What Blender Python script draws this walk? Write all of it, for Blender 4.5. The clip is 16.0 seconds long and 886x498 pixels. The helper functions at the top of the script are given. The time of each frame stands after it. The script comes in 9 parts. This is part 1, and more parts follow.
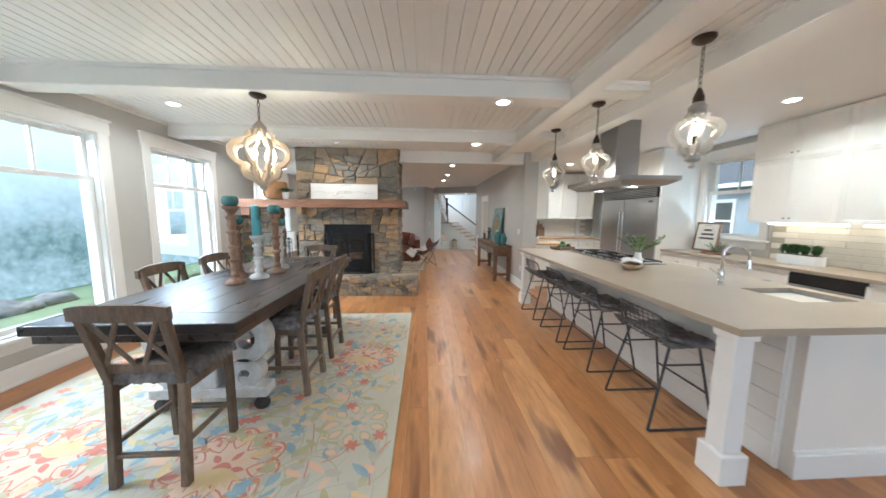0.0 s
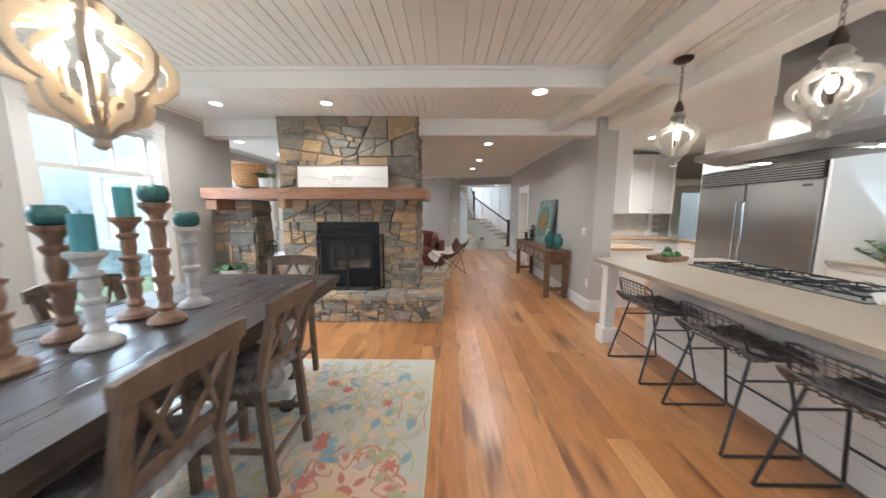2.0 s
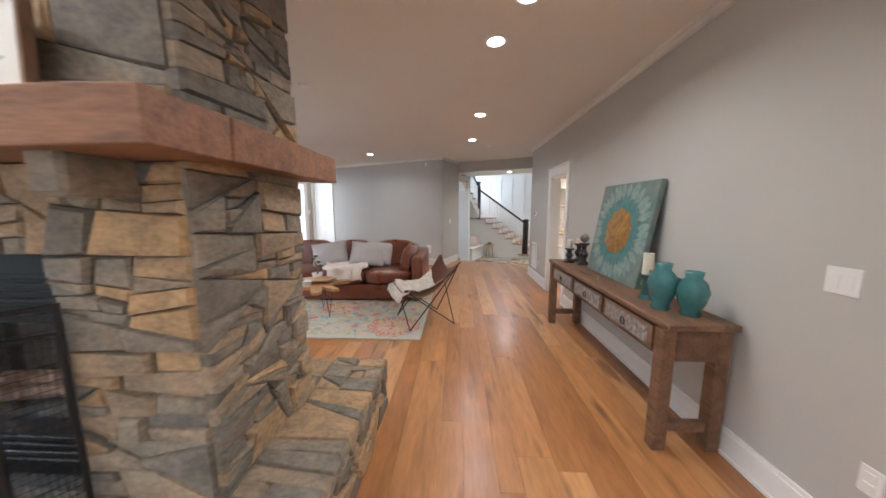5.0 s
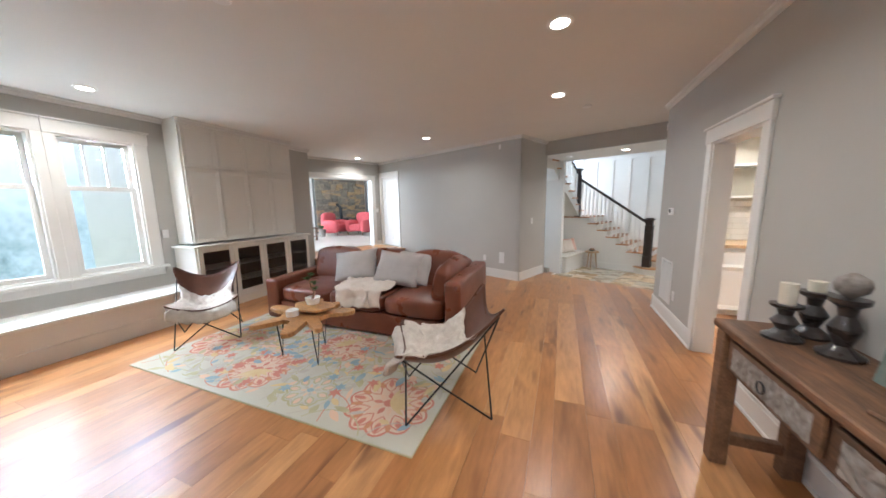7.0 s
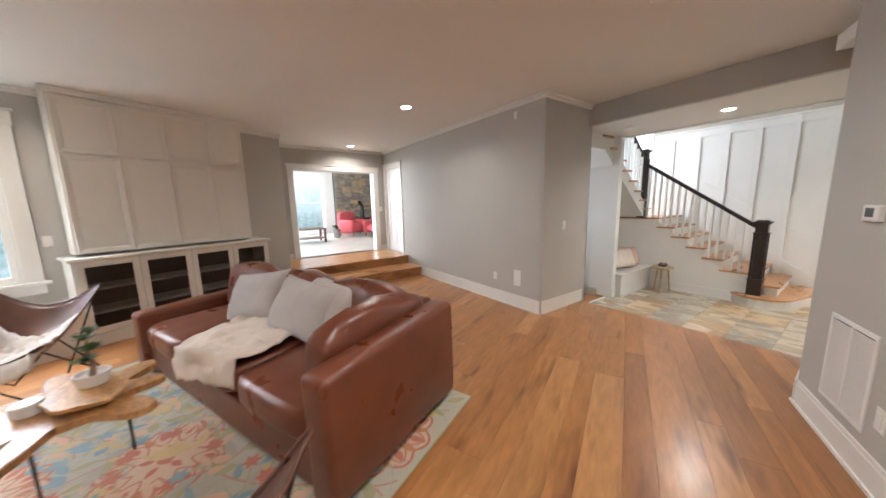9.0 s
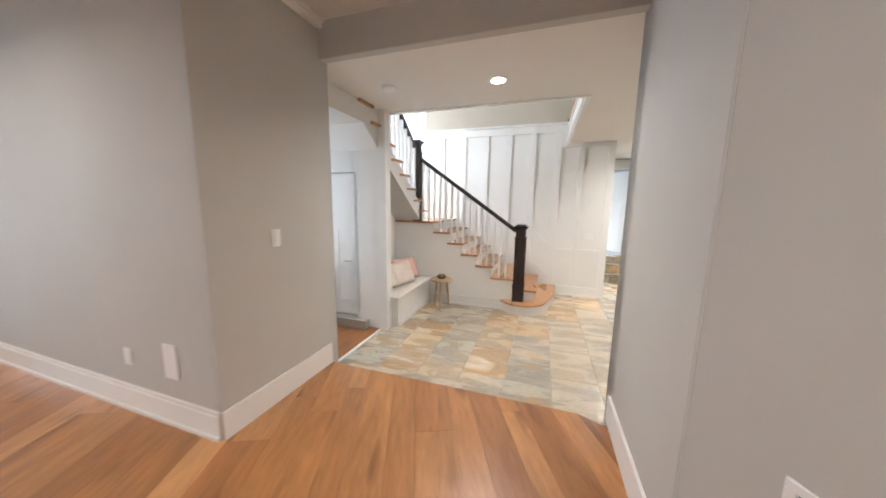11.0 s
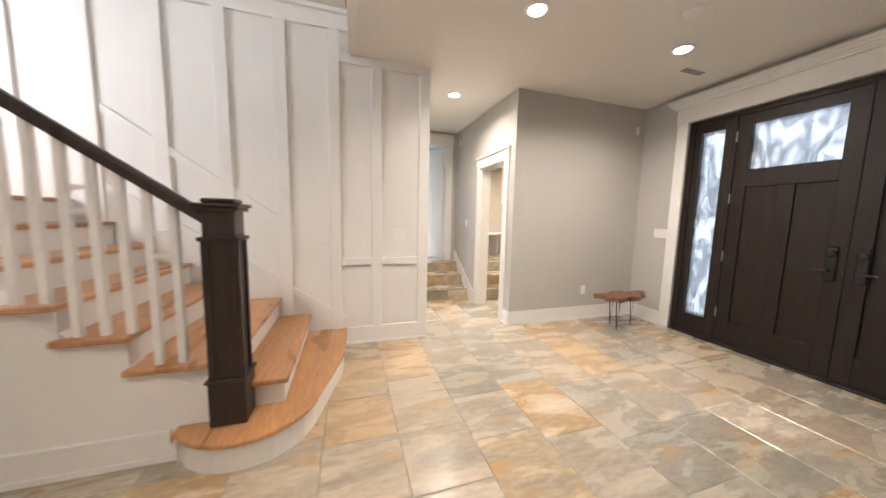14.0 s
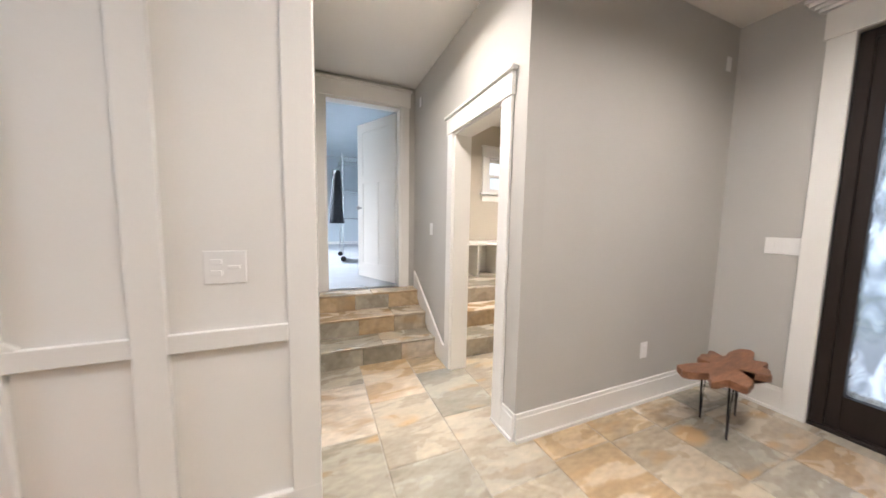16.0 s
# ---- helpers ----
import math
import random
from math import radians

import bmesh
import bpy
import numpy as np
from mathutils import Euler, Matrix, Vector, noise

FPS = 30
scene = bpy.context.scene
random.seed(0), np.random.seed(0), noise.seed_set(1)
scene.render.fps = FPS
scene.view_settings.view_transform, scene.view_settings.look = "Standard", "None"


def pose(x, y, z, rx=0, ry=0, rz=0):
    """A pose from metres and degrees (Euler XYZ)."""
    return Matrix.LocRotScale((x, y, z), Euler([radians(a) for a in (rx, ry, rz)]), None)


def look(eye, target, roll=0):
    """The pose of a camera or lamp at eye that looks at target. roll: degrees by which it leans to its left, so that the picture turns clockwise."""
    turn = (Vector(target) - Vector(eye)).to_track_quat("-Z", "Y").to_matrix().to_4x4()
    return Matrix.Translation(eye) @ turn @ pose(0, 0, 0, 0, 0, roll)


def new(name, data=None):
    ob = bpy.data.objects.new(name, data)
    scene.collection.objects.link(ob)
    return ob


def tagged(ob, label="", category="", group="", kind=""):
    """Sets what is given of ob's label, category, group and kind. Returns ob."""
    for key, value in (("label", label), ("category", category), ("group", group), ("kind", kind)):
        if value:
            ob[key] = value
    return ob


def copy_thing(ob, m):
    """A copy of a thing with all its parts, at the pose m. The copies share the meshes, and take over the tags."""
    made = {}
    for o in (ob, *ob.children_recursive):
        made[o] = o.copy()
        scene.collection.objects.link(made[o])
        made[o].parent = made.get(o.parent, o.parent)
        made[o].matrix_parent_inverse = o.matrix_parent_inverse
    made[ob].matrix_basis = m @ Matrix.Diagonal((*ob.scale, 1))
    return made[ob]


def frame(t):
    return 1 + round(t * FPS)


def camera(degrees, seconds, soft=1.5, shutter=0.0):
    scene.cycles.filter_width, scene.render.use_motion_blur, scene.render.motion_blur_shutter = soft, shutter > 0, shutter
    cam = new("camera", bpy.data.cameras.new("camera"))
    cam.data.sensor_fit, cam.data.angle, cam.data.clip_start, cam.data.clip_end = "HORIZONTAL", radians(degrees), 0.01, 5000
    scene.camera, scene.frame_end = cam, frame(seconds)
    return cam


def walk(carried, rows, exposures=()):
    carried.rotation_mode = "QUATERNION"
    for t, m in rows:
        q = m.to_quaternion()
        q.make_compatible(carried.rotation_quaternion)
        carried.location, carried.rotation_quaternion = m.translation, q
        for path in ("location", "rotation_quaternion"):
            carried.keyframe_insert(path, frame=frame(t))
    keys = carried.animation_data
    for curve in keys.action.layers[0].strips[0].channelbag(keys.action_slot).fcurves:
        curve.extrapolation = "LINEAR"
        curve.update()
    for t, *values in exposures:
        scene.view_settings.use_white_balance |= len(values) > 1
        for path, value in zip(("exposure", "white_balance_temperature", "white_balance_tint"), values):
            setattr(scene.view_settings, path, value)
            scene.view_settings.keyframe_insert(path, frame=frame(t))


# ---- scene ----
cam = camera(112.0, 16.0, soft=1.6, shutter=0.35)
PATH = [
    (0, (-0.038, 0.246, 1.502), (0.083, 2.229, 1.275), 0.4),
    (0.5, (-0.055, 0.539, 1.483), (-0.065, 2.526, 1.252), 0.3),
    (1, (-0.077, 0.931, 1.501), (-0.109, 2.916, 1.26), 0.2),
    (1.5, (-0.114, 1.391, 1.485), (-0.149, 3.376, 1.24), 0.2),
    (2, (-0.123, 1.918, 1.464), (-0.151, 3.901, 1.212), 0.1),
    (2.5, (-0.08, 2.472, 1.467), (-0.106, 4.456, 1.211), 0.1),
    (3, (-0.021, 3.034, 1.469), (-0.053, 5.017, 1.211), 0.1),
    (3.5, (0.031, 3.603, 1.457), (0.005, 5.586, 1.195), 0.1),
    (4, (0.132, 4.149, 1.463), (0.095, 6.131, 1.198), 0.1),
    (4.2, (0.177, 4.372, 1.461), (0.139, 6.353, 1.194), -0.0),
    (6.3, (0.598, 6.353, 1.476), (0.138, 8.278, 1.188), -0.7),
    (6.5, (0.64, 6.536, 1.473), (0.09, 8.437, 1.186), -0.9),
    (7, (0.699, 6.968, 1.468), (-0.032, 8.807, 1.178), -1.0),
    (7.5, (0.774, 7.4, 1.43), (-0.136, 9.158, 1.146), -1.2),
    (8, (0.813, 7.868, 1.451), (-0.214, 9.559, 1.161), -1.3),
    (8.5, (0.848, 8.374, 1.447), (-0.196, 10.054, 1.151), -1.4),
    (9, (0.848, 8.914, 1.443), (-0.187, 10.599, 1.144), -1.3),
    (9.5, (0.871, 9.481, 1.435), (0.112, 11.306, 1.13), -1.0),
    (10, (0.91, 10.042, 1.429), (0.473, 11.969, 1.12), -0.6),
    (10.2, (0.926, 10.266, 1.42), (0.637, 12.222, 1.119), -0.2),
    (12.3, (1.618, 12.2, 1.28), (2.322, 14.055, 1.028), 1.4),
    (12.5, (1.727, 12.39, 1.276), (2.513, 14.212, 1.024), 1.5),
    (13, (1.968, 12.797, 1.28), (2.871, 14.564, 1.033), 1.5),
    (13.5, (2.225, 13.168, 1.186), (3.336, 14.814, 0.954), 1.5),
    (14, (2.509, 13.551, 1.017), (3.815, 15.049, 0.802), 1.3),
    (14.5, (2.799, 13.876, 0.962), (4.222, 15.268, 0.761), 1.2),
    (15, (3.179, 14.191, 0.982), (4.607, 15.576, 0.778), 1.2),
    (15.5, (3.578, 14.512, 0.994), (5.005, 15.899, 0.801), 1.0),
    (16, (3.947, 14.849, 0.998), (5.382, 16.23, 0.814), 1.0),
]
walk(cam, [(t, look(eye, target, roll)) for t, eye, target, roll in PATH], exposures=[(0.0, 0.44, 5150, 2), (4.2, 0.57, 5350, 9), (6.3, 0.68, 5300, 6), (9.5, 0.78, 5800, 9), (10.2, 0.92, 5400, 7), (12.3, 0.88, 6500, 16), (16.0, 0.58, 5900, 14)])

# ---- world, sun and exposure ----
world = bpy.data.worlds.new("world")
scene.world = world
world.use_nodes = True
wn, wl = world.node_tree.nodes, world.node_tree.links
sky = wn.new("ShaderNodeTexSky")
sky.sky_type, sky.sun_disc = "NISHITA", False
sky.sun_elevation, sky.sun_rotation = radians(38), radians(255)
sky.air_density, sky.dust_density, sky.ozone_density = 1.0, 6.0, 1.0
wmix = wn.new("ShaderNodeMix")
wmix.data_type = "RGBA"
wmix.inputs[0].default_value = 0.6
wmix.inputs[7].default_value = (9.0, 9.6, 10.2, 1)
wl.new(sky.outputs[0], wmix.inputs[6])
wl.new(wmix.outputs[2], wn["Background"].inputs["Color"])
wn["Background"].inputs["Strength"].default_value = 0.13

sun = new("sun", bpy.data.lights.new("sun", "SUN"))
sun.data.energy, sun.data.angle, sun.data.color = 3.0, radians(50), (1.0, 0.97, 0.93)
sun.matrix_world = look((-20, 6, 15), (0, 7, 0.5))

# ---- materials ----
def material(name, a, b=None, rough=0.5, metal=0.0, scale=8.0, stretch=(1, 1, 1), bump=0.0, fine=60.0, rvar=0.1, coat=0.0, spread=0.0, detail=4.0):
    """Two colours mixed by noise at two scales, with fine relief and uneven gloss; spread shifts the tone piece by piece."""
    m = bpy.data.materials.new(name)
    m.use_nodes = True
    n, l = m.node_tree.nodes, m.node_tree.links
    p = n["Principled BSDF"]
    p.inputs["Metallic"].default_value = metal
    p.inputs["Coat Weight"].default_value = coat
    p.inputs["Coat Roughness"].default_value = 0.25
    b = b or tuple(v * 0.9 for v in a)
    tc, mp = n.new("ShaderNodeTexCoord"), n.new("ShaderNodeMapping")
    mp.inputs["Scale"].default_value = stretch
    l.new(tc.outputs["Object"], mp.inputs["Vector"])
    info, geo = n.new("ShaderNodeObjectInfo"), n.new("ShaderNodeNewGeometry")
    add = n.new("ShaderNodeMath")
    l.new(info.outputs["Random"], add.inputs[0]), l.new(geo.outputs["Random Per Island"], add.inputs[1])
    fr = n.new("ShaderNodeMath")
    fr.operation = "FRACT"
    l.new(add.outputs[0], fr.inputs[0])
    off = n.new("ShaderNodeVectorMath")
    off.operation = "MULTIPLY_ADD"
    off.inputs[1].default_value = (37, 53, 71)
    if spread:
        l.new(fr.outputs[0], off.inputs[0])
    l.new(mp.outputs[0], off.inputs[2])
    n1, n2 = n.new("ShaderNodeTexNoise"), n.new("ShaderNodeTexNoise")
    n1.inputs["Scale"].default_value, n1.inputs["Detail"].default_value = scale, detail
    n2.inputs["Scale"].default_value, n2.inputs["Detail"].default_value = fine, 3
    l.new(off.outputs[0], n1.inputs["Vector"]), l.new(off.outputs[0], n2.inputs["Vector"])
    mx = n.new("ShaderNodeMix")
    mx.data_type = "RGBA"
    mx.inputs[6].default_value, mx.inputs[7].default_value = (*a, 1), (*b, 1)
    ad = n.new("ShaderNodeMath")
    ad.operation = "MULTIPLY_ADD"
    ad.inputs[1].default_value = 0.35
    l.new(n2.outputs["Fac"], ad.inputs[0]), l.new(n1.outputs["Fac"], ad.inputs[2])
    rm = n.new("ShaderNodeMapRange")
    rm.inputs["From Min"].default_value, rm.inputs["From Max"].default_value = 0.42, 0.92
    l.new(ad.outputs[0], rm.inputs["Value"])
    l.new(rm.outputs[0], mx.inputs[0])
    out = mx.outputs[2]
    if spread:
        hsv = n.new("ShaderNodeHueSaturation")
        sp = n.new("ShaderNodeMapRange")
        sp.inputs["To Min"].default_value, sp.inputs["To Max"].default_value = 1 - spread, 1 + spread
        l.new(fr.outputs[0], sp.inputs["Value"])
        l.new(sp.outputs[0], hsv.inputs["Value"]), l.new(out, hsv.inputs["Color"])
        out = hsv.outputs[0]
    l.new(out, p.inputs["Base Color"])
    rr = n.new("ShaderNodeMapRange")
    rr.inputs["To Min"].default_value, rr.inputs["To Max"].default_value = max(0.02, rough - rvar), min(1, rough + rvar)
    l.new(n1.outputs["Fac"], rr.inputs["Value"]), l.new(rr.outputs[0], p.inputs["Roughness"])
    if bump:
        bp = n.new("ShaderNodeBump")
        bp.inputs["Strength"].default_value, bp.inputs["Distance"].default_value = bump, 0.01
        l.new(ad.outputs[0], bp.inputs["Height"]), l.new(bp.outputs[0], p.inputs["Normal"])
    return m


def ramp_material(name, stops, rough, scale, stretch=(1, 1, 1), bump=0.3, warp=0.4, coat=0.0, tone=0.55, rvar=0.12, spots=None):
    """Pieces whose colour is picked piece by piece from a ramp, with veins or grain drifting across it."""
    m = bpy.data.materials.new(name)
    m.use_nodes = True
    n, l = m.node_tree.nodes, m.node_tree.links
    p = n["Principled BSDF"]
    p.inputs["Coat Weight"].default_value, p.inputs["Coat Roughness"].default_value = coat, 0.2
    tc, mp = n.new("ShaderNodeTexCoord"), n.new("ShaderNodeMapping")
    mp.inputs["Scale"].default_value = stretch
    l.new(tc.outputs["Object"], mp.inputs["Vector"])
    info, geo, add, fr = n.new("ShaderNodeObjectInfo"), n.new("ShaderNodeNewGeometry"), n.new("ShaderNodeMath"), n.new("ShaderNodeMath")
    l.new(info.outputs["Random"], add.inputs[0]), l.new(geo.outputs["Random Per Island"], add.inputs[1])
    fr.operation = "FRACT"
    l.new(add.outputs[0], fr.inputs[0])
    off = n.new("ShaderNodeVectorMath")
    off.operation = "MULTIPLY_ADD"
    off.inputs[1].default_value = (41, 59, 83)
    l.new(fr.outputs[0], off.inputs[0]), l.new(mp.outputs[0], off.inputs[2])
    n1, n2 = n.new("ShaderNodeTexNoise"), n.new("ShaderNodeTexNoise")
    n1.inputs["Scale"].default_value, n1.inputs["Detail"].default_value, n1.inputs["Distortion"].default_value = scale, 5, 0.8
    n2.inputs["Scale"].default_value, n2.inputs["Detail"].default_value = scale * 7, 4
    l.new(off.outputs[0], n1.inputs["Vector"]), l.new(off.outputs[0], n2.inputs["Vector"])
    w = n.new("ShaderNodeMath")
    w.operation = "MULTIPLY_ADD"
    w.inputs[1].default_value, w.inputs[2].default_value = warp, -warp / 2
    l.new(n1.outputs["Fac"], w.inputs[0])
    pick = n.new("ShaderNodeMath")
    l.new(fr.outputs[0], pick.inputs[0]), l.new(w.outputs[0], pick.inputs[1])
    cr = n.new("ShaderNodeValToRGB")
    els = cr.color_ramp.elements
    while len(els) < len(stops):
        els.new(0.5)
    for e, (pos, c) in zip(els, stops):
        e.position, e.color = pos, (*c, 1)
    l.new(pick.outputs[0], cr.inputs[0])
    hsv, tr = n.new("ShaderNodeHueSaturation"), n.new("ShaderNodeMapRange")
    tr.inputs["From Min"].default_value, tr.inputs["From Max"].default_value = 0.3, 0.7
    tr.inputs["To Min"].default_value, tr.inputs["To Max"].default_value = tone, 2 - tone
    mixn = n.new("ShaderNodeMath")
    mixn.operation = "MULTIPLY_ADD"
    mixn.inputs[1].default_value = 0.5
    half = n.new("ShaderNodeMath")
    half.operation = "MULTIPLY"
    half.inputs[1].default_value = 0.5
    l.new(n1.outputs["Fac"], half.inputs[0])
    l.new(n2.outputs["Fac"], mixn.inputs[0]), l.new(half.outputs[0], mixn.inputs[2])
    l.new(mixn.outputs[0], tr.inputs["Value"])
    l.new(tr.outputs[0], hsv.inputs["Value"]), l.new(cr.outputs[0], hsv.inputs["Color"])
    out = hsv.outputs[0]
    if spots:
        n3 = n.new("ShaderNodeTexNoise")
        n3.inputs["Scale"].default_value, n3.inputs["Detail"].default_value = spots[0], 2
        l.new(off.outputs[0], n3.inputs["Vector"])
        sr = n.new("ShaderNodeMapRange")
        sr.inputs["From Min"].default_value, sr.inputs["From Max"].default_value = spots[1], spots[1] + 0.14
        l.new(n3.outputs["Fac"], sr.inputs["Value"])
        sm = n.new("ShaderNodeMix")
        sm.data_type = "RGBA"
        sm.inputs[7].default_value = (*spots[2], 1)
        l.new(sr.outputs[0], sm.inputs[0]), l.new(out, sm.inputs[6])
        out = sm.outputs[2]
    l.new(out, p.inputs["Base Color"])
    rr = n.new("ShaderNodeMapRange")
    rr.inputs["To Min"].default_value, rr.inputs["To Max"].default_value = max(0.03, rough - rvar), min(1, rough + rvar)
    l.new(n1.outputs["Fac"], rr.inputs["Value"]), l.new(rr.outputs[0], p.inputs["Roughness"])
    if bump:
        bp = n.new("ShaderNodeBump")
        bp.inputs["Strength"].default_value, bp.inputs["Distance"].default_value = bump, 0.008
        l.new(mixn.outputs[0], bp.inputs["Height"]), l.new(bp.outputs[0], p.inputs["Normal"])
    return m


def glow(name, colour, strength):
    m = bpy.data.materials.new(name)
    m.use_nodes = True
    p = m.node_tree.nodes["Principled BSDF"]
    p.inputs["Base Color"].default_value = (*colour, 1)
    p.inputs["Emission Color"].default_value, p.inputs["Emission Strength"].default_value = (*colour, 1), strength
    return m


def glass(name, tint=(1, 1, 1), rough=0.0, ripple=0.0):
    m = bpy.data.materials.new(name)
    m.use_nodes = True
    n, l = m.node_tree.nodes, m.node_tree.links
    out = n["Material Output"]
    tr, gl, mx = n.new("ShaderNodeBsdfTransparent"), n.new("ShaderNodeBsdfGlossy"), n.new("ShaderNodeMixShader")
    tr.inputs[0].default_value, gl.inputs["Roughness"].default_value = (*tint, 1), 0.02
    if ripple:
        tr = n.new("ShaderNodeBsdfRefraction")
        tr.inputs["IOR"].default_value, tr.inputs["Roughness"].default_value = 1.35, rough
        ns, bp = n.new("ShaderNodeTexNoise"), n.new("ShaderNodeBump")
        tcx, mpx = n.new("ShaderNodeTexCoord"), n.new("ShaderNodeMapping")
        mpx.inputs["Scale"].default_value = (7, 7, 2.5)
        ns.inputs["Detail"].default_value = 5
        l.new(tcx.outputs["Object"], mpx.inputs[0]), l.new(mpx.outputs[0], ns.inputs["Vector"])
        ns.inputs["Scale"].default_value = 1.0
        bp.inputs["Strength"].default_value, bp.inputs["Distance"].default_value = ripple, 0.05
        # light and dark swirls of bent light, painted into the glass tint
        painted_swirls = n.new("ShaderNodeValToRGB")
        painted_swirls.color_ramp.elements[0].position, painted_swirls.color_ramp.elements[0].color = 0.40, (*[c * 0.62 for c in tint], 1)
        painted_swirls.color_ramp.elements[1].position, painted_swirls.color_ramp.elements[1].color = 0.60, (*tint, 1)
        ns.inputs["Distortion"].default_value = 1.6
        l.new(ns.outputs["Fac"], painted_swirls.inputs[0]), l.new(painted_swirls.outputs[0], tr.inputs["Color"])
        l.new(ns.outputs["Fac"], bp.inputs["Height"]), l.new(bp.outputs[0], tr.inputs["Normal"])
    mx.inputs[0].default_value = 0.05
    l.new(tr.outputs[0], mx.inputs[1]), l.new(gl.outputs[0], mx.inputs[2])
    l.new(mx.outputs[0], out.inputs[0])
    return m


WALL = material("wall_paint", (0.50, 0.485, 0.45), (0.475, 0.46, 0.425), 0.75, scale=1.5, bump=0.03, fine=120)
BEIGE = material("beige_paint", (0.52, 0.47, 0.38), (0.49, 0.44, 0.355), 0.75, scale=1.5, bump=0.03, fine=120)
TRIM = material("white_trim_paint", (0.80, 0.785, 0.75), (0.76, 0.745, 0.71), 0.38, scale=2.0, bump=0.02, fine=90)
CEIL = material("ceiling_paint", (0.76, 0.735, 0.69), (0.73, 0.705, 0.66), 0.7, scale=1.2, bump=0.02, fine=110)
CABINET = material("cabinet_paint", (0.78, 0.755, 0.70), (0.75, 0.725, 0.67), 0.35, scale=2.0, bump=0.015, fine=90)
OAK = ramp_material("oak_floor", [(0.0, (0.295, 0.124, 0.040)), (0.25, (0.35, 0.150, 0.048)), (0.65, (0.395, 0.180, 0.060)), (1.0, (0.47, 0.238, 0.092))],
                    0.34, 1.6, (3.2, 0.55, 1), 0.05, 0.45, 0.16, 0.74, spots=(2.3, 0.59, (0.165, 0.066, 0.024)))
TREADWOOD = ramp_material("stair_oak", [(0.0, (0.40, 0.19, 0.075)), (1.0, (0.55, 0.29, 0.12))], 0.3, 2.5, (3.0, 0.5, 1), 0.08, 0.5, 0.2, 0.7)
SLATE = ramp_material("slate_tile", [(0.0, (0.315, 0.29, 0.228)), (0.2, (0.37, 0.337, 0.268)), (0.42, (0.445, 0.37, 0.265)), (0.6, (0.385, 0.345, 0.272)), (0.76, (0.475, 0.362, 0.217)), (0.9, (0.44, 0.318, 0.182)), (1.0, (0.55, 0.485, 0.39))],
                      0.27, 2.2, (1.0, 2.6, 1), 0.5, 0.42, 0.12, 0.66, spots=(2.6, 0.60, (0.455, 0.305, 0.15)))
STONE = ramp_material("field_stone", [(0.0, (0.140, 0.122, 0.098)), (0.3, (0.200, 0.170, 0.13)), (0.55, (0.255, 0.208, 0.15)), (0.74, (0.295, 0.216, 0.138)), (0.88, (0.325, 0.222, 0.124)), (1.0, (0.385, 0.25, 0.122))],
                      0.8, 5.0, (1, 1, 1.6), 0.9, 0.35, 0.0, 0.55, spots=(5.0, 0.68, (0.27, 0.19, 0.115)))
MORTAR = material("dark_mortar", (0.06, 0.055, 0.05), (0.10, 0.095, 0.085), 0.95, scale=20, bump=0.5)
GROUT = material("grey_grout", (0.40, 0.37, 0.31), (0.36, 0.33, 0.28), 0.9, scale=30, bump=0.2)
MANTELWOOD = ramp_material("mantel_timber", [(0.0, (0.17, 0.075, 0.04)), (1.0, (0.26, 0.125, 0.065))], 0.55, 3.0, (0.6, 4, 4), 0.5, 0.8, 0.0, 0.55)
DARKWOOD = ramp_material("dark_stained_oak", [(0.0, (0.020, 0.017, 0.017)), (1.0, (0.045, 0.037, 0.034))], 0.3, 3.0, (4, 0.5, 4), 0.4, 0.8, 0.1, 0.6)
CHAIRWOOD = ramp_material("weathered_chair_wood", [(0.0, (0.085, 0.055, 0.035)), (1.0, (0.16, 0.11, 0.072))], 0.5, 6.0, (2, 2, 0.5), 0.4, 0.7, 0.0, 0.55)
CONSOLEWOOD = ramp_material("reclaimed_wood", [(0.0, (0.085, 0.043, 0.023)), (1.0, (0.185, 0.098, 0.052))], 0.6, 4.0, (3, 0.5, 3), 0.6, 0.8, 0.0, 0.5)
CARVED = material("grey_carved_wood", (0.34, 0.31, 0.28), (0.16, 0.13, 0.11), 0.85, scale=25, bump=0.8)
LIVEEDGE = ramp_material("golden_live_edge_wood", [(0.0, (0.36, 0.17, 0.06)), (1.0, (0.55, 0.31, 0.12))], 0.35, 4.0, (1, 3, 1), 0.3, 0.8, 0.2, 0.5)
NEWELWOOD = material("espresso_wood", (0.030, 0.022, 0.019), (0.05, 0.036, 0.03), 0.35, scale=6, stretch=(4, 4, 0.6), bump=0.15)
DOORWOOD = material("espresso_door_wood", (0.016, 0.011, 0.009), (0.026, 0.018, 0.015), 0.45, scale=6, stretch=(5, 5, 0.5), bump=0.15)
for wood in (NEWELWOOD, DOORWOOD):
    wood.node_tree.nodes["Principled BSDF"].inputs["Specular IOR Level"].default_value = 0.25
STEEL = material("brushed_steel", (0.36, 0.355, 0.35), (0.335, 0.33, 0.33), 0.3, 1.0, scale=1.5, stretch=(1, 0.3, 8), bump=0.004, rvar=0.03)
CHROME = material("chrome", (0.75, 0.75, 0.76), (0.7, 0.7, 0.71), 0.1, 1.0, rvar=0.03)
BLACK = material("black_iron", (0.018, 0.018, 0.019), (0.03, 0.03, 0.03), 0.45, 0.6, scale=20, bump=0.1)
GUNMETAL = material("gunmetal_rod", (0.10, 0.10, 0.105), (0.07, 0.07, 0.07), 0.38, 0.8, scale=20)
BRONZE = material("oiled_bronze", (0.05, 0.038, 0.03), (0.08, 0.06, 0.045), 0.4, 0.8, scale=20)
LEATHER = material("chestnut_leather", (0.175, 0.052, 0.026), (0.125, 0.036, 0.018), 0.3, scale=5, bump=0.08, fine=140, coat=0.1)
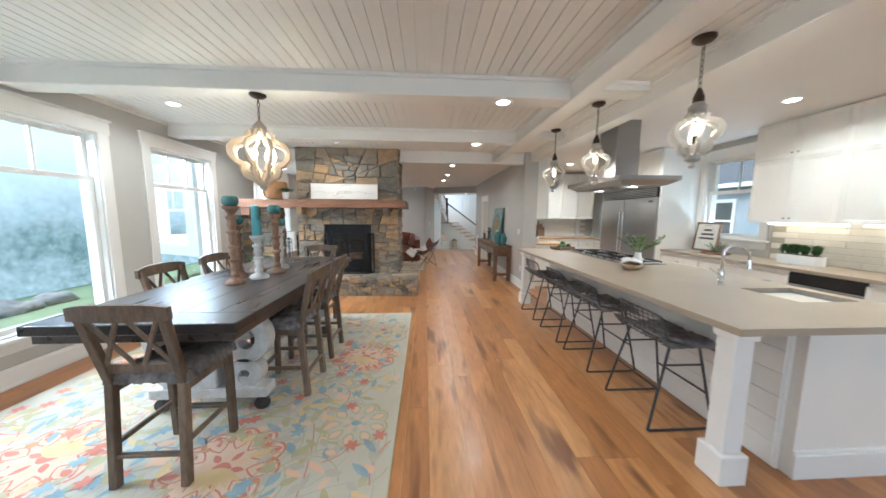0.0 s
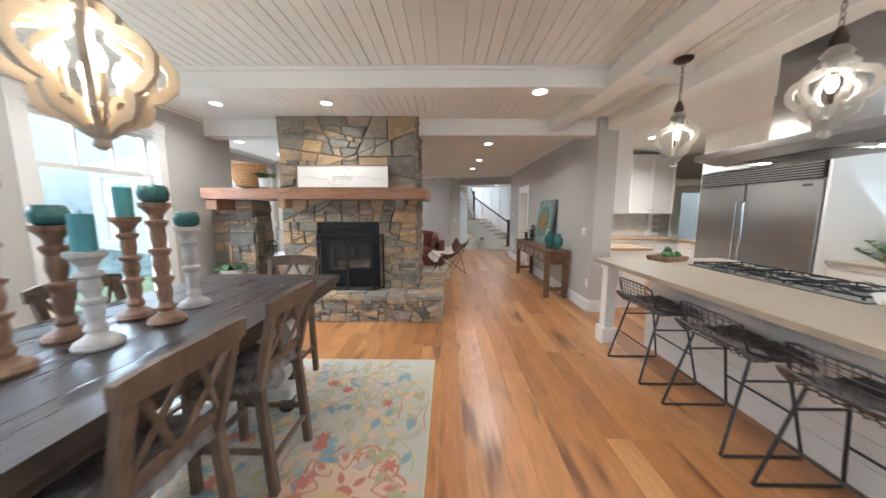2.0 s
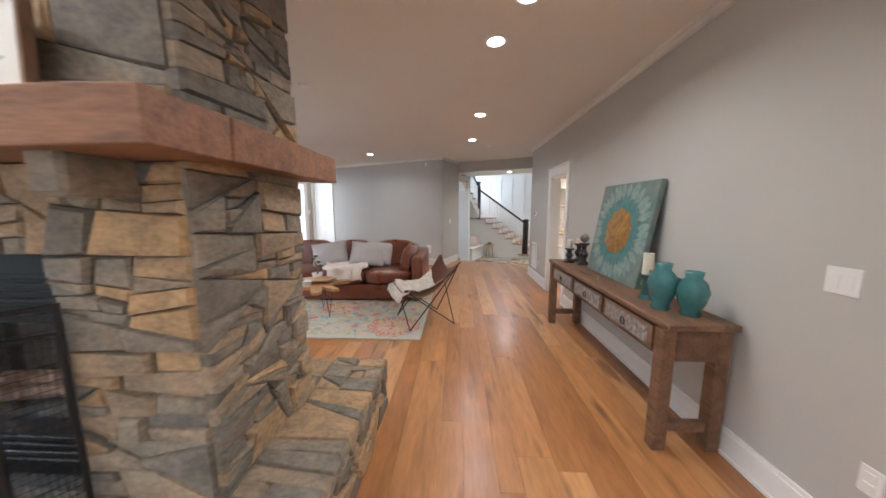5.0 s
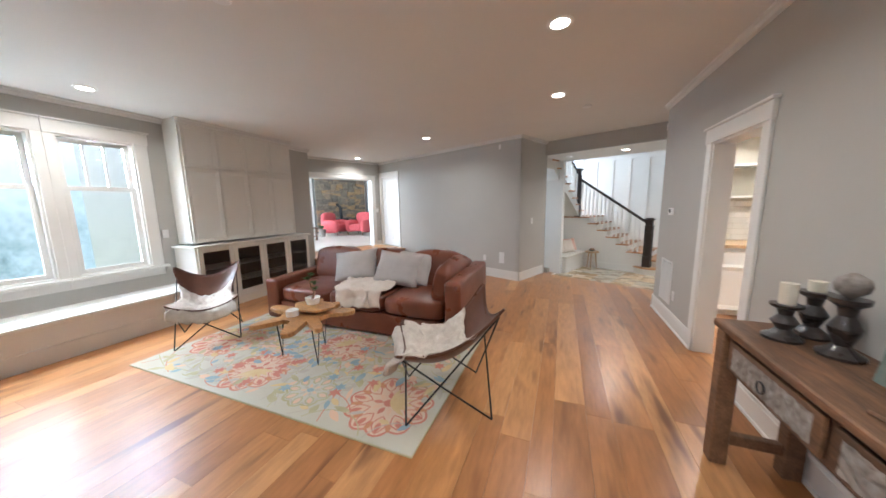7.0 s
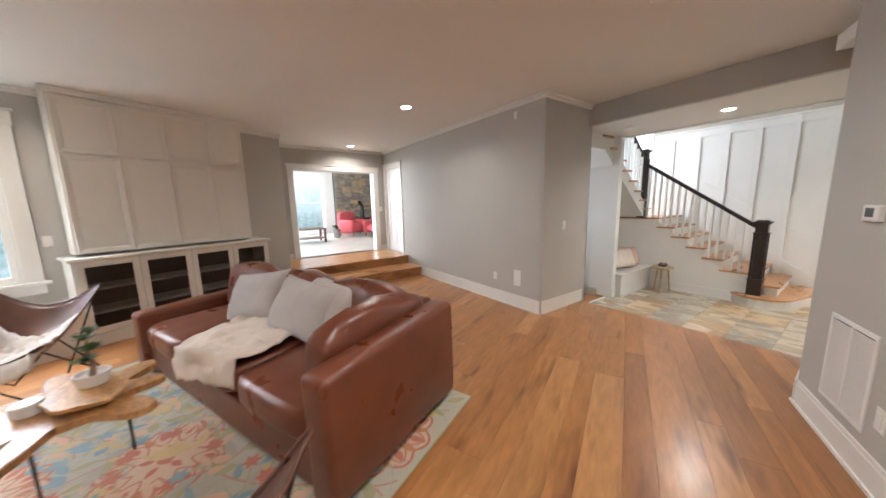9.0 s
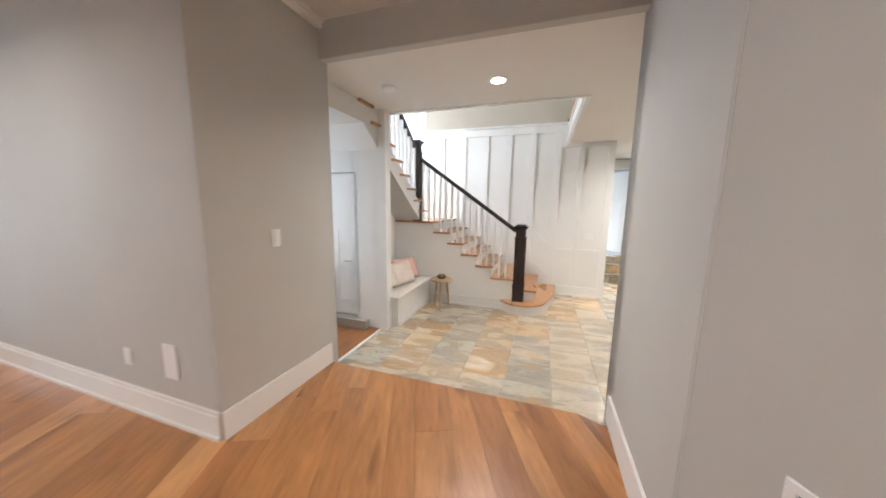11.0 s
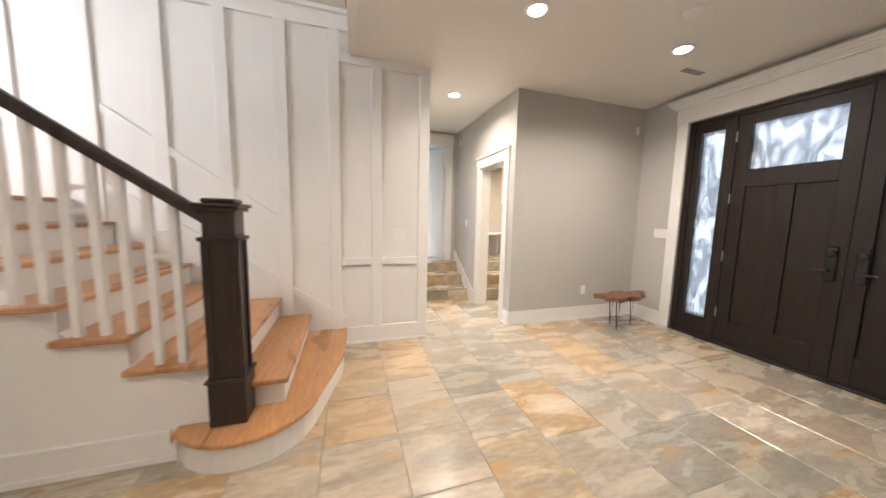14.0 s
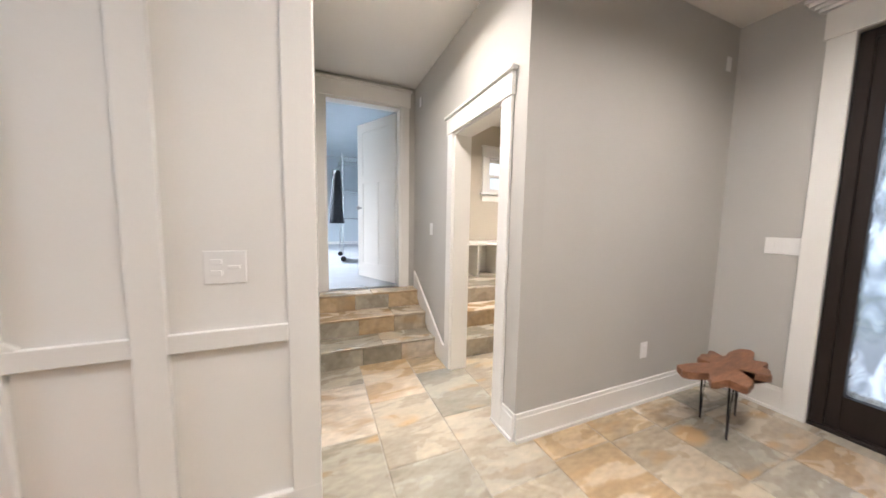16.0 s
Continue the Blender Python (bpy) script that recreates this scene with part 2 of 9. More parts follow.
DARKLEATHER = material("brown_leather", (0.125, 0.048, 0.027), (0.07, 0.028, 0.017), 0.3, scale=4, bump=0.2, fine=60, coat=0.15)
CUSHION = material("pale_linen", (0.52, 0.48, 0.455), (0.44, 0.405, 0.38), 0.95, scale=6, bump=0.35, fine=180)
FUR = material("ivory_sheepskin", (0.62, 0.56, 0.49), (0.46, 0.40, 0.34), 1.0, scale=14, bump=1.0, fine=90)
GREYFUR = material("charcoal_sheepskin", (0.25, 0.225, 0.21), (0.075, 0.065, 0.06), 1.0, scale=18, bump=1.0, fine=90)
BENCHTOP = material("honed_counter", (0.385, 0.325, 0.245), (0.355, 0.295, 0.22), 0.36, scale=3, bump=0.006, fine=140, rvar=0.04)
BUTCHER = ramp_material("butcher_block", [(0.0, (0.42, 0.28, 0.15)), (1.0, (0.52, 0.37, 0.21))], 0.4, 5.0, (1, 4, 1), 0.1, 0.7)
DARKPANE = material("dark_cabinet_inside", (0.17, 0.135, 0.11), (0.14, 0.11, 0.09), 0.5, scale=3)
CERAMIC = material("white_ceramic", (0.80, 0.79, 0.77), (0.77, 0.76, 0.74), 0.25, scale=3)
TEAL = material("teal_glaze", (0.05, 0.17, 0.165), (0.025, 0.09, 0.095), 0.18, scale=6, coat=0.4)
TEALWAX = material("teal_wax", (0.10, 0.31, 0.34), (0.08, 0.26, 0.29), 0.5, scale=5)
WAX = material("ivory_wax", (0.72, 0.66, 0.54), (0.68, 0.62, 0.5), 0.5, scale=5)
TURNED = ramp_material("turned_wood", [(0.0, (0.16, 0.085, 0.05)), (1.0, (0.30, 0.18, 0.11))], 0.55, 6.0, (3, 3, 0.6), 0.4, 0.7)
WHITEWASH = material("distressed_white_wood", (0.62, 0.61, 0.585), (0.42, 0.40, 0.37), 0.7, scale=9, bump=0.4)
LEAF = material("leaf_green", (0.065, 0.14, 0.035), (0.035, 0.085, 0.022), 0.5, scale=12, spread=0.3)
PALELEAF = material("fern_green", (0.16, 0.26, 0.07), (0.10, 0.18, 0.05), 0.5, scale=12, spread=0.3)
SOIL = material("dark_soil", (0.03, 0.022, 0.016), (0.05, 0.036, 0.026), 1.0, scale=40, bump=0.8)
WICKER = material("wicker", (0.46, 0.25, 0.095), (0.24, 0.115, 0.045), 0.7, scale=40, bump=0.9)
PLASTIC = material("white_plastic", (0.80, 0.79, 0.77), (0.78, 0.77, 0.75), 0.4, scale=3)
GREYPLASTIC = material("dark_screen", (0.06, 0.065, 0.06), (0.08, 0.085, 0.08), 0.25, scale=3)
REDCLOTH = material("red_upholstery", (0.58, 0.10, 0.11), (0.50, 0.08, 0.09), 0.8, scale=8, bump=0.2)
PINKCLOTH = material("pink_stripe_cloth", (0.72, 0.50, 0.42), (0.66, 0.36, 0.28), 0.9, scale=3, stretch=(1, 14, 1), bump=0.3)
IVORYCLOTH = material("ivory_cloth", (0.74, 0.66, 0.58), (0.66, 0.56, 0.48), 0.95, scale=8, bump=0.4)
BLACKCLOTH = material("black_cloth", (0.02, 0.022, 0.026), (0.03, 0.03, 0.036), 0.95, scale=10, bump=0.3)
TILEWHITE = material("white_glazed_tile", (0.78, 0.75, 0.69), (0.72, 0.69, 0.63), 0.2, scale=4, spread=0.05)
CREAMWOOD = material("cream_carved_wood", (0.60, 0.52, 0.41), (0.46, 0.38, 0.28), 0.7, scale=9, bump=0.4)
CRYSTAL = material("pale_carved_resin", (0.72, 0.68, 0.62), (0.62, 0.58, 0.52), 0.35, scale=12, bump=0.3)
CRYSTAL.node_tree.nodes["Principled BSDF"].inputs["Transmission Weight"].default_value = 0.6
GOLD = material("gilt_paint", (0.45, 0.235, 0.045), (0.20, 0.10, 0.025), 0.5, 0.3, scale=16, bump=0.8)
PATINA = material("patina_paint", (0.075, 0.165, 0.16), (0.22, 0.22, 0.18), 0.6, scale=9, bump=0.8)
INK = material("soft_black_ink", (0.08, 0.075, 0.07), (0.10, 0.095, 0.09), 0.7)
SIGNWHITE = material("sign_white", (0.76, 0.73, 0.68), (0.72, 0.69, 0.64), 0.6, scale=6)
PAPER = material("paper_white", (0.74, 0.72, 0.66), (0.70, 0.68, 0.62), 0.8, scale=6)
CONCRETE = material("pale_sunroom_floor", (0.62, 0.58, 0.52), (0.56, 0.52, 0.46), 0.35, scale=2)
BLUEFLOOR = material("grey_room_floor", (0.30, 0.31, 0.32), (0.26, 0.27, 0.28), 0.4, scale=2)
BLUEWALL = material("pale_blue_paint", (0.50, 0.55, 0.58), (0.47, 0.52, 0.55), 0.75, scale=2)
LAMPGLOW = glow("lamp_glow", (1.0, 0.86, 0.68), 14.0)
BULBGLOW = glow("bulb_glow", (1.0, 0.72, 0.42), 30.0)
STRIPGLOW = glow("under_cabinet_glow", (1.0, 0.78, 0.52), 8.0)
PANE = glass("window_glass")
WAVY = glass("wavy_glass", (0.86, 0.91, 0.96), rough=0.22, ripple=1.0)


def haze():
    """Distant trees, self-lit, with the mist painted into the colour: pale, low contrast, whiter with height like the
    overcast distance.
    """
    m = bpy.data.materials.new("painted_misty_trees")
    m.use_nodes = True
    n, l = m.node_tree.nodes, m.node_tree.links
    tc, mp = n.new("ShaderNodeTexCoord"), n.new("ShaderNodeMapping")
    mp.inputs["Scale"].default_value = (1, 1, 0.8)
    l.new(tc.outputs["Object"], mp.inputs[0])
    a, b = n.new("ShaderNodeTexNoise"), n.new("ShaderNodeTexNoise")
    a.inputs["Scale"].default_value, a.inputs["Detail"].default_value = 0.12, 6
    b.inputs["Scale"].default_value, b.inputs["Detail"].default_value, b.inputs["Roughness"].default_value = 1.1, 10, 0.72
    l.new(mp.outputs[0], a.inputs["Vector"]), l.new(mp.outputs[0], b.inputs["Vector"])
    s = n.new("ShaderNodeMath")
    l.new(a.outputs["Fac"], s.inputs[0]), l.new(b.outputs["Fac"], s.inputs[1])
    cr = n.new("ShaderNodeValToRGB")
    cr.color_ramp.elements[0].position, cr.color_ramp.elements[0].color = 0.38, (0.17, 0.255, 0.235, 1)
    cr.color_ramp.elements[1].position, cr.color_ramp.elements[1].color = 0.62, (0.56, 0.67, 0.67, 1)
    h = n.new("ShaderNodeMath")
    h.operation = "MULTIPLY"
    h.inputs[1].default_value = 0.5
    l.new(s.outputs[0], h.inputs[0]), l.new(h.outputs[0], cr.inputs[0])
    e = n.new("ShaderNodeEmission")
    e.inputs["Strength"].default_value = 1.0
    # painted haze: the glow colour fades to pale sky with height
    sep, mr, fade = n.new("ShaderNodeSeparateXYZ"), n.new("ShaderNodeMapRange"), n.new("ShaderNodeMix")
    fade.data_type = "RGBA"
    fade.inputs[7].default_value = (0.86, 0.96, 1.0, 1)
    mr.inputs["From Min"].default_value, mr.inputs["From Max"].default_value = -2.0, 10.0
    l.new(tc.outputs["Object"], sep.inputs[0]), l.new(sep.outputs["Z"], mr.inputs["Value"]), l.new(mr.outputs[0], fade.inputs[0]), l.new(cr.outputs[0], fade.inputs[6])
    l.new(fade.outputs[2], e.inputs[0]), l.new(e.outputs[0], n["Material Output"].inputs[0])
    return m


PAINTEDMIST = haze()
PALESTONE = material("pale_boulder", (0.42, 0.41, 0.39), (0.28, 0.27, 0.25), 0.9, scale=5, bump=0.8)
SIDING = material("grey_blue_siding", (0.36, 0.40, 0.43), (0.32, 0.36, 0.39), 0.7, scale=3, bump=0.1)
ROOFING = material("grey_roofing", (0.14, 0.14, 0.145), (0.09, 0.09, 0.095), 0.9, scale=6, bump=0.6)
GRASS = material("lawn_grass", (0.23, 0.30, 0.15), (0.17, 0.23, 0.11), 0.95, scale=0.6, bump=0.5)

# ---- building helpers ----
ONE = Matrix.Identity(4)
FOY = pose(0, 0, 0, 0, 0, -23.5)  # the foyer wing stands turned to the main house


def part(name, bm, mat, parent=None, label="", m=None, smooth=False):
    me = bpy.data.meshes.new(name)
    bm.normal_update()
    bm.to_mesh(me)
    bm.free()
    me.materials.append(mat)
    if smooth:
        for f in me.polygons:
            f.use_smooth = True
    ob = new(name, me)
    if m is not None:
        ob.matrix_world = m
    if parent is not None:
        ob.parent = parent
    if label:
        ob["label"] = label
    return ob


def share(name, me, parent, m):
    ob = new(name, me)
    ob.parent = parent
    ob.matrix_basis = m
    return ob


def thing(name, label, category, m=ONE, group="", kind=""):
    ob = new(name)
    ob.empty_display_size = 0.1
    ob.matrix_world = m
    return tagged(ob, label, category, group, kind)


def structure(name, bm, mat, label="", category="", m=None, smooth=False):
    return tagged(part(name, bm, mat, None, "", m, smooth), label, category, "", "structure")


def box(bm, x0, y0, z0, x1, y1, z1, bev=0.0, seg=1):
    v = [bm.verts.new(c) for c in ((x0, y0, z0), (x1, y0, z0), (x1, y1, z0), (x0, y1, z0), (x0, y0, z1), (x1, y0, z1), (x1, y1, z1), (x0, y1, z1))]
    fs = [bm.faces.new([v[i] for i in q]) for q in ((3, 2, 1, 0), (4, 5, 6, 7), (0, 1, 5, 4), (1, 2, 6, 5), (2, 3, 7, 6), (3, 0, 4, 7))]
    if bev:
        es = list({e for f in fs for e in f.edges})
        bmesh.ops.bevel(bm, geom=es, offset=bev, segments=seg, affect="EDGES", profile=0.6)
    return v


def block(x0, y0, z0, x1, y1, z1, bev=0.0, seg=1):
    bm = bmesh.new()
    box(bm, min(x0, x1), min(y0, y1), min(z0, z1), max(x0, x1), max(y0, y1), max(z0, z1), bev, seg)
    return bm


def blocks(rows, bev=0.0):
    bm = bmesh.new()
    for r in rows:
        box(bm, *r, bev)
    return bm


def prism(bm, poly, z0, z1, bev=0.0):
    """An upright prism on a polygon, counter-clockwise."""
    lo, hi = [bm.verts.new((x, y, z0)) for x, y in poly], [bm.verts.new((x, y, z1)) for x, y in poly]
    k = len(poly)
    fs = [bm.faces.new(lo[::-1]), bm.faces.new(hi)]
    fs += [bm.faces.new((lo[i], lo[(i + 1) % k], hi[(i + 1) % k], hi[i])) for i in range(k)]
    if bev:
        bmesh.ops.bevel(bm, geom=list({e for f in fs for e in f.edges}), offset=bev, segments=1, affect="EDGES")


def tube(bm, pts, r, seg=8, closed=False):
    """A round rod along points."""
    pts = [Vector(p) for p in pts]
    k, rings, up = len(pts), [], None
    for i, p in enumerate(pts):
        a = pts[(i - 1) % k] if closed or i else p
        b = pts[(i + 1) % k] if closed or i < k - 1 else p
        d = (b - a).normalized()
        if up is None or abs(up.dot(d)) > 0.95:
            up = Vector((0, 0, 1)) if abs(d.z) < 0.9 else Vector((1, 0, 0))
        s = d.cross(up).normalized()
        up = s.cross(d).normalized()
        rr = r[i] if isinstance(r, (list, tuple)) else r
        rings.append([bm.verts.new(p + rr * (math.cos(t) * s + math.sin(t) * up)) for t in (2 * math.pi * j / seg for j in range(seg))])
    for i in range(k if closed else k - 1):
        a, b = rings[i], rings[(i + 1) % k]
        for j in range(seg):
            bm.faces.new((a[j], a[(j + 1) % seg], b[(j + 1) % seg], b[j]))
    if not closed:
        bm.faces.new(rings[0][::-1]), bm.faces.new(rings[-1])


def rod(pts, r, seg=8, closed=False):
    bm = bmesh.new()
    tube(bm, pts, r, seg, closed)
    return bm


def lathe(bm, profile, seg=20, at=(0, 0, 0)):
    """A turned shape from (radius, height) pairs, from the bottom up."""
    rings = []
    for r, z in profile:
        rings.append([bm.verts.new((at[0] + max(r, 1e-4) * math.cos(2 * math.pi * j / seg), at[1] + max(r, 1e-4) * math.sin(2 * math.pi * j / seg), at[2] + z)) for j in range(seg)])
    for a, b in zip(rings, rings[1:]):
        for j in range(seg):
            bm.faces.new((a[j], a[(j + 1) % seg], b[(j + 1) % seg], b[j]))
    bm.faces.new(rings[0][::-1]), bm.faces.new(rings[-1])


def turned(profile, seg=20, at=(0, 0, 0)):
    bm = bmesh.new()
    lathe(bm, profile, seg, at)
    return bm


def grid(fn, nu, nv, thick=0.0):
    """A sheet of nu x nv cells from fn(u, v), u and v in 0..1; thick gives it a back."""
    bm = bmesh.new()
    vs = [[bm.verts.new(fn(i / nu, j / nv)) for j in range(nv + 1)] for i in range(nu + 1)]
    for i in range(nu):
        for j in range(nv):
            bm.faces.new((vs[i][j], vs[i + 1][j], vs[i + 1][j + 1], vs[i][j + 1]))
    if thick:
        bm.normal_update()
        bmesh.ops.solidify(bm, geom=bm.faces[:], thickness=thick)
    return bm


def soft_box(x, y, z, puff=0.04, seg=6, wob=0.0, seed=0):
    """A padded cushion x by y by z about its middle."""
    bm = bmesh.new()
    bmesh.ops.create_cube(bm, size=2)
    bmesh.ops.subdivide_edges(bm, edges=bm.edges[:], cuts=seg, use_grid_fill=True)
    for v in bm.verts:
        c = v.co.copy()
        e = [max(0.0, 1 - abs(k)) for k in c]
        bulge = 1 + puff * 10 * min(e[0] * e[1] + e[1] * e[2] + e[0] * e[2], 0.5)
        n3 = (abs(c.x) ** 6 + abs(c.y) ** 6 + abs(c.z) ** 6) ** (1 / 6)
        q = c / max(n3, 1e-6) * max(abs(c.x), abs(c.y), abs(c.z))
        w = 1 + wob * noise.noise(q * 2.2 + Vector((seed, seed * 2, 0)))
        v.co = Vector((q.x * x / 2, q.y * y / 2, q.z * z / 2 * bulge * w))
    return bm


def pillow(w, h, t, seed=0, n=16):
    """A stuffed cushion w wide and h high, standing in the xz plane, thick in the middle and pinched at its edges."""
    bm = bmesh.new()
    rows = {}
    for side in (-1, 1):
        for i in range(n + 1):
            for j in range(n + 1):
                u, v = i / n * 2 - 1, j / n * 2 - 1
                edge = abs(u) == 1 or abs(v) == 1
                if edge and side == 1:
                    rows[side, i, j] = rows[-1, i, j]
                    continue
                d = t / 2 * ((1 - abs(u) ** 3.0) * (1 - abs(v) ** 3.0)) ** 0.55
                d *= 1 + 0.25 * noise.noise(Vector((u * 2 + seed, v * 2, side * 3)))
                pin = 1 - 0.07 * (1 - u * u) * abs(v) ** 3
                pin2 = 1 - 0.07 * (1 - v * v) * abs(u) ** 3
                rows[side, i, j] = bm.verts.new((u * w / 2 * pin2, side * d, v * h / 2 * pin))
        for i in range(n):
            for j in range(n):
                q = [rows[side, i, j], rows[side, i + 1, j], rows[side, i + 1, j + 1], rows[side, i, j + 1]]
                bm.faces.new(q if side < 0 else q[::-1])
    return bm


def wall(name, m, length, z0, z1, thick, openings=(), mat=WALL, base=0.17, label="", skip_base=()):
    """A wall along local x whose room face is local y = 0, with its back at +thick; openings as (x0, x1, z0, z1). A baseboard runs along it."""
    bm = bmesh.new()
    cuts = sorted({0.0, length, *(o[0] for o in openings), *(o[1] for o in openings)})
    for a, b in zip(cuts, cuts[1:]):
        lo = z0
        for o in sorted((o for o in openings if o[0] < (a + b) / 2 < o[1]), key=lambda o: o[2]):
            if o[2] > lo + 1e-4:
                box(bm, a, 0, lo, b, thick, o[2])
            lo = o[3]
        if z1 > lo + 1e-4:
            box(bm, a, 0, lo, b, thick, z1)
    bmesh.ops.remove_doubles(bm, verts=bm.verts[:], dist=1e-5)
    ob = structure(name, bm, mat, label or "painted interior wall", "wall", m)
    if base:
        bb = bmesh.new()
        for a, b in zip(cuts, cuts[1:]):
            mid = (a + b) / 2
            if any(o[0] < mid < o[1] and o[2] <= z0 + 0.2 for o in openings) or any(s[0] < mid < s[1] for s in skip_base):
                continue
            box(bb, a, -0.016, z0, b, -0.0005, z0 + base - 0.025)
            box(bb, a, -0.011, z0 + base - 0.025, b, -0.0005, z0 + base)
            box(bb, a, -0.028, z0, b, -0.016, z0 + 0.02)
        if bb.verts:
            structure("baseboard", bb, TRIM, "white painted baseboard along the wall", "baseboard", m)
        else:
            bb.free()
    return ob


def door_casing(m, x0, x1, z0, z1, w=0.10, head=0.14, depth=0.022, thick=0.14):
    """Flat white casing round an opening, with a wider capped head and a lined jamb."""
    t = tagged(new("trim"), "white painted casing round an opening", "trim", "", "structure")
    t.matrix_world = m
    part("side_casing", block(x0 - w, -depth, z0, x0, -0.001, z1, 0.003), TRIM, t)
    part("side_casing", block(x1, -depth, z0, x1 + w, -0.001, z1, 0.003), TRIM, t)
    part("head_casing", block(x0 - w - 0.012, -depth - 0.006, z1, x1 + w + 0.012, -0.001, z1 + head, 0.003), TRIM, t)
    part("head_cap", block(x0 - w - 0.03, -depth - 0.022, z1 + head, x1 + w + 0.03, -0.001, z1 + head + 0.022, 0.004), TRIM, t)
    j = bmesh.new()
    box(j, x0 - 0.001, -0.004, z0, x0 + 0.018, thick + 0.004, z1)
    box(j, x1 - 0.018, -0.004, z0, x1 + 0.001, thick + 0.004, z1)
    box(j, x0 + 0.018, -0.004, z1 - 0.018, x1 - 0.018, thick + 0.004, z1 + 0.001)
    part("jamb", j, TRIM, t)
    return t


WINDOWS = [0]


def window(m, x0, x1, z0, z1, rail, thick=0.14, muntins=2, casing=(0.11, 0.11), double=True, sill=True, hcut=True):
    """A double-hung window in a wall opening: casing, sill, two sashes with bars in the upper one, panes."""
    WINDOWS[0] += 1
    t = tagged(new("window_%d" % WINDOWS[0]), "white double-hung window with divided upper sash", "window", "", "structure")
    t.matrix_world = m
    ext = lambda d: (x0 - casing[0] - (d if casing[0] >= 0.1 else -0.001), x1 + casing[1] + (d if casing[1] >= 0.1 else -0.001))
    fr = bmesh.new()
    for b in ((x0 - casing[0], z0, x0, z1), (x1, z0, x1 + casing[1], z1), (ext(0.012)[0], z1, ext(0.012)[1], z1 + 0.14)):
        box(fr, b[0], -0.022 if b[3] == z1 else -0.028, b[1], b[2], -0.001, b[3], 0.003)
    box(fr, ext(0.03)[0], -0.045, z1 + 0.14, ext(0.03)[1], -0.001, z1 + 0.162, 0.004)
    part("window_casing", fr, TRIM, t)
    jm = bmesh.new()
    box(jm, x0 - 0.001, -0.004, z0, x0 + 0.02, thick, z1), box(jm, x1 - 0.02, -0.004, z0, x1 + 0.001, thick, z1)
    box(jm, x0 + 0.02, -0.004, z1 - 0.02, x1 - 0.02, thick, z1 + 0.001), box(jm, x0 + 0.02, -0.004, z0 - 0.001, x1 - 0.02, thick, z0 + 0.02)
    part("window_frame", jm, TRIM, t)
    if sill:
        part("window_sill", block(ext(0.04)[0], -0.07, z0 - 0.03, ext(0.04)[1], -0.001, z0 + 0.004, 0.006), TRIM, t)
        part("apron", block(ext(0.0)[0], -0.02, z0 - 0.13, ext(0.0)[1], -0.001, z0 - 0.031, 0.003), TRIM, t)
    a, b = x0 + 0.021, x1 - 0.021
    for lo, hi, y, nm in ((z0 + 0.021, rail + 0.02, 0.05, "lower_sash"), (rail - 0.02, z1 - 0.021, 0.09, "upper_sash")):
        s = bmesh.new()
        box(s, a, y, lo, a + 0.045, y + 0.035, hi), box(s, b - 0.045, y, lo, b, y + 0.035, hi)
        box(s, a + 0.045, y, lo, b - 0.045, y + 0.035, lo + 0.05), box(s, a + 0.045, y, hi - 0.045, b - 0.045, y + 0.035, hi)
        so = part(nm, s, TRIM, t)
        if nm == "upper_sash":
            for k in range(1, muntins + 1):
                x = a + 0.045 + (b - a - 0.09) * k / (muntins + 1)
                part("muntin", block(x - 0.011, y + 0.004, lo + 0.05, x + 0.011, y + 0.031, hi - 0.045), TRIM, so)
        pn = part("pane", block(a + 0.04, y + 0.015, lo + 0.045, b - 0.04, y + 0.019, hi - 0.04), PANE, so)
        pn.visible_shadow = False
    return t

# ---- lamps ----
def can_light(x, y, z, power=9.0, m=ONE, warm=(1.0, 0.88, 0.74)):
    """A recessed ceiling light: white ring, bright lens, and its light below."""
    t = thing("recessed_light", "round recessed ceiling light, lit warm white", "light", m @ pose(x, y, z), "recessed ceiling lights")
    part("trim_ring", turned([(0.062, -0.004), (0.085, -0.004), (0.088, -0.001), (0.088, 0.002), (0.062, 0.002)], 24), PLASTIC, t)
    part("lens", turned([(0.002, -0.0055), (0.061, -0.0055), (0.061, 0.001), (0.002, 0.001)], 24), LAMPGLOW, t)
    la = new("can_lamp", bpy.data.lights.new("can_lamp", "AREA"))
    la.data.shape, la.data.size, la.data.energy, la.data.color, la.data.spread = "DISK", 0.12, power, warm, radians(150)
    la.matrix_world = m @ pose(x, y, z - 0.012)
    return t


# ---- large structure: main house ----
RW = 1.947  # hall wall
CZ, HZ, FZ, TZ = 2.74, 2.69, 2.47, -0.28  # ceilings of dining side, hall and foyer; level of the slate floor
LX = -3.6

# dining room outer wall with its two windows, and the walls behind the camera
wall("wall_west", pose(LX, -3.2, 0, 0, 0, 90), 10.0, 0, 2.9, 0.2,
     [(4.2, 7.02, 0.42, 2.36), (7.65, 8.75, 0.42, 2.36)], label="pale greige painted wall with two tall windows")
window(pose(LX, -3.2, 0, 0, 0, 90), 4.2, 5.58, 0.42, 2.36, 1.87, 0.2, 2, casing=(0.11, 0.0))
window(pose(LX, -3.2, 0, 0, 0, 90), 5.66, 7.02, 0.42, 2.36, 1.87, 0.2, 2, casing=(0.08, 0.12))
window(pose(LX, -3.2, 0, 0, 0, 90), 7.65, 8.75, 0.42, 2.36, 1.87, 0.2, 2)
# the south windows are unseen, added to let daylight onto the island end
wall("wall_south", pose(5.2, -3.2, 0, 0, 0, 180), 8.8, 0, 2.9, 0.2, [(1.6, 3.8, 0.445, 2.33), (5.4, 7.6, 0.445, 2.33)])
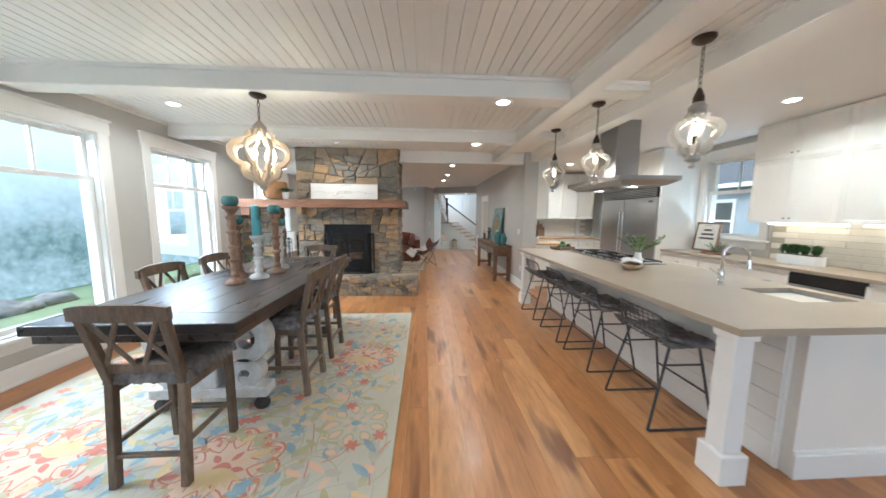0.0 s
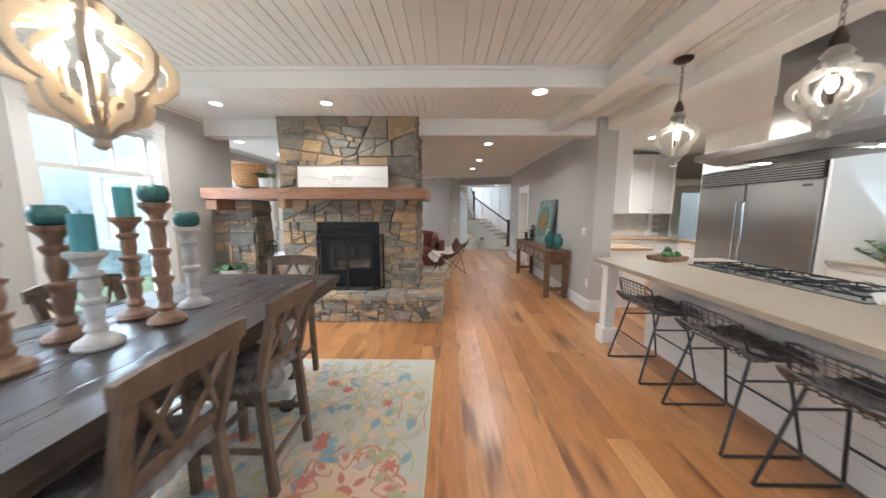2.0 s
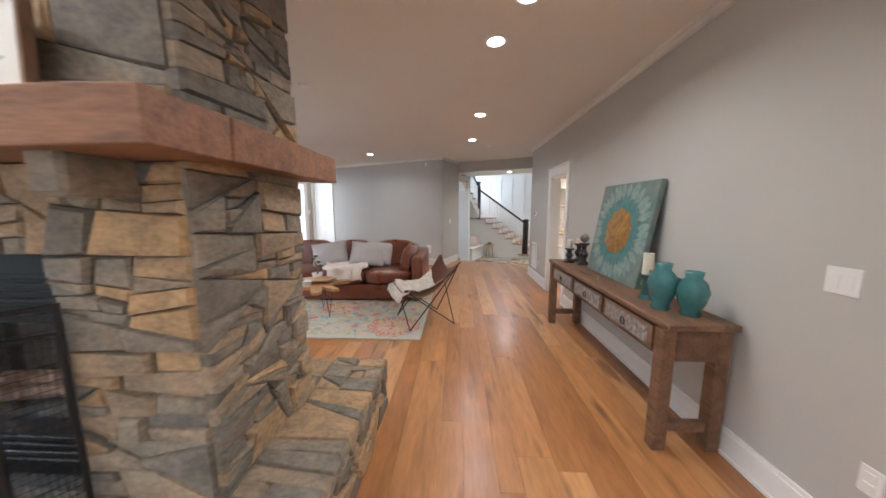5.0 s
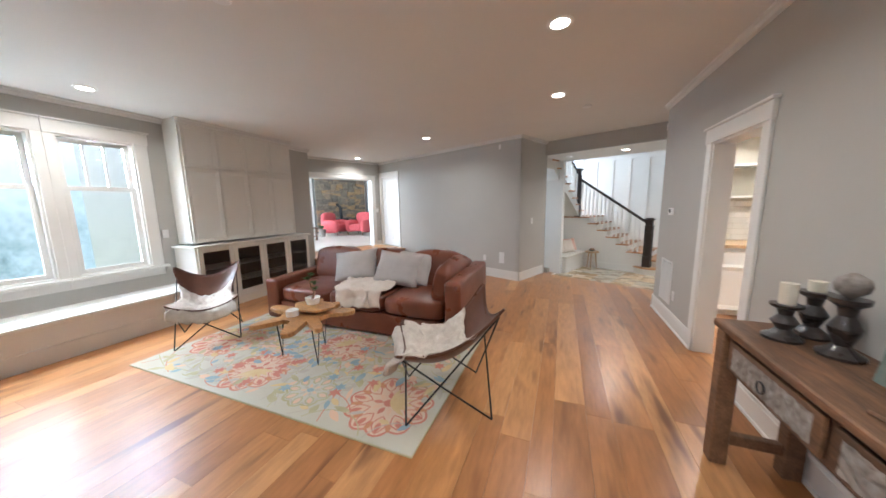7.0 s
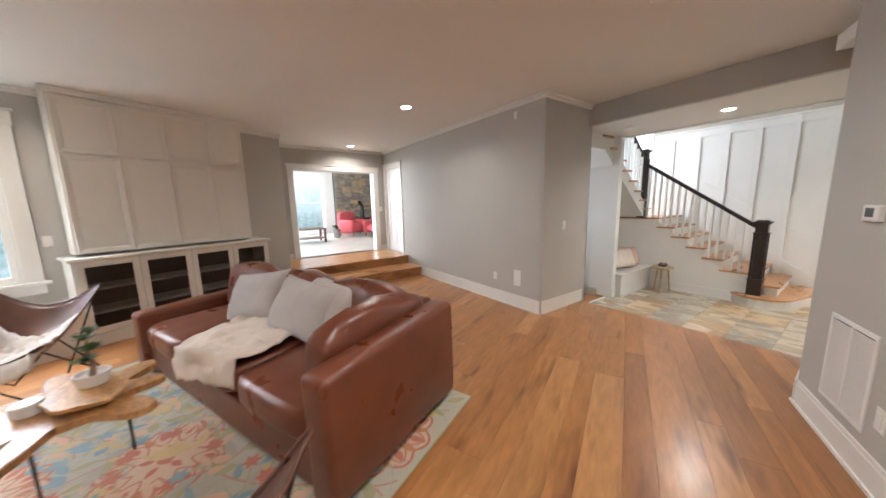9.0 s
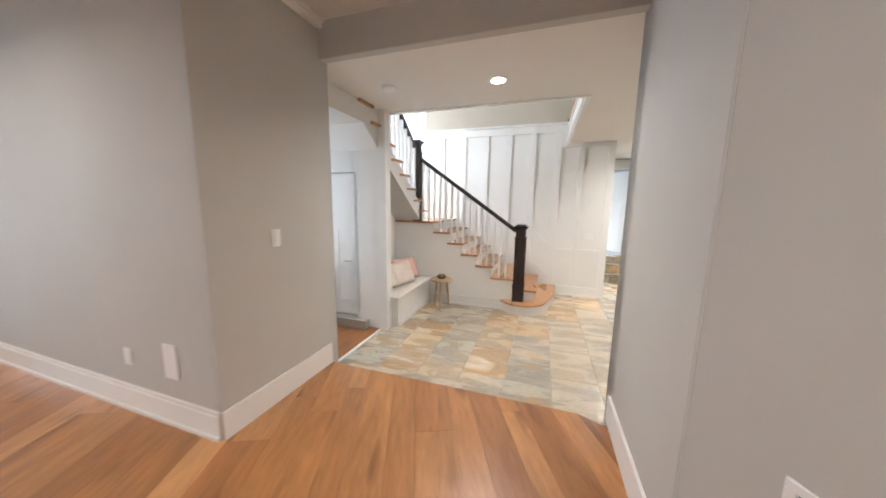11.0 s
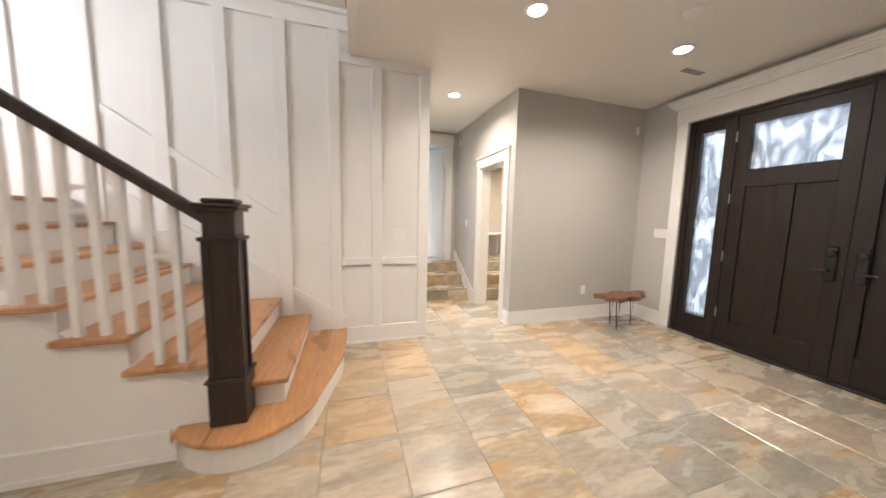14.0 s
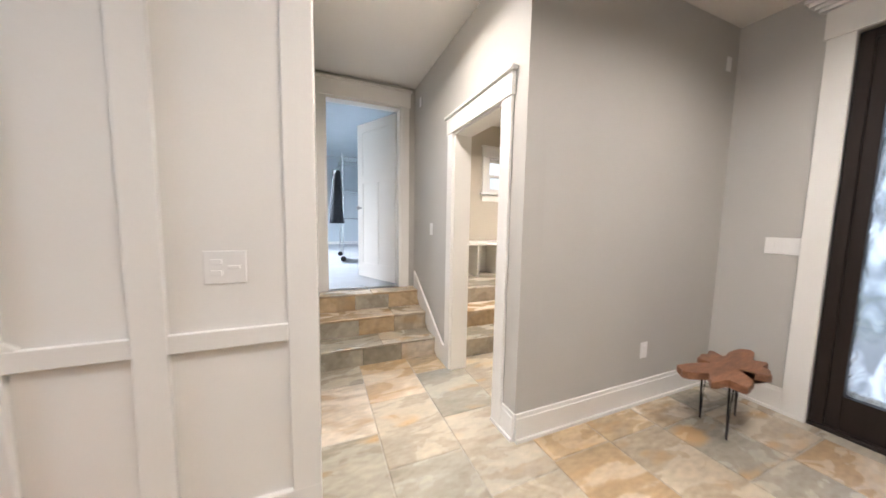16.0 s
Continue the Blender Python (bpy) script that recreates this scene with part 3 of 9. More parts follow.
for a in (1.6, 5.4):
    window(pose(5.2, -3.2, 0, 0, 0, 180), a, a + 2.2, 0.445, 2.33, 1.8, 0.2, 2)
# kitchen outer wall
wall("wall_east", pose(4.85, 7.08, 0, 0, 0, -90), 10.28, 0, 2.9, 0.2, [(1.83, 2.75, 1.16, 2.44)], label="pale greige painted kitchen wall")
window(pose(4.85, 7.08, 0, 0, 0, -90), 1.83, 2.75, 1.16, 2.44, 1.9, 0.2, 1)
wall("wall_kitchen_side", pose(6.3, 7.10, 0, 0, 0, 180), 1.4, 0, 2.9, 0.1)
wall("wall_kitchen_east", pose(6.2, 8.8, 0, 0, 0, -90), 1.75, 0, 2.9, 0.1)
# hall wall with the pantry doorway, seen from both sides
wall("wall_hall", pose(RW, 11.86, 0, 0, 0, -90), 5.67, 0, 2.9, 0.15, [(1.40, 2.15, 0, 1.98)], label="grey painted hall wall with a cased doorway")
door_casing(pose(RW, 11.86, 0, 0, 0, -90), 1.40, 2.15, 0, 1.98, 0.095, 0.12, 0.022, 0.15)
# closed kitchen end wall with the glazed door
wall("wall_kitchen_north", pose(2.1, 8.68, 0), 4.2, 0, 2.9, 0.1, [(2.82, 3.62, 0, 2.03)], label="grey painted wall with a glazed outer door")
door_casing(pose(2.1, 8.68, 0), 2.82, 3.62, 0, 2.03, 0.1, 0.12, 0.022, 0.1)
# living room outer wall with the window seat
wall("wall_living_west", pose(-4.45, 6.6, 0, 0, 0, 90), 5.50, 0, 2.9, 0.2, [(0.28, 0.93, 0.72, 2.31), (1.10, 1.80, 0.72, 2.31), (1.96, 2.62, 0.72, 2.31)],
     label="grey painted living room wall with a triple window", skip_base=[(0, 3.0)])
wm = pose(-4.45, 6.6, 0, 0, 0, 90)
window(wm, 0.28, 0.93, 0.72, 2.31, 1.73, 0.2, 2, casing=(0.12, 0.085))
window(wm, 1.10, 1.80, 0.72, 2.31, 1.73, 0.2, 2, casing=(0.085, 0.08))
window(wm, 1.96, 2.62, 0.72, 2.31, 1.73, 0.2, 2, casing=(0.08, 0.13))
wall("wall_living_south", pose(-3.6, 6.8, 0, 0, 0, 180), 0.85, 0, 2.9, 0.12, base=0)
# back wall of the living room, turned like the foyer wing
wall("wall_living_north", FOY @ pose(-9.72, 11.64, 0), 4.62, 0, 2.9, 0.95, [(0.10, 0.86, 0.34, 2.28)], label="grey painted living room wall", skip_base=[(0, 1.2)])
door_casing(FOY @ pose(-9.72, 11.64, 0), 0.10, 0.86, 0.34, 2.28, 0.08, 0.1, 0.02, 0.14)
wall("wall_sunroom", FOY @ pose(-9.72, 9.25, 0, 0, 0, 90), 2.39, 0, 2.9, 0.18, [(0.37, 2.13, 0.34, 2.21)], label="grey wall with a wide cased opening to the sunroom", base=0)
door_casing(FOY @ pose(-9.72, 9.25, 0, 0, 0, 90), 0.37, 2.13, 0.34, 2.21, 0.1, 0.1, 0.022, 0.18)
wall("wall_nook", FOY @ pose(-8.93, 9.29, 0, 0, 0, 180), 0.80, 0, 2.9, 0.3, base=0)
# passage to the foyer
wall("wall_passage_west", FOY @ pose(-5.09, 11.64, 0, 0, 0, 90), 1.02, -0.3, 2.9, 0.04, base=0)
wall("wall_passage_east", FOY @ pose(-2.94, 12.68, 0, 0, 0, -90), 1.04, -0.3, 2.9, 0.12, base=0)
pb = bmesh.new()
box(pb, -5.09, 11.64, 0, -5.074, 12.57, 0.17), box(pb, -2.956, 11.62, 0, -2.94, 12.57, 0.17)
structure("baseboard", pb, TRIM, "white painted baseboard in the passage", "baseboard", FOY)
structure("header", block(-5.09, 12.57, FZ - 0.04, -2.94, 12.639, 2.9), WALL, "grey painted header over the passage", "wall", FOY)

# ceilings
def boarded_ceiling(name, x0, x1, y0, y1, z):
    bm = bmesh.new()
    box(bm, x0, y0, z + 0.012, x1, y1, z + 0.05)
    x = x0
    while x < x1 - 0.01:
        box(bm, x + 0.0035, y0, z, min(x + 0.0965, x1), y1, z + 0.013)
        x += 0.1
    return structure(name, bm, CEIL, "white tongue-and-groove boarded ceiling", "ceiling")


boarded_ceiling("ceiling_dining", LX - 0.1, 2.15, -3.2, 6.55, CZ)
structure("ceiling_kitchen", block(2.15, -3.2, CZ - 0.04, 6.4, 8.8, CZ + 0.1), CEIL, "smooth white painted ceiling", "ceiling")
hc = bmesh.new()
prism(hc, [(-4.6, 6.55), (2.15, 6.55), (2.15, 11.9), (2.45, 12.72), (0.28, 13.68), (-0.2, 13.1), (-6.0, 15.6), (-6.0, 12.0), (-4.6, 12.0)], HZ, HZ + 0.1)
structure("ceiling_hall", hc, CEIL, "smooth white painted ceiling", "ceiling")


def beam(x0, y0, x1, y1, z, edge=0.02):
    bm = bmesh.new()
    box(bm, x0, y0, z, x1, y1, CZ + 0.011, 0.006)
    if x1 - x0 > y1 - y0:
        box(bm, x0, y0 - edge, CZ - 0.03, x1, y0 + 0.001, CZ + 0.011), box(bm, x0, y1 - 0.001, CZ - 0.03, x1, y1 + edge, CZ + 0.011)
    else:
        box(bm, x0 - edge, y0, CZ - 0.03, x0 + 0.001, y1, CZ + 0.011), box(bm, x1 - 0.001, y0, CZ - 0.03, x1 + edge, y1, CZ + 0.011)
    return structure("ceiling_beam", bm, CEIL, "white painted boxed ceiling beam", "beam")


for y0, y1 in ((1.10, 1.32), (3.06, 3.28), (4.76, 4.96)):
    beam(LX, y0, 1.30, y1, 2.565)
beam(LX, 6.30, RW + 0.12, 6.52, 2.52)
beam(1.30, -3.2, 1.46, 6.30, 2.56)
beam(2.06, -3.2, 2.24, 6.30, 2.56)
for y0, y1 in ((3.06, 3.28), (4.76, 4.96)):
    beam(1.46, y0, 2.06, y1, 2.66)

# crown mouldings
cm = bmesh.new()
box(cm, LX, -3.2, CZ - 0.04, LX + 0.03, 6.3, CZ)
box(cm, RW - 0.035, 6.55, HZ - 0.05, RW, 11.85, HZ)
box(cm, RW - 0.06, 6.55, HZ - 0.018, RW - 0.034, 11.83, HZ)
box(cm, -4.45, 6.8, HZ - 0.06, -4.41, 12.1, HZ), box(cm, -4.41, 6.8, HZ - 0.02, -4.38, 12.1, HZ)
structure("crown_moulding", cm, TRIM, "white painted crown moulding", "trim")
cm = bmesh.new()
box(cm, -9.7, 11.60, HZ - 0.05, -5.09, 11.64, HZ), box(cm, -9.7, 11.57, HZ - 0.018, -5.06, 11.60, HZ)
box(cm, -5.09, 11.6, HZ - 0.05, -5.05, 12.57, HZ), box(cm, -5.05, 11.57, HZ - 0.018, -5.03, 12.57, HZ)
box(cm, -9.72, 9.26, HZ - 0.05, -9.68, 11.6, HZ)
structure("crown_moulding", cm, TRIM, "white painted crown moulding", "trim", FOY)

# steps up to the sunroom
ns = tagged(new("steps"), "two oak steps up to the sunroom", "steps", "", "structure")
ns.matrix_world = FOY
part("riser", block(-8.57, 9.30, 0, -8.06, 11.63, 0.145), OAK, ns, "dark oak riser")
part("tread", block(-8.59, 9.30, 0.146, -8.03, 11.63, 0.17, 0.006), TREADWOOD, ns)
part("riser", block(-9.72, 9.30, 0, -8.60, 11.63, 0.315), OAK, ns, "dark oak riser")
part("tread", block(-9.90, 9.30, 0.316, -8.56, 11.63, 0.34, 0.006), TREADWOOD, ns)
sb = bmesh.new()
box(sb, -9.704, 9.26, 0.341, -9.69, 9.50, 0.47), box(sb, -9.704, 11.49, 0.341, -9.69, 11.63, 0.47)
structure("baseboard", sb, TRIM, "white painted baseboard on the landing", "baseboard", FOY)

# ---- foyer ----
wall("wall_foyer_south", FOY @ pose(0.64, 12.68, 0, 0, 0, 180), 3.58, TZ, 2.6, 0.15, label="grey painted foyer wall")
wall("wall_front", FOY @ pose(0.64, 16.55, 0, 0, 0, -90), 3.9, TZ, 2.6, 0.18, [(0.56, 3.06, TZ, 2.15)], label="grey painted wall with the double front doors")
wall("wall_foyer_north", FOY @ pose(-1.27, 16.54, 0), 2.0, TZ, 2.6, 0.05, label="light grey painted foyer wall")
wall("wall_corridor", FOY @ pose(-1.27, 18.75, 0, 0, 0, -90), 2.21, TZ, 2.6, 0.14, [(1.29, 1.99, TZ, 1.71)], label="grey painted corridor wall with a cased doorway", skip_base=[(0, 0.9)])
door_casing(FOY @ pose(-1.27, 18.75, 0, 0, 0, -90), 1.29, 1.99, TZ, 1.71, 0.10, 0.13, 0.022, 0.14)
wall("wall_corridor_west", FOY @ pose(-2.31, 16.62, 0, 0, 0, 90), 2.1, TZ, 2.6, 0.12, base=0)
wall("wall_corridor_end", FOY @ pose(-2.43, 18.56, 0), 1.3, TZ, 2.6, 0.13, [(0.20, 1.00, 0.23, 2.25)], base=0)
door_casing(FOY @ pose(-2.43, 18.56, 0), 0.20, 1.00, 0.23, 2.25, 0.09, 0.16, 0.022, 0.13)
# stair hall walls run up two storeys
wall("wall_stair_north", FOY @ pose(-6.7, 16.48, 0), 4.39, TZ, 5.2, 0.14, [(0.10, 0.85, 1.35, 3.19)], TRIM, base=0, label="white panelled stair wall with a tall landing window")
window(FOY @ pose(-6.7, 16.48, 0), 0.10, 0.85, 1.35, 3.19, 2.4, 0.14, 1, casing=(0.06, 0.085), sill=False)
structure("upper_wall", block(-5.74, 16.455, 2.83, -3.05, 16.4795, 5.2), BEIGE, "warm white upper wall of the stair hall", "wall", FOY)
wall("wall_stair_west", FOY @ pose(-6.62, 12.6, 0, 0, 0, 90), 4.0, TZ, 5.2, 0.15, [(0.35, 1.05, 0.55, 2.05), (2.2, 3.1, 1.75, 3.4)], WALL, base=0.17)
window(FOY @ pose(-6.62, 12.6, 0, 0, 0, 90), 0.35, 1.05, 0.55, 2.05, 1.4, 0.15, 1)
window(FOY @ pose(-6.62, 12.6, 0, 0, 0, 90), 2.2, 3.1, 1.75, 3.4, 2.6, 0.15, 1, sill=False)
wall("wall_alcove_south", FOY @ pose(-5.09, 12.66, 0, 0, 0, 180), 1.6, TZ, 2.6, 0.06, base=0.17)
structure("ceiling_alcove", block(-6.65, 12.6, FZ - 0.22, -5.36, 13.95, FZ), CEIL, "white painted alcove ceiling", "ceiling", FOY)
structure("upper_ceiling", block(-6.8, 12.5, 5.2, -2.9, 16.7, 5.3), CEIL, "white painted upper ceiling", "ceiling", FOY)
wall("wall_upper_south", FOY @ pose(-2.9, 14.0, 0, 0, 0, 180), 3.9, 2.75, 5.2, 0.1, mat=BEIGE, base=0)
wall("wall_upper_east", FOY @ pose(-1.9, 16.6, 0, 0, 0, -90), 2.7, 2.75, 5.2, 0.1, mat=BEIGE, base=0)
fc = bmesh.new()
box(fc, -3.04, 12.6, FZ, 0.8, 18.8, FZ + 0.1), box(fc, -5.4, 12.64, FZ, -3.04, 14.05, FZ + 0.1)
structure("ceiling_foyer", fc, CEIL, "smooth white painted ceiling", "ceiling", FOY)
structure("upper_floor", block(-3.02, 14.0, FZ + 0.101, -1.85, 16.6, 2.75), CEIL, "upper landing floor", "floor", FOY)
# moulded fascia round the stairwell
fa = bmesh.new()
box(fa, -3.075, 14.03, FZ - 0.012, -3.03, 16.47, FZ + 0.36), box(fa, -3.095, 14.03, FZ + 0.02, -3.075, 16.47, FZ + 0.05), box(fa, -3.10, 14.03, FZ + 0.27, -3.075, 16.47, FZ + 0.31)
box(fa, -5.4, 14.03, FZ - 0.012, -3.075, 14.075, FZ + 0.36)
structure("stairwell_fascia", fa, TRIM, "white moulded fascia round the stairwell", "trim", FOY)

# front of the house behind the doors, and the far rooms
structure("porch_floor", block(0.82, 11, TZ - 0.1, 4, 19, TZ - 0.02), CONCRETE, "pale concrete porch floor", "ground", FOY)
wall("wall_far_room_east", FOY @ pose(-1.05, 25.0, 0, 0, 0, -90), 6.3, 0.2, 3.0, 0.1, mat=BLUEWALL, base=0.12)
wall("wall_far_room_west", FOY @ pose(-4.6, 18.7, 0, 0, 0, 90), 6.3, 0.2, 3.0, 0.1, mat=BLUEWALL, base=0.12)
wall("wall_far_room_north", FOY @ pose(-4.7, 25.0, 0), 3.8, 0.2, 3.0, 0.1, [(1.7, 2.35, 0.25, 2.2)], mat=BLUEWALL, base=0.12)
structure("far_room_floor", block(-4.7, 18.6, 0.1, -1.0, 25.1, 0.229), BLUEFLOOR, "smooth grey floor of the far room", "floor", FOY)
structure("far_room_ceiling", block(-4.7, 18.7, 2.9, -1.0, 25.1, 3.0), BLUEWALL, "pale ceiling of the far room", "ceiling", FOY)
wall("wall_mudroom_north", FOY @ pose(-1.13, 19.3, 0), 2.6, TZ, 2.6, 0.1, [(1.28, 1.72, 1.45, 2.0)], mat=BEIGE, base=0, label="beige mudroom wall with a small window")
window(FOY @ pose(-1.13, 19.3, 0), 1.28, 1.72, 1.45, 2.0, 1.72, 0.1, 0)
wall("wall_mudroom_east", FOY @ pose(1.4, 19.4, 0, 0, 0, -90), 2.8, TZ, 2.6, 0.1, mat=BEIGE, base=0)
wall("wall_mudroom_south", FOY @ pose(1.4, 16.6, 0, 0, 0, 180), 2.53, TZ, 2.6, 0.02, mat=BEIGE, base=0)
structure("mudroom_ceiling", block(-1.13, 16.6, FZ, 1.5, 19.4, FZ + 0.1), CEIL, "painted mudroom ceiling", "ceiling", FOY)

# pantry behind the hall doorway
structure("pantry_ceiling", block(2.1, 8.75, 2.5, 4.4, 12.5, 2.6), CEIL, "white painted pantry ceiling", "ceiling")
wall("wall_pantry_east", pose(4.3, 12.4, 0, 0, 0, -90), 3.8, 0, 2.6, 0.1, mat=TRIM, base=0.12)
wall("wall_pantry_north", pose(2.3, 12.3, 0), 2.1, 0, 2.6, 0.1, mat=BEIGE, base=0.12)
wall("wall_pantry_south", pose(4.4, 8.76, 0, 0, 0, 180), 2.3, 0, 2.6, 0.02, mat=BEIGE, base=0.12)

# sunroom
wall("wall_sunroom_west", FOY @ pose(-15.5, 6.2, 0, 0, 0, 90), 8.5, 0.2, 3.0, 0.15, [(0.3, 1.7, 0.5, 2.5), (2.0, 3.4, 0.5, 2.5), (3.9, 5.4, 0.5, 2.5), (6.9, 7.9, 0.5, 2.5)], mat=TRIM, base=0.12, label="white sunroom wall with tall windows")
wall("wall_sunroom_south", FOY @ pose(-9.9, 6.2, 0, 0, 0, 180), 5.7, 0.2, 3.0, 0.15, [(0.6, 2.4, 0.5, 2.5), (2.9, 4.9, 0.5, 2.5)], mat=TRIM, base=0.12)
wall("wall_sunroom_north", FOY @ pose(-15.6, 14.6, 0), 5.8, 0.2, 3.0, 0.15, mat=TRIM, base=0.12)
wall("wall_sunroom_east", FOY @ pose(-9.91, 14.6, 0, 0, 0, -90), 8.6, 0.2, 3.0, 0.02, [(2.99, 5.4, 0.2, 2.23)], mat=TRIM, base=0)
structure("sunroom_floor", block(-15.6, 6.1, 0.24, -9.88, 14.7, 0.335), CONCRETE, "pale bright sunroom floor", "floor", FOY)
structure("sunroom_ceiling", block(-15.6, 6.1, 2.9, -9.9, 14.7, 3.0), CEIL, "white painted sunroom ceiling", "ceiling", FOY)
sm = FOY @ pose(-15.5, 6.2, 0, 0, 0, 90)
window(sm, 0.3, 1.7, 0.5, 2.5, 1.6, 0.15, 1), window(sm, 2.0, 3.4, 0.5, 2.5, 1.6, 0.15, 1), window(sm, 3.9, 5.4, 0.5, 2.5, 1.6, 0.15, 1), window(sm, 6.9, 7.9, 0.5, 2.5, 1.6, 0.15, 1)
sm = FOY @ pose(-9.9, 6.2, 0, 0, 0, 180)
window(sm, 0.6, 2.4, 0.5, 2.5, 1.6, 0.15, 2), window(sm, 2.9, 4.9, 0.5, 2.5, 1.6, 0.15, 2)

# ---- outdoors ----
def lawn(u, v):
    x = -90 + 180 * u
    return Vector((x, -80 + 190 * v, -0.5 - 0.2 * max(0.0, -7.0 - x)))


structure("ground", grid(lawn, 90, 20), GRASS, "lawn round the house", "ground")
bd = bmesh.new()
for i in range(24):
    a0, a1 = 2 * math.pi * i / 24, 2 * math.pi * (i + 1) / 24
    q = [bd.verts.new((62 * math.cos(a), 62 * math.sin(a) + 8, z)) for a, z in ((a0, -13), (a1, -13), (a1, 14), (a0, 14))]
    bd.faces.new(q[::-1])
structure("backdrop", bd, PAINTEDMIST, "pale self-lit distant trees with mist painted into the colour", "backdrop")

rb = random.Random(17)
for x, y, r in ((-11.9, 8.5, 0.42), (-12.1, 9.3, 0.5), (-12.3, 10.0, 0.36), (-12.0, 7.6, 0.38), (-12.6, 10.9, 0.5), (-11.8, 6.6, 0.3)):
    bm = bmesh.new()
    bmesh.ops.create_icosphere(bm, subdivisions=3, radius=r)
    off = Vector((rb.uniform(0, 50), rb.uniform(0, 50), 0))
    for v in bm.verts:
        v.co *= 1 + 0.35 * noise.noise(v.co * 2.2 + off) + 0.08 * noise.noise(v.co * 8 + off)
        v.co.z *= 0.62
    tagged(part("boulder", bm, PALESTONE, None, "", pose(x, y, -0.5 - 0.2 * (-7.0 - x) + r * 0.3)), "pale grey boulder at the lawn's edge", "rock", "boulders on the lawn")
fr3 = thing("floor_register", "brown slotted floor register by the window", "vent", pose(-3.17, 3.05, 0.0005))
part("frame", blocks([(-0.06, -0.15, 0, -0.045, 0.15, 0.005), (0.045, -0.15, 0, 0.06, 0.15, 0.005), (-0.045, -0.15, 0, 0.045, -0.135, 0.005), (-0.045, 0.135, 0, 0.045, 0.15, 0.005)]), TURNED, fr3)
for k in range(13):
    part("slat", block(-0.044, -0.13 + 0.0205 * k, 0, 0.044, -0.119 + 0.0205 * k, 0.004), TURNED, fr3)

nh = thing("neighbour_house", "grey-blue sided house across the drive with white trim", "house", pose(12.0, 6.0, -0.6), kind="structure")
part("wall", block(0.02, 0, 0, 4.0, 10.0, 3.4), SIDING, nh)
for k in range(17):
    part("siding_board", block(0.0, 0.0, 0.2 * k, 0.0195, 10.0, 0.2 * k + 0.192), SIDING, nh)
for y in (2.2, 5.2, 8.0):
    wf = part("window", blocks([(-0.06, y, 1.1, -0.001, y + 0.12, 2.8), (-0.06, y + 1.0, 1.1, -0.001, y + 1.12, 2.8), (-0.06, y + 0.12, 1.1, -0.001, y + 1.0, 1.22), (-0.06, y + 0.12, 2.66, -0.001, y + 1.0, 2.8), (-0.05, y + 0.12, 1.9, -0.001, y + 1.0, 1.98)]), TRIM, nh)
    part("pane", block(-0.02, y + 0.12, 1.22, -0.004, y + 1.0, 2.66), GREYPLASTIC, wf)
rf = bmesh.new()
vs = [rf.verts.new(c) for c in ((-0.6, -0.5, 3.3), (4.6, -0.5, 3.3), (4.6, 10.5, 3.3), (-0.6, 10.5, 3.3), (2.0, -0.5, 4.9), (2.0, 10.5, 4.9))]
for q in ((0, 3, 2, 1), (0, 4, 5, 3), (1, 2, 5, 4), (0, 1, 4), (3, 5, 2)):
    rf.faces.new([vs[i] for i in q])
part("roof", rf, ROOFING, nh), part("fascia", block(-0.63, -0.5, 3.2, -0.601, 10.5, 3.36), TRIM, nh)

# ---- recessed lights ----
for x, y in ((0.70, 3.17), (0.73, 4.86)):
    can_light(x, y, 2.563)
for x, y in ((-2.9, 5.65), (-1.57, 5.65), (-2.9, 2.2), (-2.9, 4.0), (0.3, 1.9)):
    can_light(x, y, CZ - 0.002)
for x, y, e in ((3.72, 3.24, 15.0), (3.34, 7.2, 30.0), (3.4, 5.2, 16.0), (3.7, 1.2, 13.0)):
    can_light(x, y, CZ - 0.042, e)
for x, y in ((0.75, 7.12), (0.64, 9.36), (0.61, 10.83), (0.62, 7.6), (-3.85, 7.42), (-3.79, 8.63), (-1.66, 12.17), (-4.2, 13.5)):
    can_light(x, y, HZ - 0.002)
for r, f in ((-3.87, 13.42), (-1.83, 15.39), (-0.39, 15.4), (-1.88, 16.98)):
    can_light(r, f, FZ - 0.002, 18.0, FOY)
# unseen cans added in pantry, mudroom and far room to brighten them
can_light(3.2, 10.6, 2.498, 26.0)
can_light(2.7, 11.6, 2.498, 14.0)
can_light(0.1, 17.8, FZ - 0.002, 45.0, FOY)
can_light(-2.6, 21.5, 2.898, 170.0, FOY, (0.9, 0.95, 1.0))
# area lamps added at the window openings to stand in for daylight
def day_light(m, sx, sy, e, colour=(0.90, 0.95, 1.0)):
    la = new("window_light", bpy.data.lights.new("window_light", "AREA"))
    la.data.shape, la.data.size, la.data.size_y, la.data.energy, la.data.color = "RECTANGLE", sx, sy, e, colour
    la.matrix_world = m


day_light(FOY @ pose(-6.22, 16.60, 2.27, -90), 0.7, 1.8, 40.0)
day_light(FOY @ pose(-6.70, 15.25, 2.58, 0, -90), 1.6, 0.9, 46.0)
day_light(FOY @ pose(-15.45, 8.2, 1.5, 0, -90), 2.0, 3.0, 190.0)
day_light(FOY @ pose(-12.5, 6.15, 1.5, 90), 4.0, 2.0, 210.0)
# lamps at the unseen south windows, added to brighten the island end
for x in (2.5, -1.3):
    day_light(pose(x, -3.12, 1.4, 90), 2.1, 1.8, 36.0)
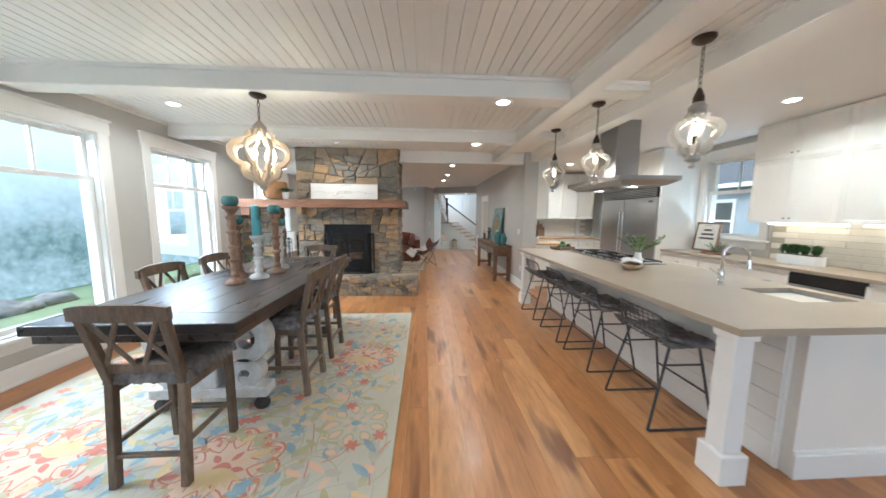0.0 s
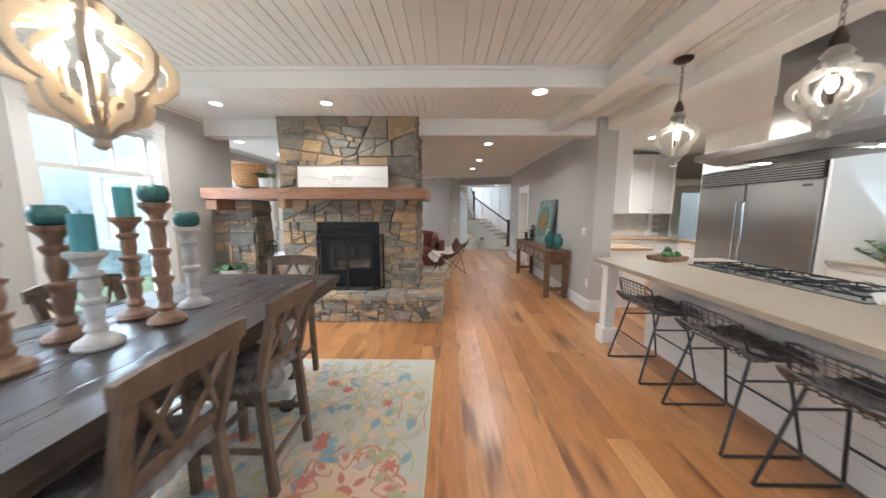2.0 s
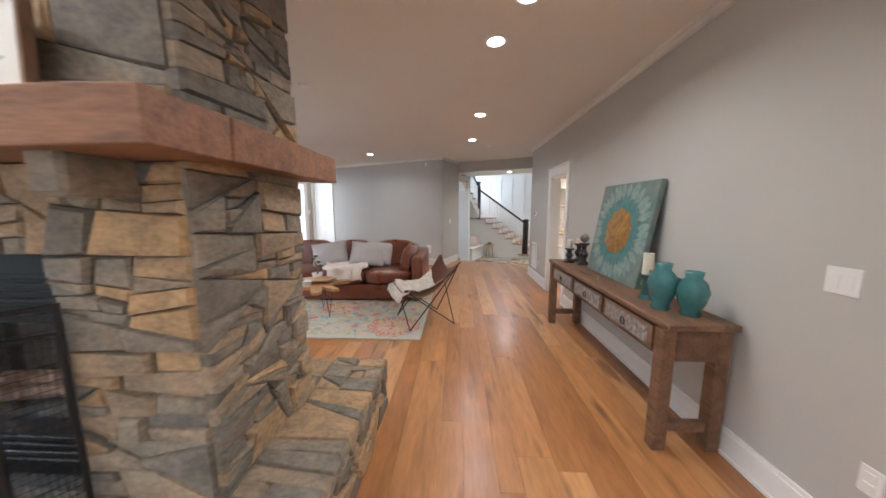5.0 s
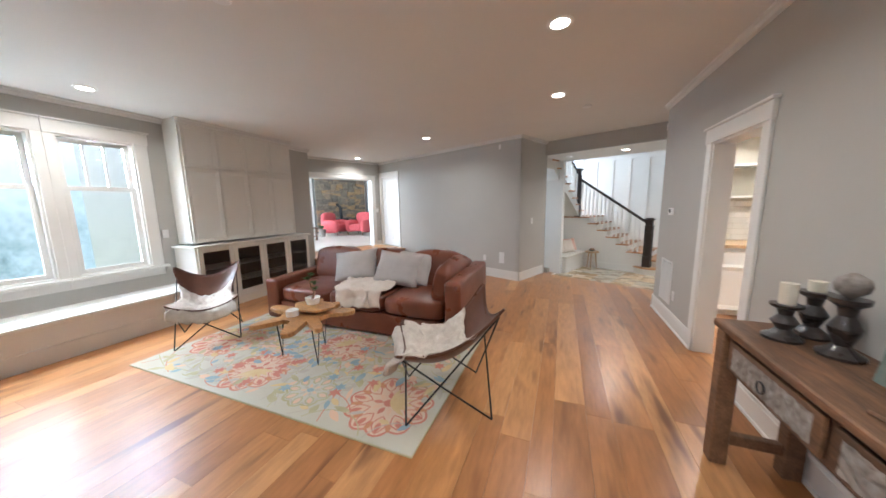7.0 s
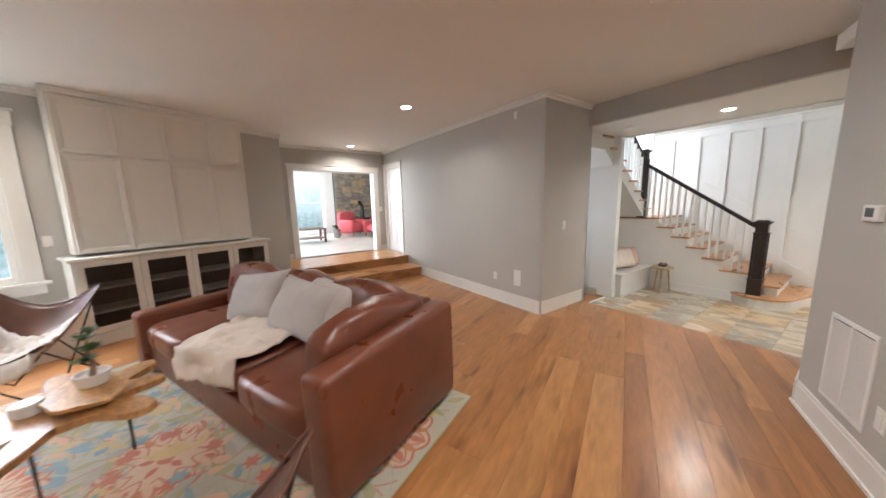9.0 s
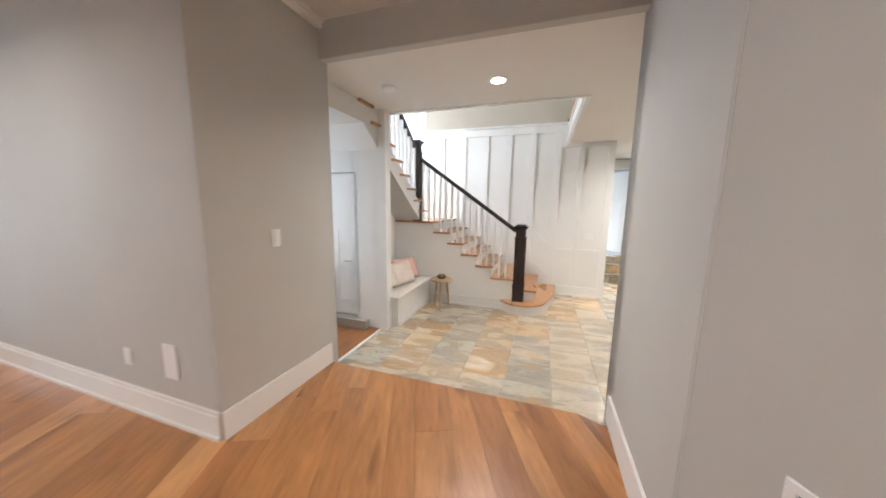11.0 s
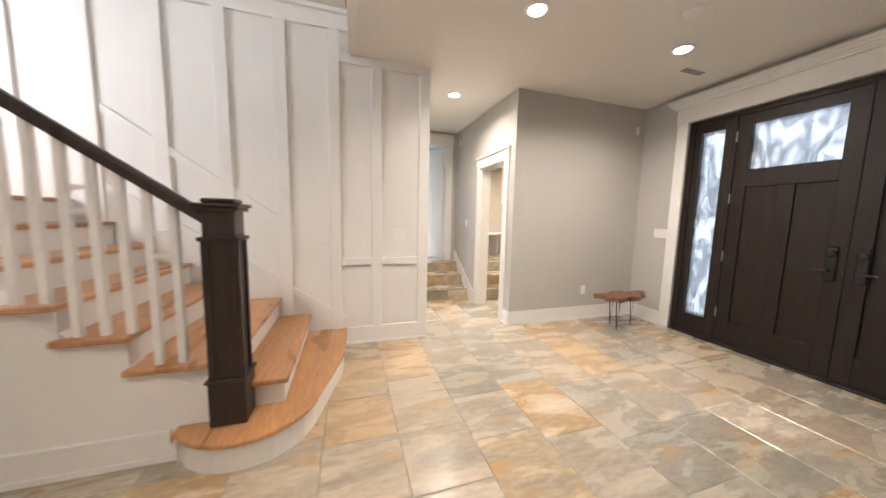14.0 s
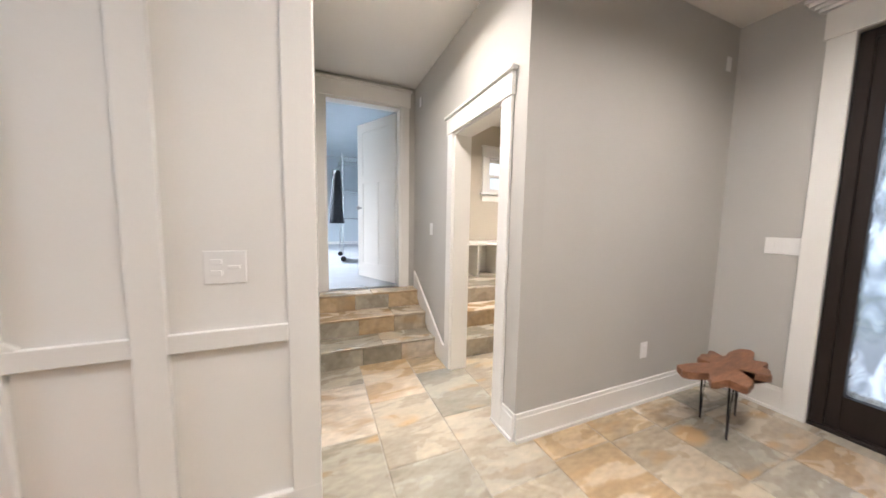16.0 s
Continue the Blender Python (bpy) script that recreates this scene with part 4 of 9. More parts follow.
# thin lamp strips added along the sills and heads of the house's windows
for x, y0, y1, z0, z1, e in ((LX - 0.165, 1.0, 3.8, 0.445, 2.33, 66.0), (LX - 0.165, 4.46, 5.54, 0.445, 2.33, 75.0), (-4.615, 6.9, 9.2, 0.745, 2.28, 130.0)):
    for z, tilt, k in ((z0, -140, 0.2), (z1, -45, 1.6)):
        day_light(pose(x, (y0 + y1) / 2, z, 0, tilt, 0), 0.05, y1 - y0 - 0.05, e * k)
day_light(pose(5.015, 4.79, 1.19, 0, 140, 0), 0.05, 0.85, 9.0)
# lamps added behind the panes of the front doors, standing in for daylight
for x, z, w, h, e in ((0.23, 1.26, 0.22, 2.0, 0.9), (2.29, 1.26, 0.15, 2.0, 0.6), (0.865, 2.05, 0.58, 0.42, 0.45), (1.69, 2.05, 0.58, 0.42, 0.45)):
    day_light(FOY @ pose(0.66, 15.98, TZ, 0, 0, -90) @ pose(x, 0.10, z, -90), w, h, e)
day_light(FOY @ pose(-6.68, 13.3, 1.3, 0, -90), 1.4, 0.6, 6.0)

# ---- stairs ----
def stair():
    st = tagged(new("staircase"), "white staircase with oak treads and dark rail", "staircase", "", "structure")
    st.matrix_world = FOY
    # first step with its rounded front
    rim = [(-3.14, 16.47), (-3.95, 16.47), (-3.95, 15.16)]
    rim += [(-3.66 + 0.36 * math.cos(a), 15.40 + 0.36 * math.sin(a)) for a in (math.radians(200 + 14 * i) for i in range(11))]
    rim += [(-3.23, 15.62), (-3.16, 15.9)]
    b = bmesh.new()
    prism(b, rim, TZ, -0.14)
    part("riser", b, TRIM, st)
    b = bmesh.new()
    c = Vector((-3.6, 15.7))
    prism(b, [((x - c.x) * 1.035 + c.x, min((y - c.y) * 1.035 + c.y, 16.47)) for x, y in rim], -0.139, -0.11, 0.006)
    part("tread", b, TREADWOOD, st)
    noses = [(-3.45, 0.06), (-3.70, 0.235), (-4.12, 0.41), (-4.37, 0.58), (-4.61, 0.75), (-4.85, 0.92), (-5.09, 1.09)]
    xs = [n[0] for n in noses] + [-5.34]
    for i, (r, z) in enumerate(noses):
        back = xs[i + 1]
        f0 = 15.22 if i else 15.30
        last = i == len(noses) - 1
        part("riser", block(back if not last else -6.6, f0 + 0.02, z - 0.17, r - 0.03, 16.47, z - 0.03), TRIM, st)
        part("tread", block((back - 0.04) if not last else -6.6, f0 - 0.03, z - 0.03, r, 16.47, z, 0.006), TREADWOOD, st)
    # closed white side under the first flight
    b = bmesh.new()
    side = [(-3.72, TZ), (-3.72, 0.03), (-4.1, 0.20), (-5.15, 1.03), (-6.0, 1.05), (-6.0, TZ)]
    lo, hi = [b.verts.new((x, 15.235, z)) for x, z in side], [b.verts.new((x, 15.35, z)) for x, z in side]
    b.faces.new(lo), b.faces.new(hi[::-1])
    for i in range(len(side)):
        b.faces.new((lo[i], hi[i], hi[(i + 1) % len(side)], lo[(i + 1) % len(side)]))
    bmesh.ops.recalc_face_normals(b, faces=b.faces[:])
    part("side_panel", b, TRIM, st)
    b = bmesh.new()
    box(b, -5.2, 15.215, TZ, -3.95, 15.234, TZ + 0.16), box(b, -5.2, 15.205, TZ, -3.95, 15.214, TZ + 0.03)
    part("skirting", b, TRIM, st)
    # second flight, over the bench
    up = [(15.42, 1.27), (15.17, 1.44), (14.98, 1.61), (14.73, 1.79), (14.49, 1.96), (14.25, 2.13), (13.99, 2.30), (13.74, 2.47), (13.49, 2.64)]
    for i, (f, z) in enumerate(up):
        nx = up[i + 1][0] if i + 1 < len(up) else f - 0.25
        part("riser", block(-6.6, nx + 0.02, z - 0.17, -5.38, f - 0.03, z - 0.03), TRIM, st)
        part("tread", block(-6.6, nx - 0.03, z - 0.03, -5.32, f, z, 0.006), TREADWOOD, st)
    b = bmesh.new()
    line = [(15.20, 1.10), (15.40, 0.98), (15.40, 1.24), (15.0, 1.52), (14.5, 1.88), (13.4, 2.60), (13.4, 2.37), (13.97, 1.97)]
    lo, hi = [b.verts.new((-6.6, f, z)) for f, z in line], [b.verts.new((-5.37, f, z)) for f, z in line]
    b.faces.new(lo), b.faces.new(hi[::-1])
    for i in range(len(line)):
        b.faces.new((lo[i], hi[i], hi[(i + 1) % len(line)], lo[(i + 1) % len(line)]))
    bmesh.ops.recalc_face_normals(b, faces=b.faces[:])
    part("stringer", b, TRIM, st)
    # newels
    def newel(r, f, z0, z1, w):
        n = part("newel", block(r - w / 2, f - w / 2, z0, r + w / 2, f + w / 2, z0 + 0.24, 0.004), NEWELWOOD, st, "dark square newel post")
        b = bmesh.new()
        h = w / 2 - 0.015
        box(b, r - h, f - h, z0 + 0.24, r + h, f + h, z1 - 0.05)
        box(b, r - w / 2 - 0.01, f - w / 2 - 0.01, z0 + 0.24, r + w / 2 + 0.01, f + w / 2 + 0.01, z0 + 0.26, 0.004)
        for sx, sy in ((1, 0), (-1, 0), (0, 1), (0, -1)):
            for k in (-1, 1):
                cx, cy = r + sx * (h + 0.005) + sy * k * (h - 0.012), f + sy * (h + 0.005) + sx * k * (h - 0.012)
                box(b, cx - 0.012 + abs(sx) * 0.006, cy - 0.012 + abs(sy) * 0.006, z0 + 0.26, cx + 0.012 - abs(sx) * 0.006, cy + 0.012 - abs(sy) * 0.006, z1 - 0.2)
        box(b, r - h - 0.02, f - h - 0.02, z1 - 0.2, r + h + 0.02, f + h + 0.02, z1 - 0.18, 0.004)
        part("shaft", b, NEWELWOOD, n)
        b = bmesh.new()
        box(b, r - w / 2 - 0.005, f - w / 2 - 0.005, z1 - 0.05, r + w / 2 + 0.005, f + w / 2 + 0.005, z1 - 0.03, 0.003)
        box(b, r - w / 2 - 0.02, f - w / 2 - 0.02, z1 - 0.03, r + w / 2 + 0.02, f + w / 2 + 0.02, z1 - 0.012, 0.006)
        box(b, r - w / 2 + 0.012, f - w / 2 + 0.012, z1 - 0.012, r + w / 2 - 0.012, f + w / 2 - 0.012, z1 + 0.012, 0.01)
        part("cap", b, NEWELWOOD, n)
    newel(-3.72, 15.25, -0.11, 1.07, 0.17)
    newel(-5.43, 15.25, 1.09, 2.39, 0.13)
    # handrails and balusters
    def rail(p, q):
        b = bmesh.new()
        d = Vector(q) - Vector(p)
        s = Vector((0, 0, 1)).cross(d).normalized()
        u = d.cross(s).normalized()
        sec = [(-0.03, -0.028), (0.03, -0.028), (0.03, 0.01), (0.018, 0.028), (-0.018, 0.028), (-0.03, 0.01)]
        a, c = [b.verts.new(Vector(p) + s * x + u * y) for x, y in sec], [b.verts.new(Vector(q) + s * x + u * y) for x, y in sec]
        b.faces.new(a[::-1]), b.faces.new(c)
        for i in range(6):
            b.faces.new((a[i], a[(i + 1) % 6], c[(i + 1) % 6], c[i]))
        bmesh.ops.recalc_face_normals(b, faces=b.faces[:])
        part("handrail", b, NEWELWOOD, st, "dark stained handrail")
    rail((-3.79, 15.25, 0.98), (-5.38, 15.25, 2.10))
    rail((-5.43, 15.20, 2.22), (-5.43, 13.2, 3.62))
    def baluster(r, f, z0, z1):
        part("baluster", block(r - 0.016, f - 0.016, z0, r + 0.016, f + 0.016, z1), TRIM, st)
    slope = (2.10 - 0.98) / (5.38 - 3.79)
    r = -3.93
    k = 0
    while r > -5.34:
        z0 = max(z for n, z in [(-3.45, 0.06)] + noses if r < n + 0.001)
        top = 0.95 + slope * (-3.79 - r)
        baluster(r, 15.25, z0, top)
        if k % 3 == 0:
            part("fret", block(r - 0.085, 15.24, top - 0.16, r - 0.016, 15.26, top - 0.135), TRIM, st)
            part("fret", block(r - 0.085, 15.24, top - 0.27, r - 0.016, 15.26, top - 0.245), TRIM, st)
        r -= 0.1
        k += 1
    for i, (f, z) in enumerate(up[:-1]):
        for q in (0.06, 0.18):
            baluster(-5.43, f - q, z, 2.19 + (15.20 - (f - q)) * 0.7)
    return st


stair()
# panelled stair wall: battens, stepped rail and cap
wp = tagged(new("wainscot"), "white board-and-batten panelling following the stairs", "panelling", "", "structure")
wp.matrix_world = FOY
FW = 16.48
for r in (-2.365, -2.835, -3.22, -3.655, -4.095, -4.525, -4.96, -5.40):
    hw = 0.048 if r < -2.5 else 0.053
    part("batten", block(r - hw, FW - 0.022, TZ + 0.16, r + hw, FW - 0.0005, 2.66 if r < -3.1 else FZ - 0.075, 0.002), TRIM, wp)
for a, b2 in ((-3.172, -2.883), (-2.787, -2.418)):
    part("rail", block(a, FW - 0.0215, 0.525, b2, FW - 0.0005, 0.592, 0.002), TRIM, wp)
part("rail", block(-3.172, FW - 0.023, FZ - 0.075, -2.312, FW - 0.0005, FZ - 0.001, 0.002), TRIM, wp)
part("baseboard", block(-3.13, FW - 0.024, TZ, -2.31, FW - 0.0005, TZ + 0.17), TRIM, wp)
part("baseboard", block(-3.13, FW - 0.036, TZ, -2.31, FW - 0.024, TZ + 0.02), TRIM, wp)
part("cap", block(-5.7, FW - 0.022, 2.66, -3.05, FW - 0.0005, 2.79), TRIM, wp)
part("cap", block(-5.7, FW - 0.05, 2.79, -3.05, FW - 0.0005, 2.825), TRIM, wp)
for r0, z0 in ((-3.14, 0.56), (-3.14, -0.03)):
    a, b2 = (r0, z0), (r0 - 1.75, z0 + 1.22)
    sr = bmesh.new()
    vs = [sr.verts.new((x, y, z + d)) for d in (-0.037, 0.037) for y in (FW - 0.019, FW - 0.001) for x, z in (a, b2)]
    for q in ((0, 1, 3, 2), (4, 6, 7, 5), (0, 4, 5, 1), (2, 3, 7, 6), (0, 2, 6, 4), (1, 5, 7, 3)):
        sr.faces.new([vs[i] for i in q])
    bmesh.ops.recalc_face_normals(sr, faces=sr.faces[:])
    part("sloping_rail", sr, TRIM, wp)

# steps down from the passage to the slate floor, and up the corridor
sd = tagged(new("steps"), "slate-faced steps down into the foyer", "steps", "", "structure")
sd.matrix_world = FOY
part("riser", block(-5.08, 12.50, TZ, -2.95, 12.575, -0.022), GROUT, sd)
part("step", block(-5.08, 12.575, TZ, -2.95, 12.86, -0.14, 0.004), SLATE, sd)
cs = tagged(new("steps"), "three slate steps up the corridor", "steps", "", "structure")
cs.matrix_world = FOY
for i, (f, z) in enumerate(((17.78, -0.11), (18.06, 0.06), (18.34, 0.23))):
    for k in range(3):
        part("riser_tile", block(-2.31 + 0.3467 * k + 0.002, f + 0.012, z - 0.17, -2.31 + 0.3467 * (k + 1) - 0.002, f + 0.3, z - 0.022), SLATE, cs)
    off = 0.17 * (i % 2)
    for a, b2 in ((0, 0.52 + off), (0.52 + off, 1.04)):
        part("tread_tile", block(-2.31 + a + 0.002, f, z - 0.02, -2.31 + b2 - 0.002, f + 0.305, z, 0.003), SLATE, cs)
part("landing", block(-2.31, 18.62, 0.0, -1.27, 18.9, 0.228), SLATE, cs)
ms = tagged(new("steps"), "slate steps up inside the mudroom", "steps", "", "structure")
ms.matrix_world = FOY
for f, z in ((17.62, -0.11), (17.92, 0.06), (18.22, 0.23)):
    part("step", block(-1.12, f, z - 0.17, 1.39, 19.29 if z > 0.2 else f + 0.3, z, 0.004), SLATE, ms)
# skirt board along the corridor steps
sk = bmesh.new()
poly = [(16.9 + 0.62, TZ), (17.74, TZ), (18.5, 0.23), (18.5, 0.42), (17.62, -0.11), (17.52, -0.11)]
lo, hi = [sk.verts.new((-1.29, f, z)) for f, z in poly], [sk.verts.new((-1.271, f, z)) for f, z in poly]
sk.faces.new(lo), sk.faces.new(hi[::-1])
for i in range(len(poly)):
    sk.faces.new((lo[i], hi[i], hi[(i + 1) % len(poly)], lo[(i + 1) % len(poly)]))
bmesh.ops.recalc_face_normals(sk, faces=sk.faces[:])
structure("skirting", sk, TRIM, "white skirt board beside the corridor steps", "trim", FOY)

# bench nook under the second flight
bn = thing("bench", "white built-in bench with rounded seat under the stairs", "bench", FOY @ pose(0, 0, TZ), kind="structure")
part("front_panel", block(-5.75, 14.03, 0, -5.19, 15.23, 0.385), TRIM, bn)
part("seat", block(-5.8, 13.97, 0.386, -5.15, 15.23, 0.425, 0.012, 2), CABINET, bn)
part("skirting", block(-5.19, 14.06, 0, -5.176, 15.23, 0.06), TRIM, bn)
structure("nook_wall", block(-5.95, 13.97, TZ, -5.83, 15.24, 1.9), TRIM, "white wall behind the bench", "wall", FOY)
structure("nook_column", block(-5.74, 13.90, TZ, -5.38, 13.98, 2.25), TRIM, "white wall end beside the bench", "wall", FOY)
structure("nook_post", block(-5.38, 13.88, TZ, -5.27, 14.0, FZ), TRIM, "white boxed post beside the bench", "wall", FOY)
structure("alcove_floor", block(-6.62, 12.66, TZ - 0.1, -5.385, 13.95, TZ), OAK, "oak floor of the side alcove", "floor", FOY)
structure("threshold", block(-5.385, 12.66, TZ - 0.1, -5.355, 13.88, TZ + 0.006), TRIM, "pale edge strip beside the slate floor", "trim", FOY)

# ---- fireplace ----
def split(poly, p, d):
    """Cuts a convex polygon by a line, into the two sides."""
    a, b = [], []
    n = Vector((-d.y, d.x))
    k = len(poly)
    for i in range(k):
        q, w = poly[i], poly[(i + 1) % k]
        sq, sw = (q - p).dot(n), (w - p).dot(n)
        (a if sq >= 0 else b).append(q)
        if sq * sw < 0:
            x = q + (w - q) * (sq / (sq - sw))
            a.append(x), b.append(x)
    return a, b


def area(poly):
    return abs(sum(poly[i].x * poly[(i + 1) % len(poly)].y - poly[(i + 1) % len(poly)].x * poly[i].y for i in range(len(poly)))) / 2


def stones(rect, size, rng):
    """Random fieldstone shapes that fill a rectangle (x0, z0, x1, z1)."""
    x0, z0, x1, z1 = rect
    todo, done = [[Vector((x0, z0)), Vector((x1, z0)), Vector((x1, z1)), Vector((x0, z1))]], []
    while todo:
        p = todo.pop()
        xs, zs = [q.x for q in p], [q.y for q in p]
        w, h = max(xs) - min(xs), max(zs) - min(zs)
        if area(p) < size * rng.choice((0.15, 0.35, 0.7, 1.1, 1.9, 3.2)) and max(w, h) < 0.5:
            done.append(p)
            continue
        c = Vector((min(xs) + w * rng.uniform(0.35, 0.65), min(zs) + h * rng.uniform(0.35, 0.65)))
        ang = rng.gauss(0, 0.11) + (math.pi / 2 if w > h * rng.uniform(1.2, 3.2) else 0)
        if rng.random() < 0.2:
            ang += rng.choice((-0.55, -0.3, 0.35, 0.6))
        a, b = split(p, c, Vector((math.cos(ang), math.sin(ang))))
        if len(a) < 3 or len(b) < 3:
            done.append(p)
            continue
        todo += [a, b]
    return done


def lay_stones(parent, m, rect, size, rng, holes=(), proud=(0.015, 0.045)):
    """Lays stones on a face: local x along it, local y inwards, z up."""
    for p in stones(rect, size, rng):
        c = sum(p, Vector((0, 0))) / len(p)
        if any(h[0] < c.x < h[2] and h[1] < c.y < h[3] for h in holes) or area(p) < 0.0012:
            continue
        d = rng.uniform(*proud)
        b = bmesh.new()
        j = 0.0045
        base, mid, top = [], [], []
        for q in p:
            v = q - c
            l = max(v.length, 1e-4)
            a0, a1 = c + v * max(0.3, (l - j) / l), c + v * max(0.25, (l - j - 0.012) / l)
            jx = Vector((rng.uniform(-1, 1), rng.uniform(-1, 1))) * 0.006
            a1 = a1 + jx
            base.append(b.verts.new((a0.x - c.x, 0.02, a0.y - c.y)))
            mid.append(b.verts.new((a0.x - c.x, -d * 0.55, a0.y - c.y)))
            top.append(b.verts.new((a1.x - c.x, -d + rng.uniform(-0.006, 0.006), a1.y - c.y)))
        k = len(p)
        ctr = b.verts.new((0, -d - rng.uniform(0.0, 0.008), 0))
        for i in range(k):
            n2 = (i + 1) % k
            b.faces.new((base[i], base[n2], mid[n2], mid[i])), b.faces.new((mid[i], mid[n2], top[n2], top[i])), b.faces.new((top[i], top[n2], ctr))
        bmesh.ops.recalc_face_normals(b, faces=b.faces[:])
        o = part("stone", b, STONE, parent)
        o.matrix_basis = m @ pose(c.x, 0, c.y)


def fireplace():
    rng = random.Random(11)
    t = thing("fireplace", "floor-to-ceiling fieldstone fireplace with timber mantel", "fireplace", ONE, kind="structure")
    cx0, cx1, fy, by = -2.46, -0.56, 6.16, 6.82
    core = bmesh.new()
    ox0, ox1, oz = -1.97, -1.09, 1.305
    box(core, cx0, fy, 0.0, ox0, by, CZ), box(core, ox1, fy, 0.0, cx1, by, CZ), box(core, ox0, fy, oz, ox1, by, CZ), box(core, ox0, fy + 0.45, 0, ox1, by, oz)
    part("chimney_core", core, MORTAR, t)
    front = pose(0, fy, 0)
    lay_stones(t, front, (cx0, 0.36, ox0, oz), 0.019, rng), lay_stones(t, front, (ox1, 0.36, cx1, oz), 0.019, rng)
    lay_stones(t, front, (cx0, oz, cx1, 1.62), 0.024, rng), lay_stones(t, front, (cx0, 1.62, cx1, CZ), 0.052, rng)
    lay_stones(t, pose(cx1, 0, 0, 0, 0, 90), (fy - 0.02, 0.36, by, CZ), 0.022, rng)
    # hearth wraps the chimney
    hr = bmesh.new()
    box(hr, -3.6, 5.74, 0, -0.21, 7.22, 0.32)
    part("hearth_core", hr, MORTAR, t)
    lay_stones(t, pose(0, 5.74, 0), (-3.6, 0.0, -0.19, 0.335), 0.013, rng)
    lay_stones(t, pose(-0.21, 0, 0, 0, 0, 90), (5.72, 0.0, 7.24, 0.335), 0.013, rng)
    lay_stones(t, pose(0, 0, 0.325, -90), (-3.6, 5.70, -0.17, 6.16), 0.075, rng, proud=(0.03, 0.04))
    lay_stones(t, pose(0, 0, 0.325, -90), (-0.56, 6.16, -0.17, 7.24), 0.06, rng, proud=(0.03, 0.04))
    lay_stones(t, pose(0, 0, 0.325, -90), (-3.6, 6.16, -2.46, 6.75), 0.07, rng, proud=(0.03, 0.04))
    lay_stones(t, pose(0, 0, 0.325, -90), (-2.46, 6.82, -0.56, 7.24), 0.07, rng, proud=(0.03, 0.04))
    # stone pier at the left end
    pc = bmesh.new()
    box(pc, -3.6, 6.33, 0.32, -3.0, 6.76, 1.62)
    part("pier_core", pc, MORTAR, t)
    lay_stones(t, pose(0, 6.33, 0), (-3.6, 0.36, -2.98, 1.6), 0.026, rng)
    lay_stones(t, pose(-3.0, 0, 0, 0, 0, 90), (6.33, 0.36, 6.76, 1.6), 0.026, rng)
    # timber mantel with stone corbels
    def timber(x0, y0, x1, y1, z0, z1):
        b = block(x0, y0, z0, x1, y1, z1)
        bmesh.ops.subdivide_edges(b, edges=[e for e in b.edges if e.calc_length() > 0.5], cuts=14)
        bmesh.ops.bevel(b, geom=b.edges[:], offset=0.004, segments=1, affect="EDGES")
        for v in b.verts:
            v.co += Vector([0.006 * noise.noise(v.co * 7 + Vector((k * 9, 0, 0))) for k in range(3)])
        return b
    part("mantel", timber(-3.40, 5.89, -0.41, 6.18, 1.62, 1.765), MANTELWOOD, t, "thick reddish timber mantel beam")
    part("mantel_return", timber(-0.555, 6.185, -0.405, 7.03, 1.62, 1.763), MANTELWOOD, t)
    part("mantel_back", timber(-2.46, 6.825, -0.56, 7.0, 1.62, 1.763), MANTELWOOD, t)
    part("mantel_back", timber(-3.40, 6.5, -2.47, 6.74, 1.62, 1.763), MANTELWOOD, t)
    part("corbel", block(-3.38, 5.93, 1.47, -3.22, 6.3, 1.619, 0.01), MANTELWOOD, t)
    for x in (-2.36, -0.78):
        part("corbel", block(x - 0.05, 5.95, 1.50, x + 0.06, 6.16, 1.64, 0.015), STONE, t, "stone corbel under the mantel")
    # black insert
    fb = bmesh.new()
    y = fy + 0.06
    box(fb, ox0, y, 1.06, ox1, y + 0.05, oz), box(fb, ox0, y, 0.36, ox0 + 0.1, y + 0.05, 1.06), box(fb, ox1 - 0.1, y, 0.36, ox1, y + 0.05, 1.06), box(fb, ox0 + 0.1, y, 0.36, ox1 - 0.1, y + 0.05, 0.58)
    ins = part("insert", fb, BLACK, t, "black metal fireplace insert")
    for z in (1.10, 1.135, 1.17, 1.205, 0.42, 0.455, 0.49, 0.525):
        part("louvre", block(ox0 + 0.08, y - 0.014, z, ox1 - 0.08, y, z + 0.02, 0.003), BLACK, ins)
    part("firebox", blocks([(ox0 + 0.1, y + 0.30, 0.58, ox1 - 0.1, y + 0.34, 1.06), (ox0 + 0.1, y + 0.05, 0.56, ox1 - 0.1, y + 0.34, 0.579)]), MORTAR, ins)
    for k in range(3):
        part("log", rod([(ox0 + 0.2, y + 0.12 + 0.05 * k, 0.63 + 0.05 * (k % 2)), (ox1 - 0.2, y + 0.2 - 0.03 * k, 0.64 + 0.06 * (k % 2))], 0.035, 8), TURNED, ins)
    part("door_frame", blocks([(ox0 + 0.1, y - 0.01, 0.58, ox0 + 0.13, y + 0.02, 1.06), (ox1 - 0.13, y - 0.01, 0.58, ox1 - 0.1, y + 0.02, 1.06), (ox0 + 0.13, y - 0.01, 1.03, ox1 - 0.13, y + 0.02, 1.06), (ox0 + 0.13, y - 0.01, 0.58, ox1 - 0.13, y + 0.02, 0.61)]), BLACK, ins)
    gp = part("pane", block(ox0 + 0.13, y + 0.003, 0.61, ox1 - 0.13, y + 0.007, 1.03), PANE, ins)
    gp.visible_shadow = False
    return t


fireplace()

# ---- rugs ----
RUGBASE = material("pale_wool_pile", (0.465, 0.45, 0.375), (0.435, 0.395, 0.31), 0.95, scale=2.0, bump=0.5, fine=160)
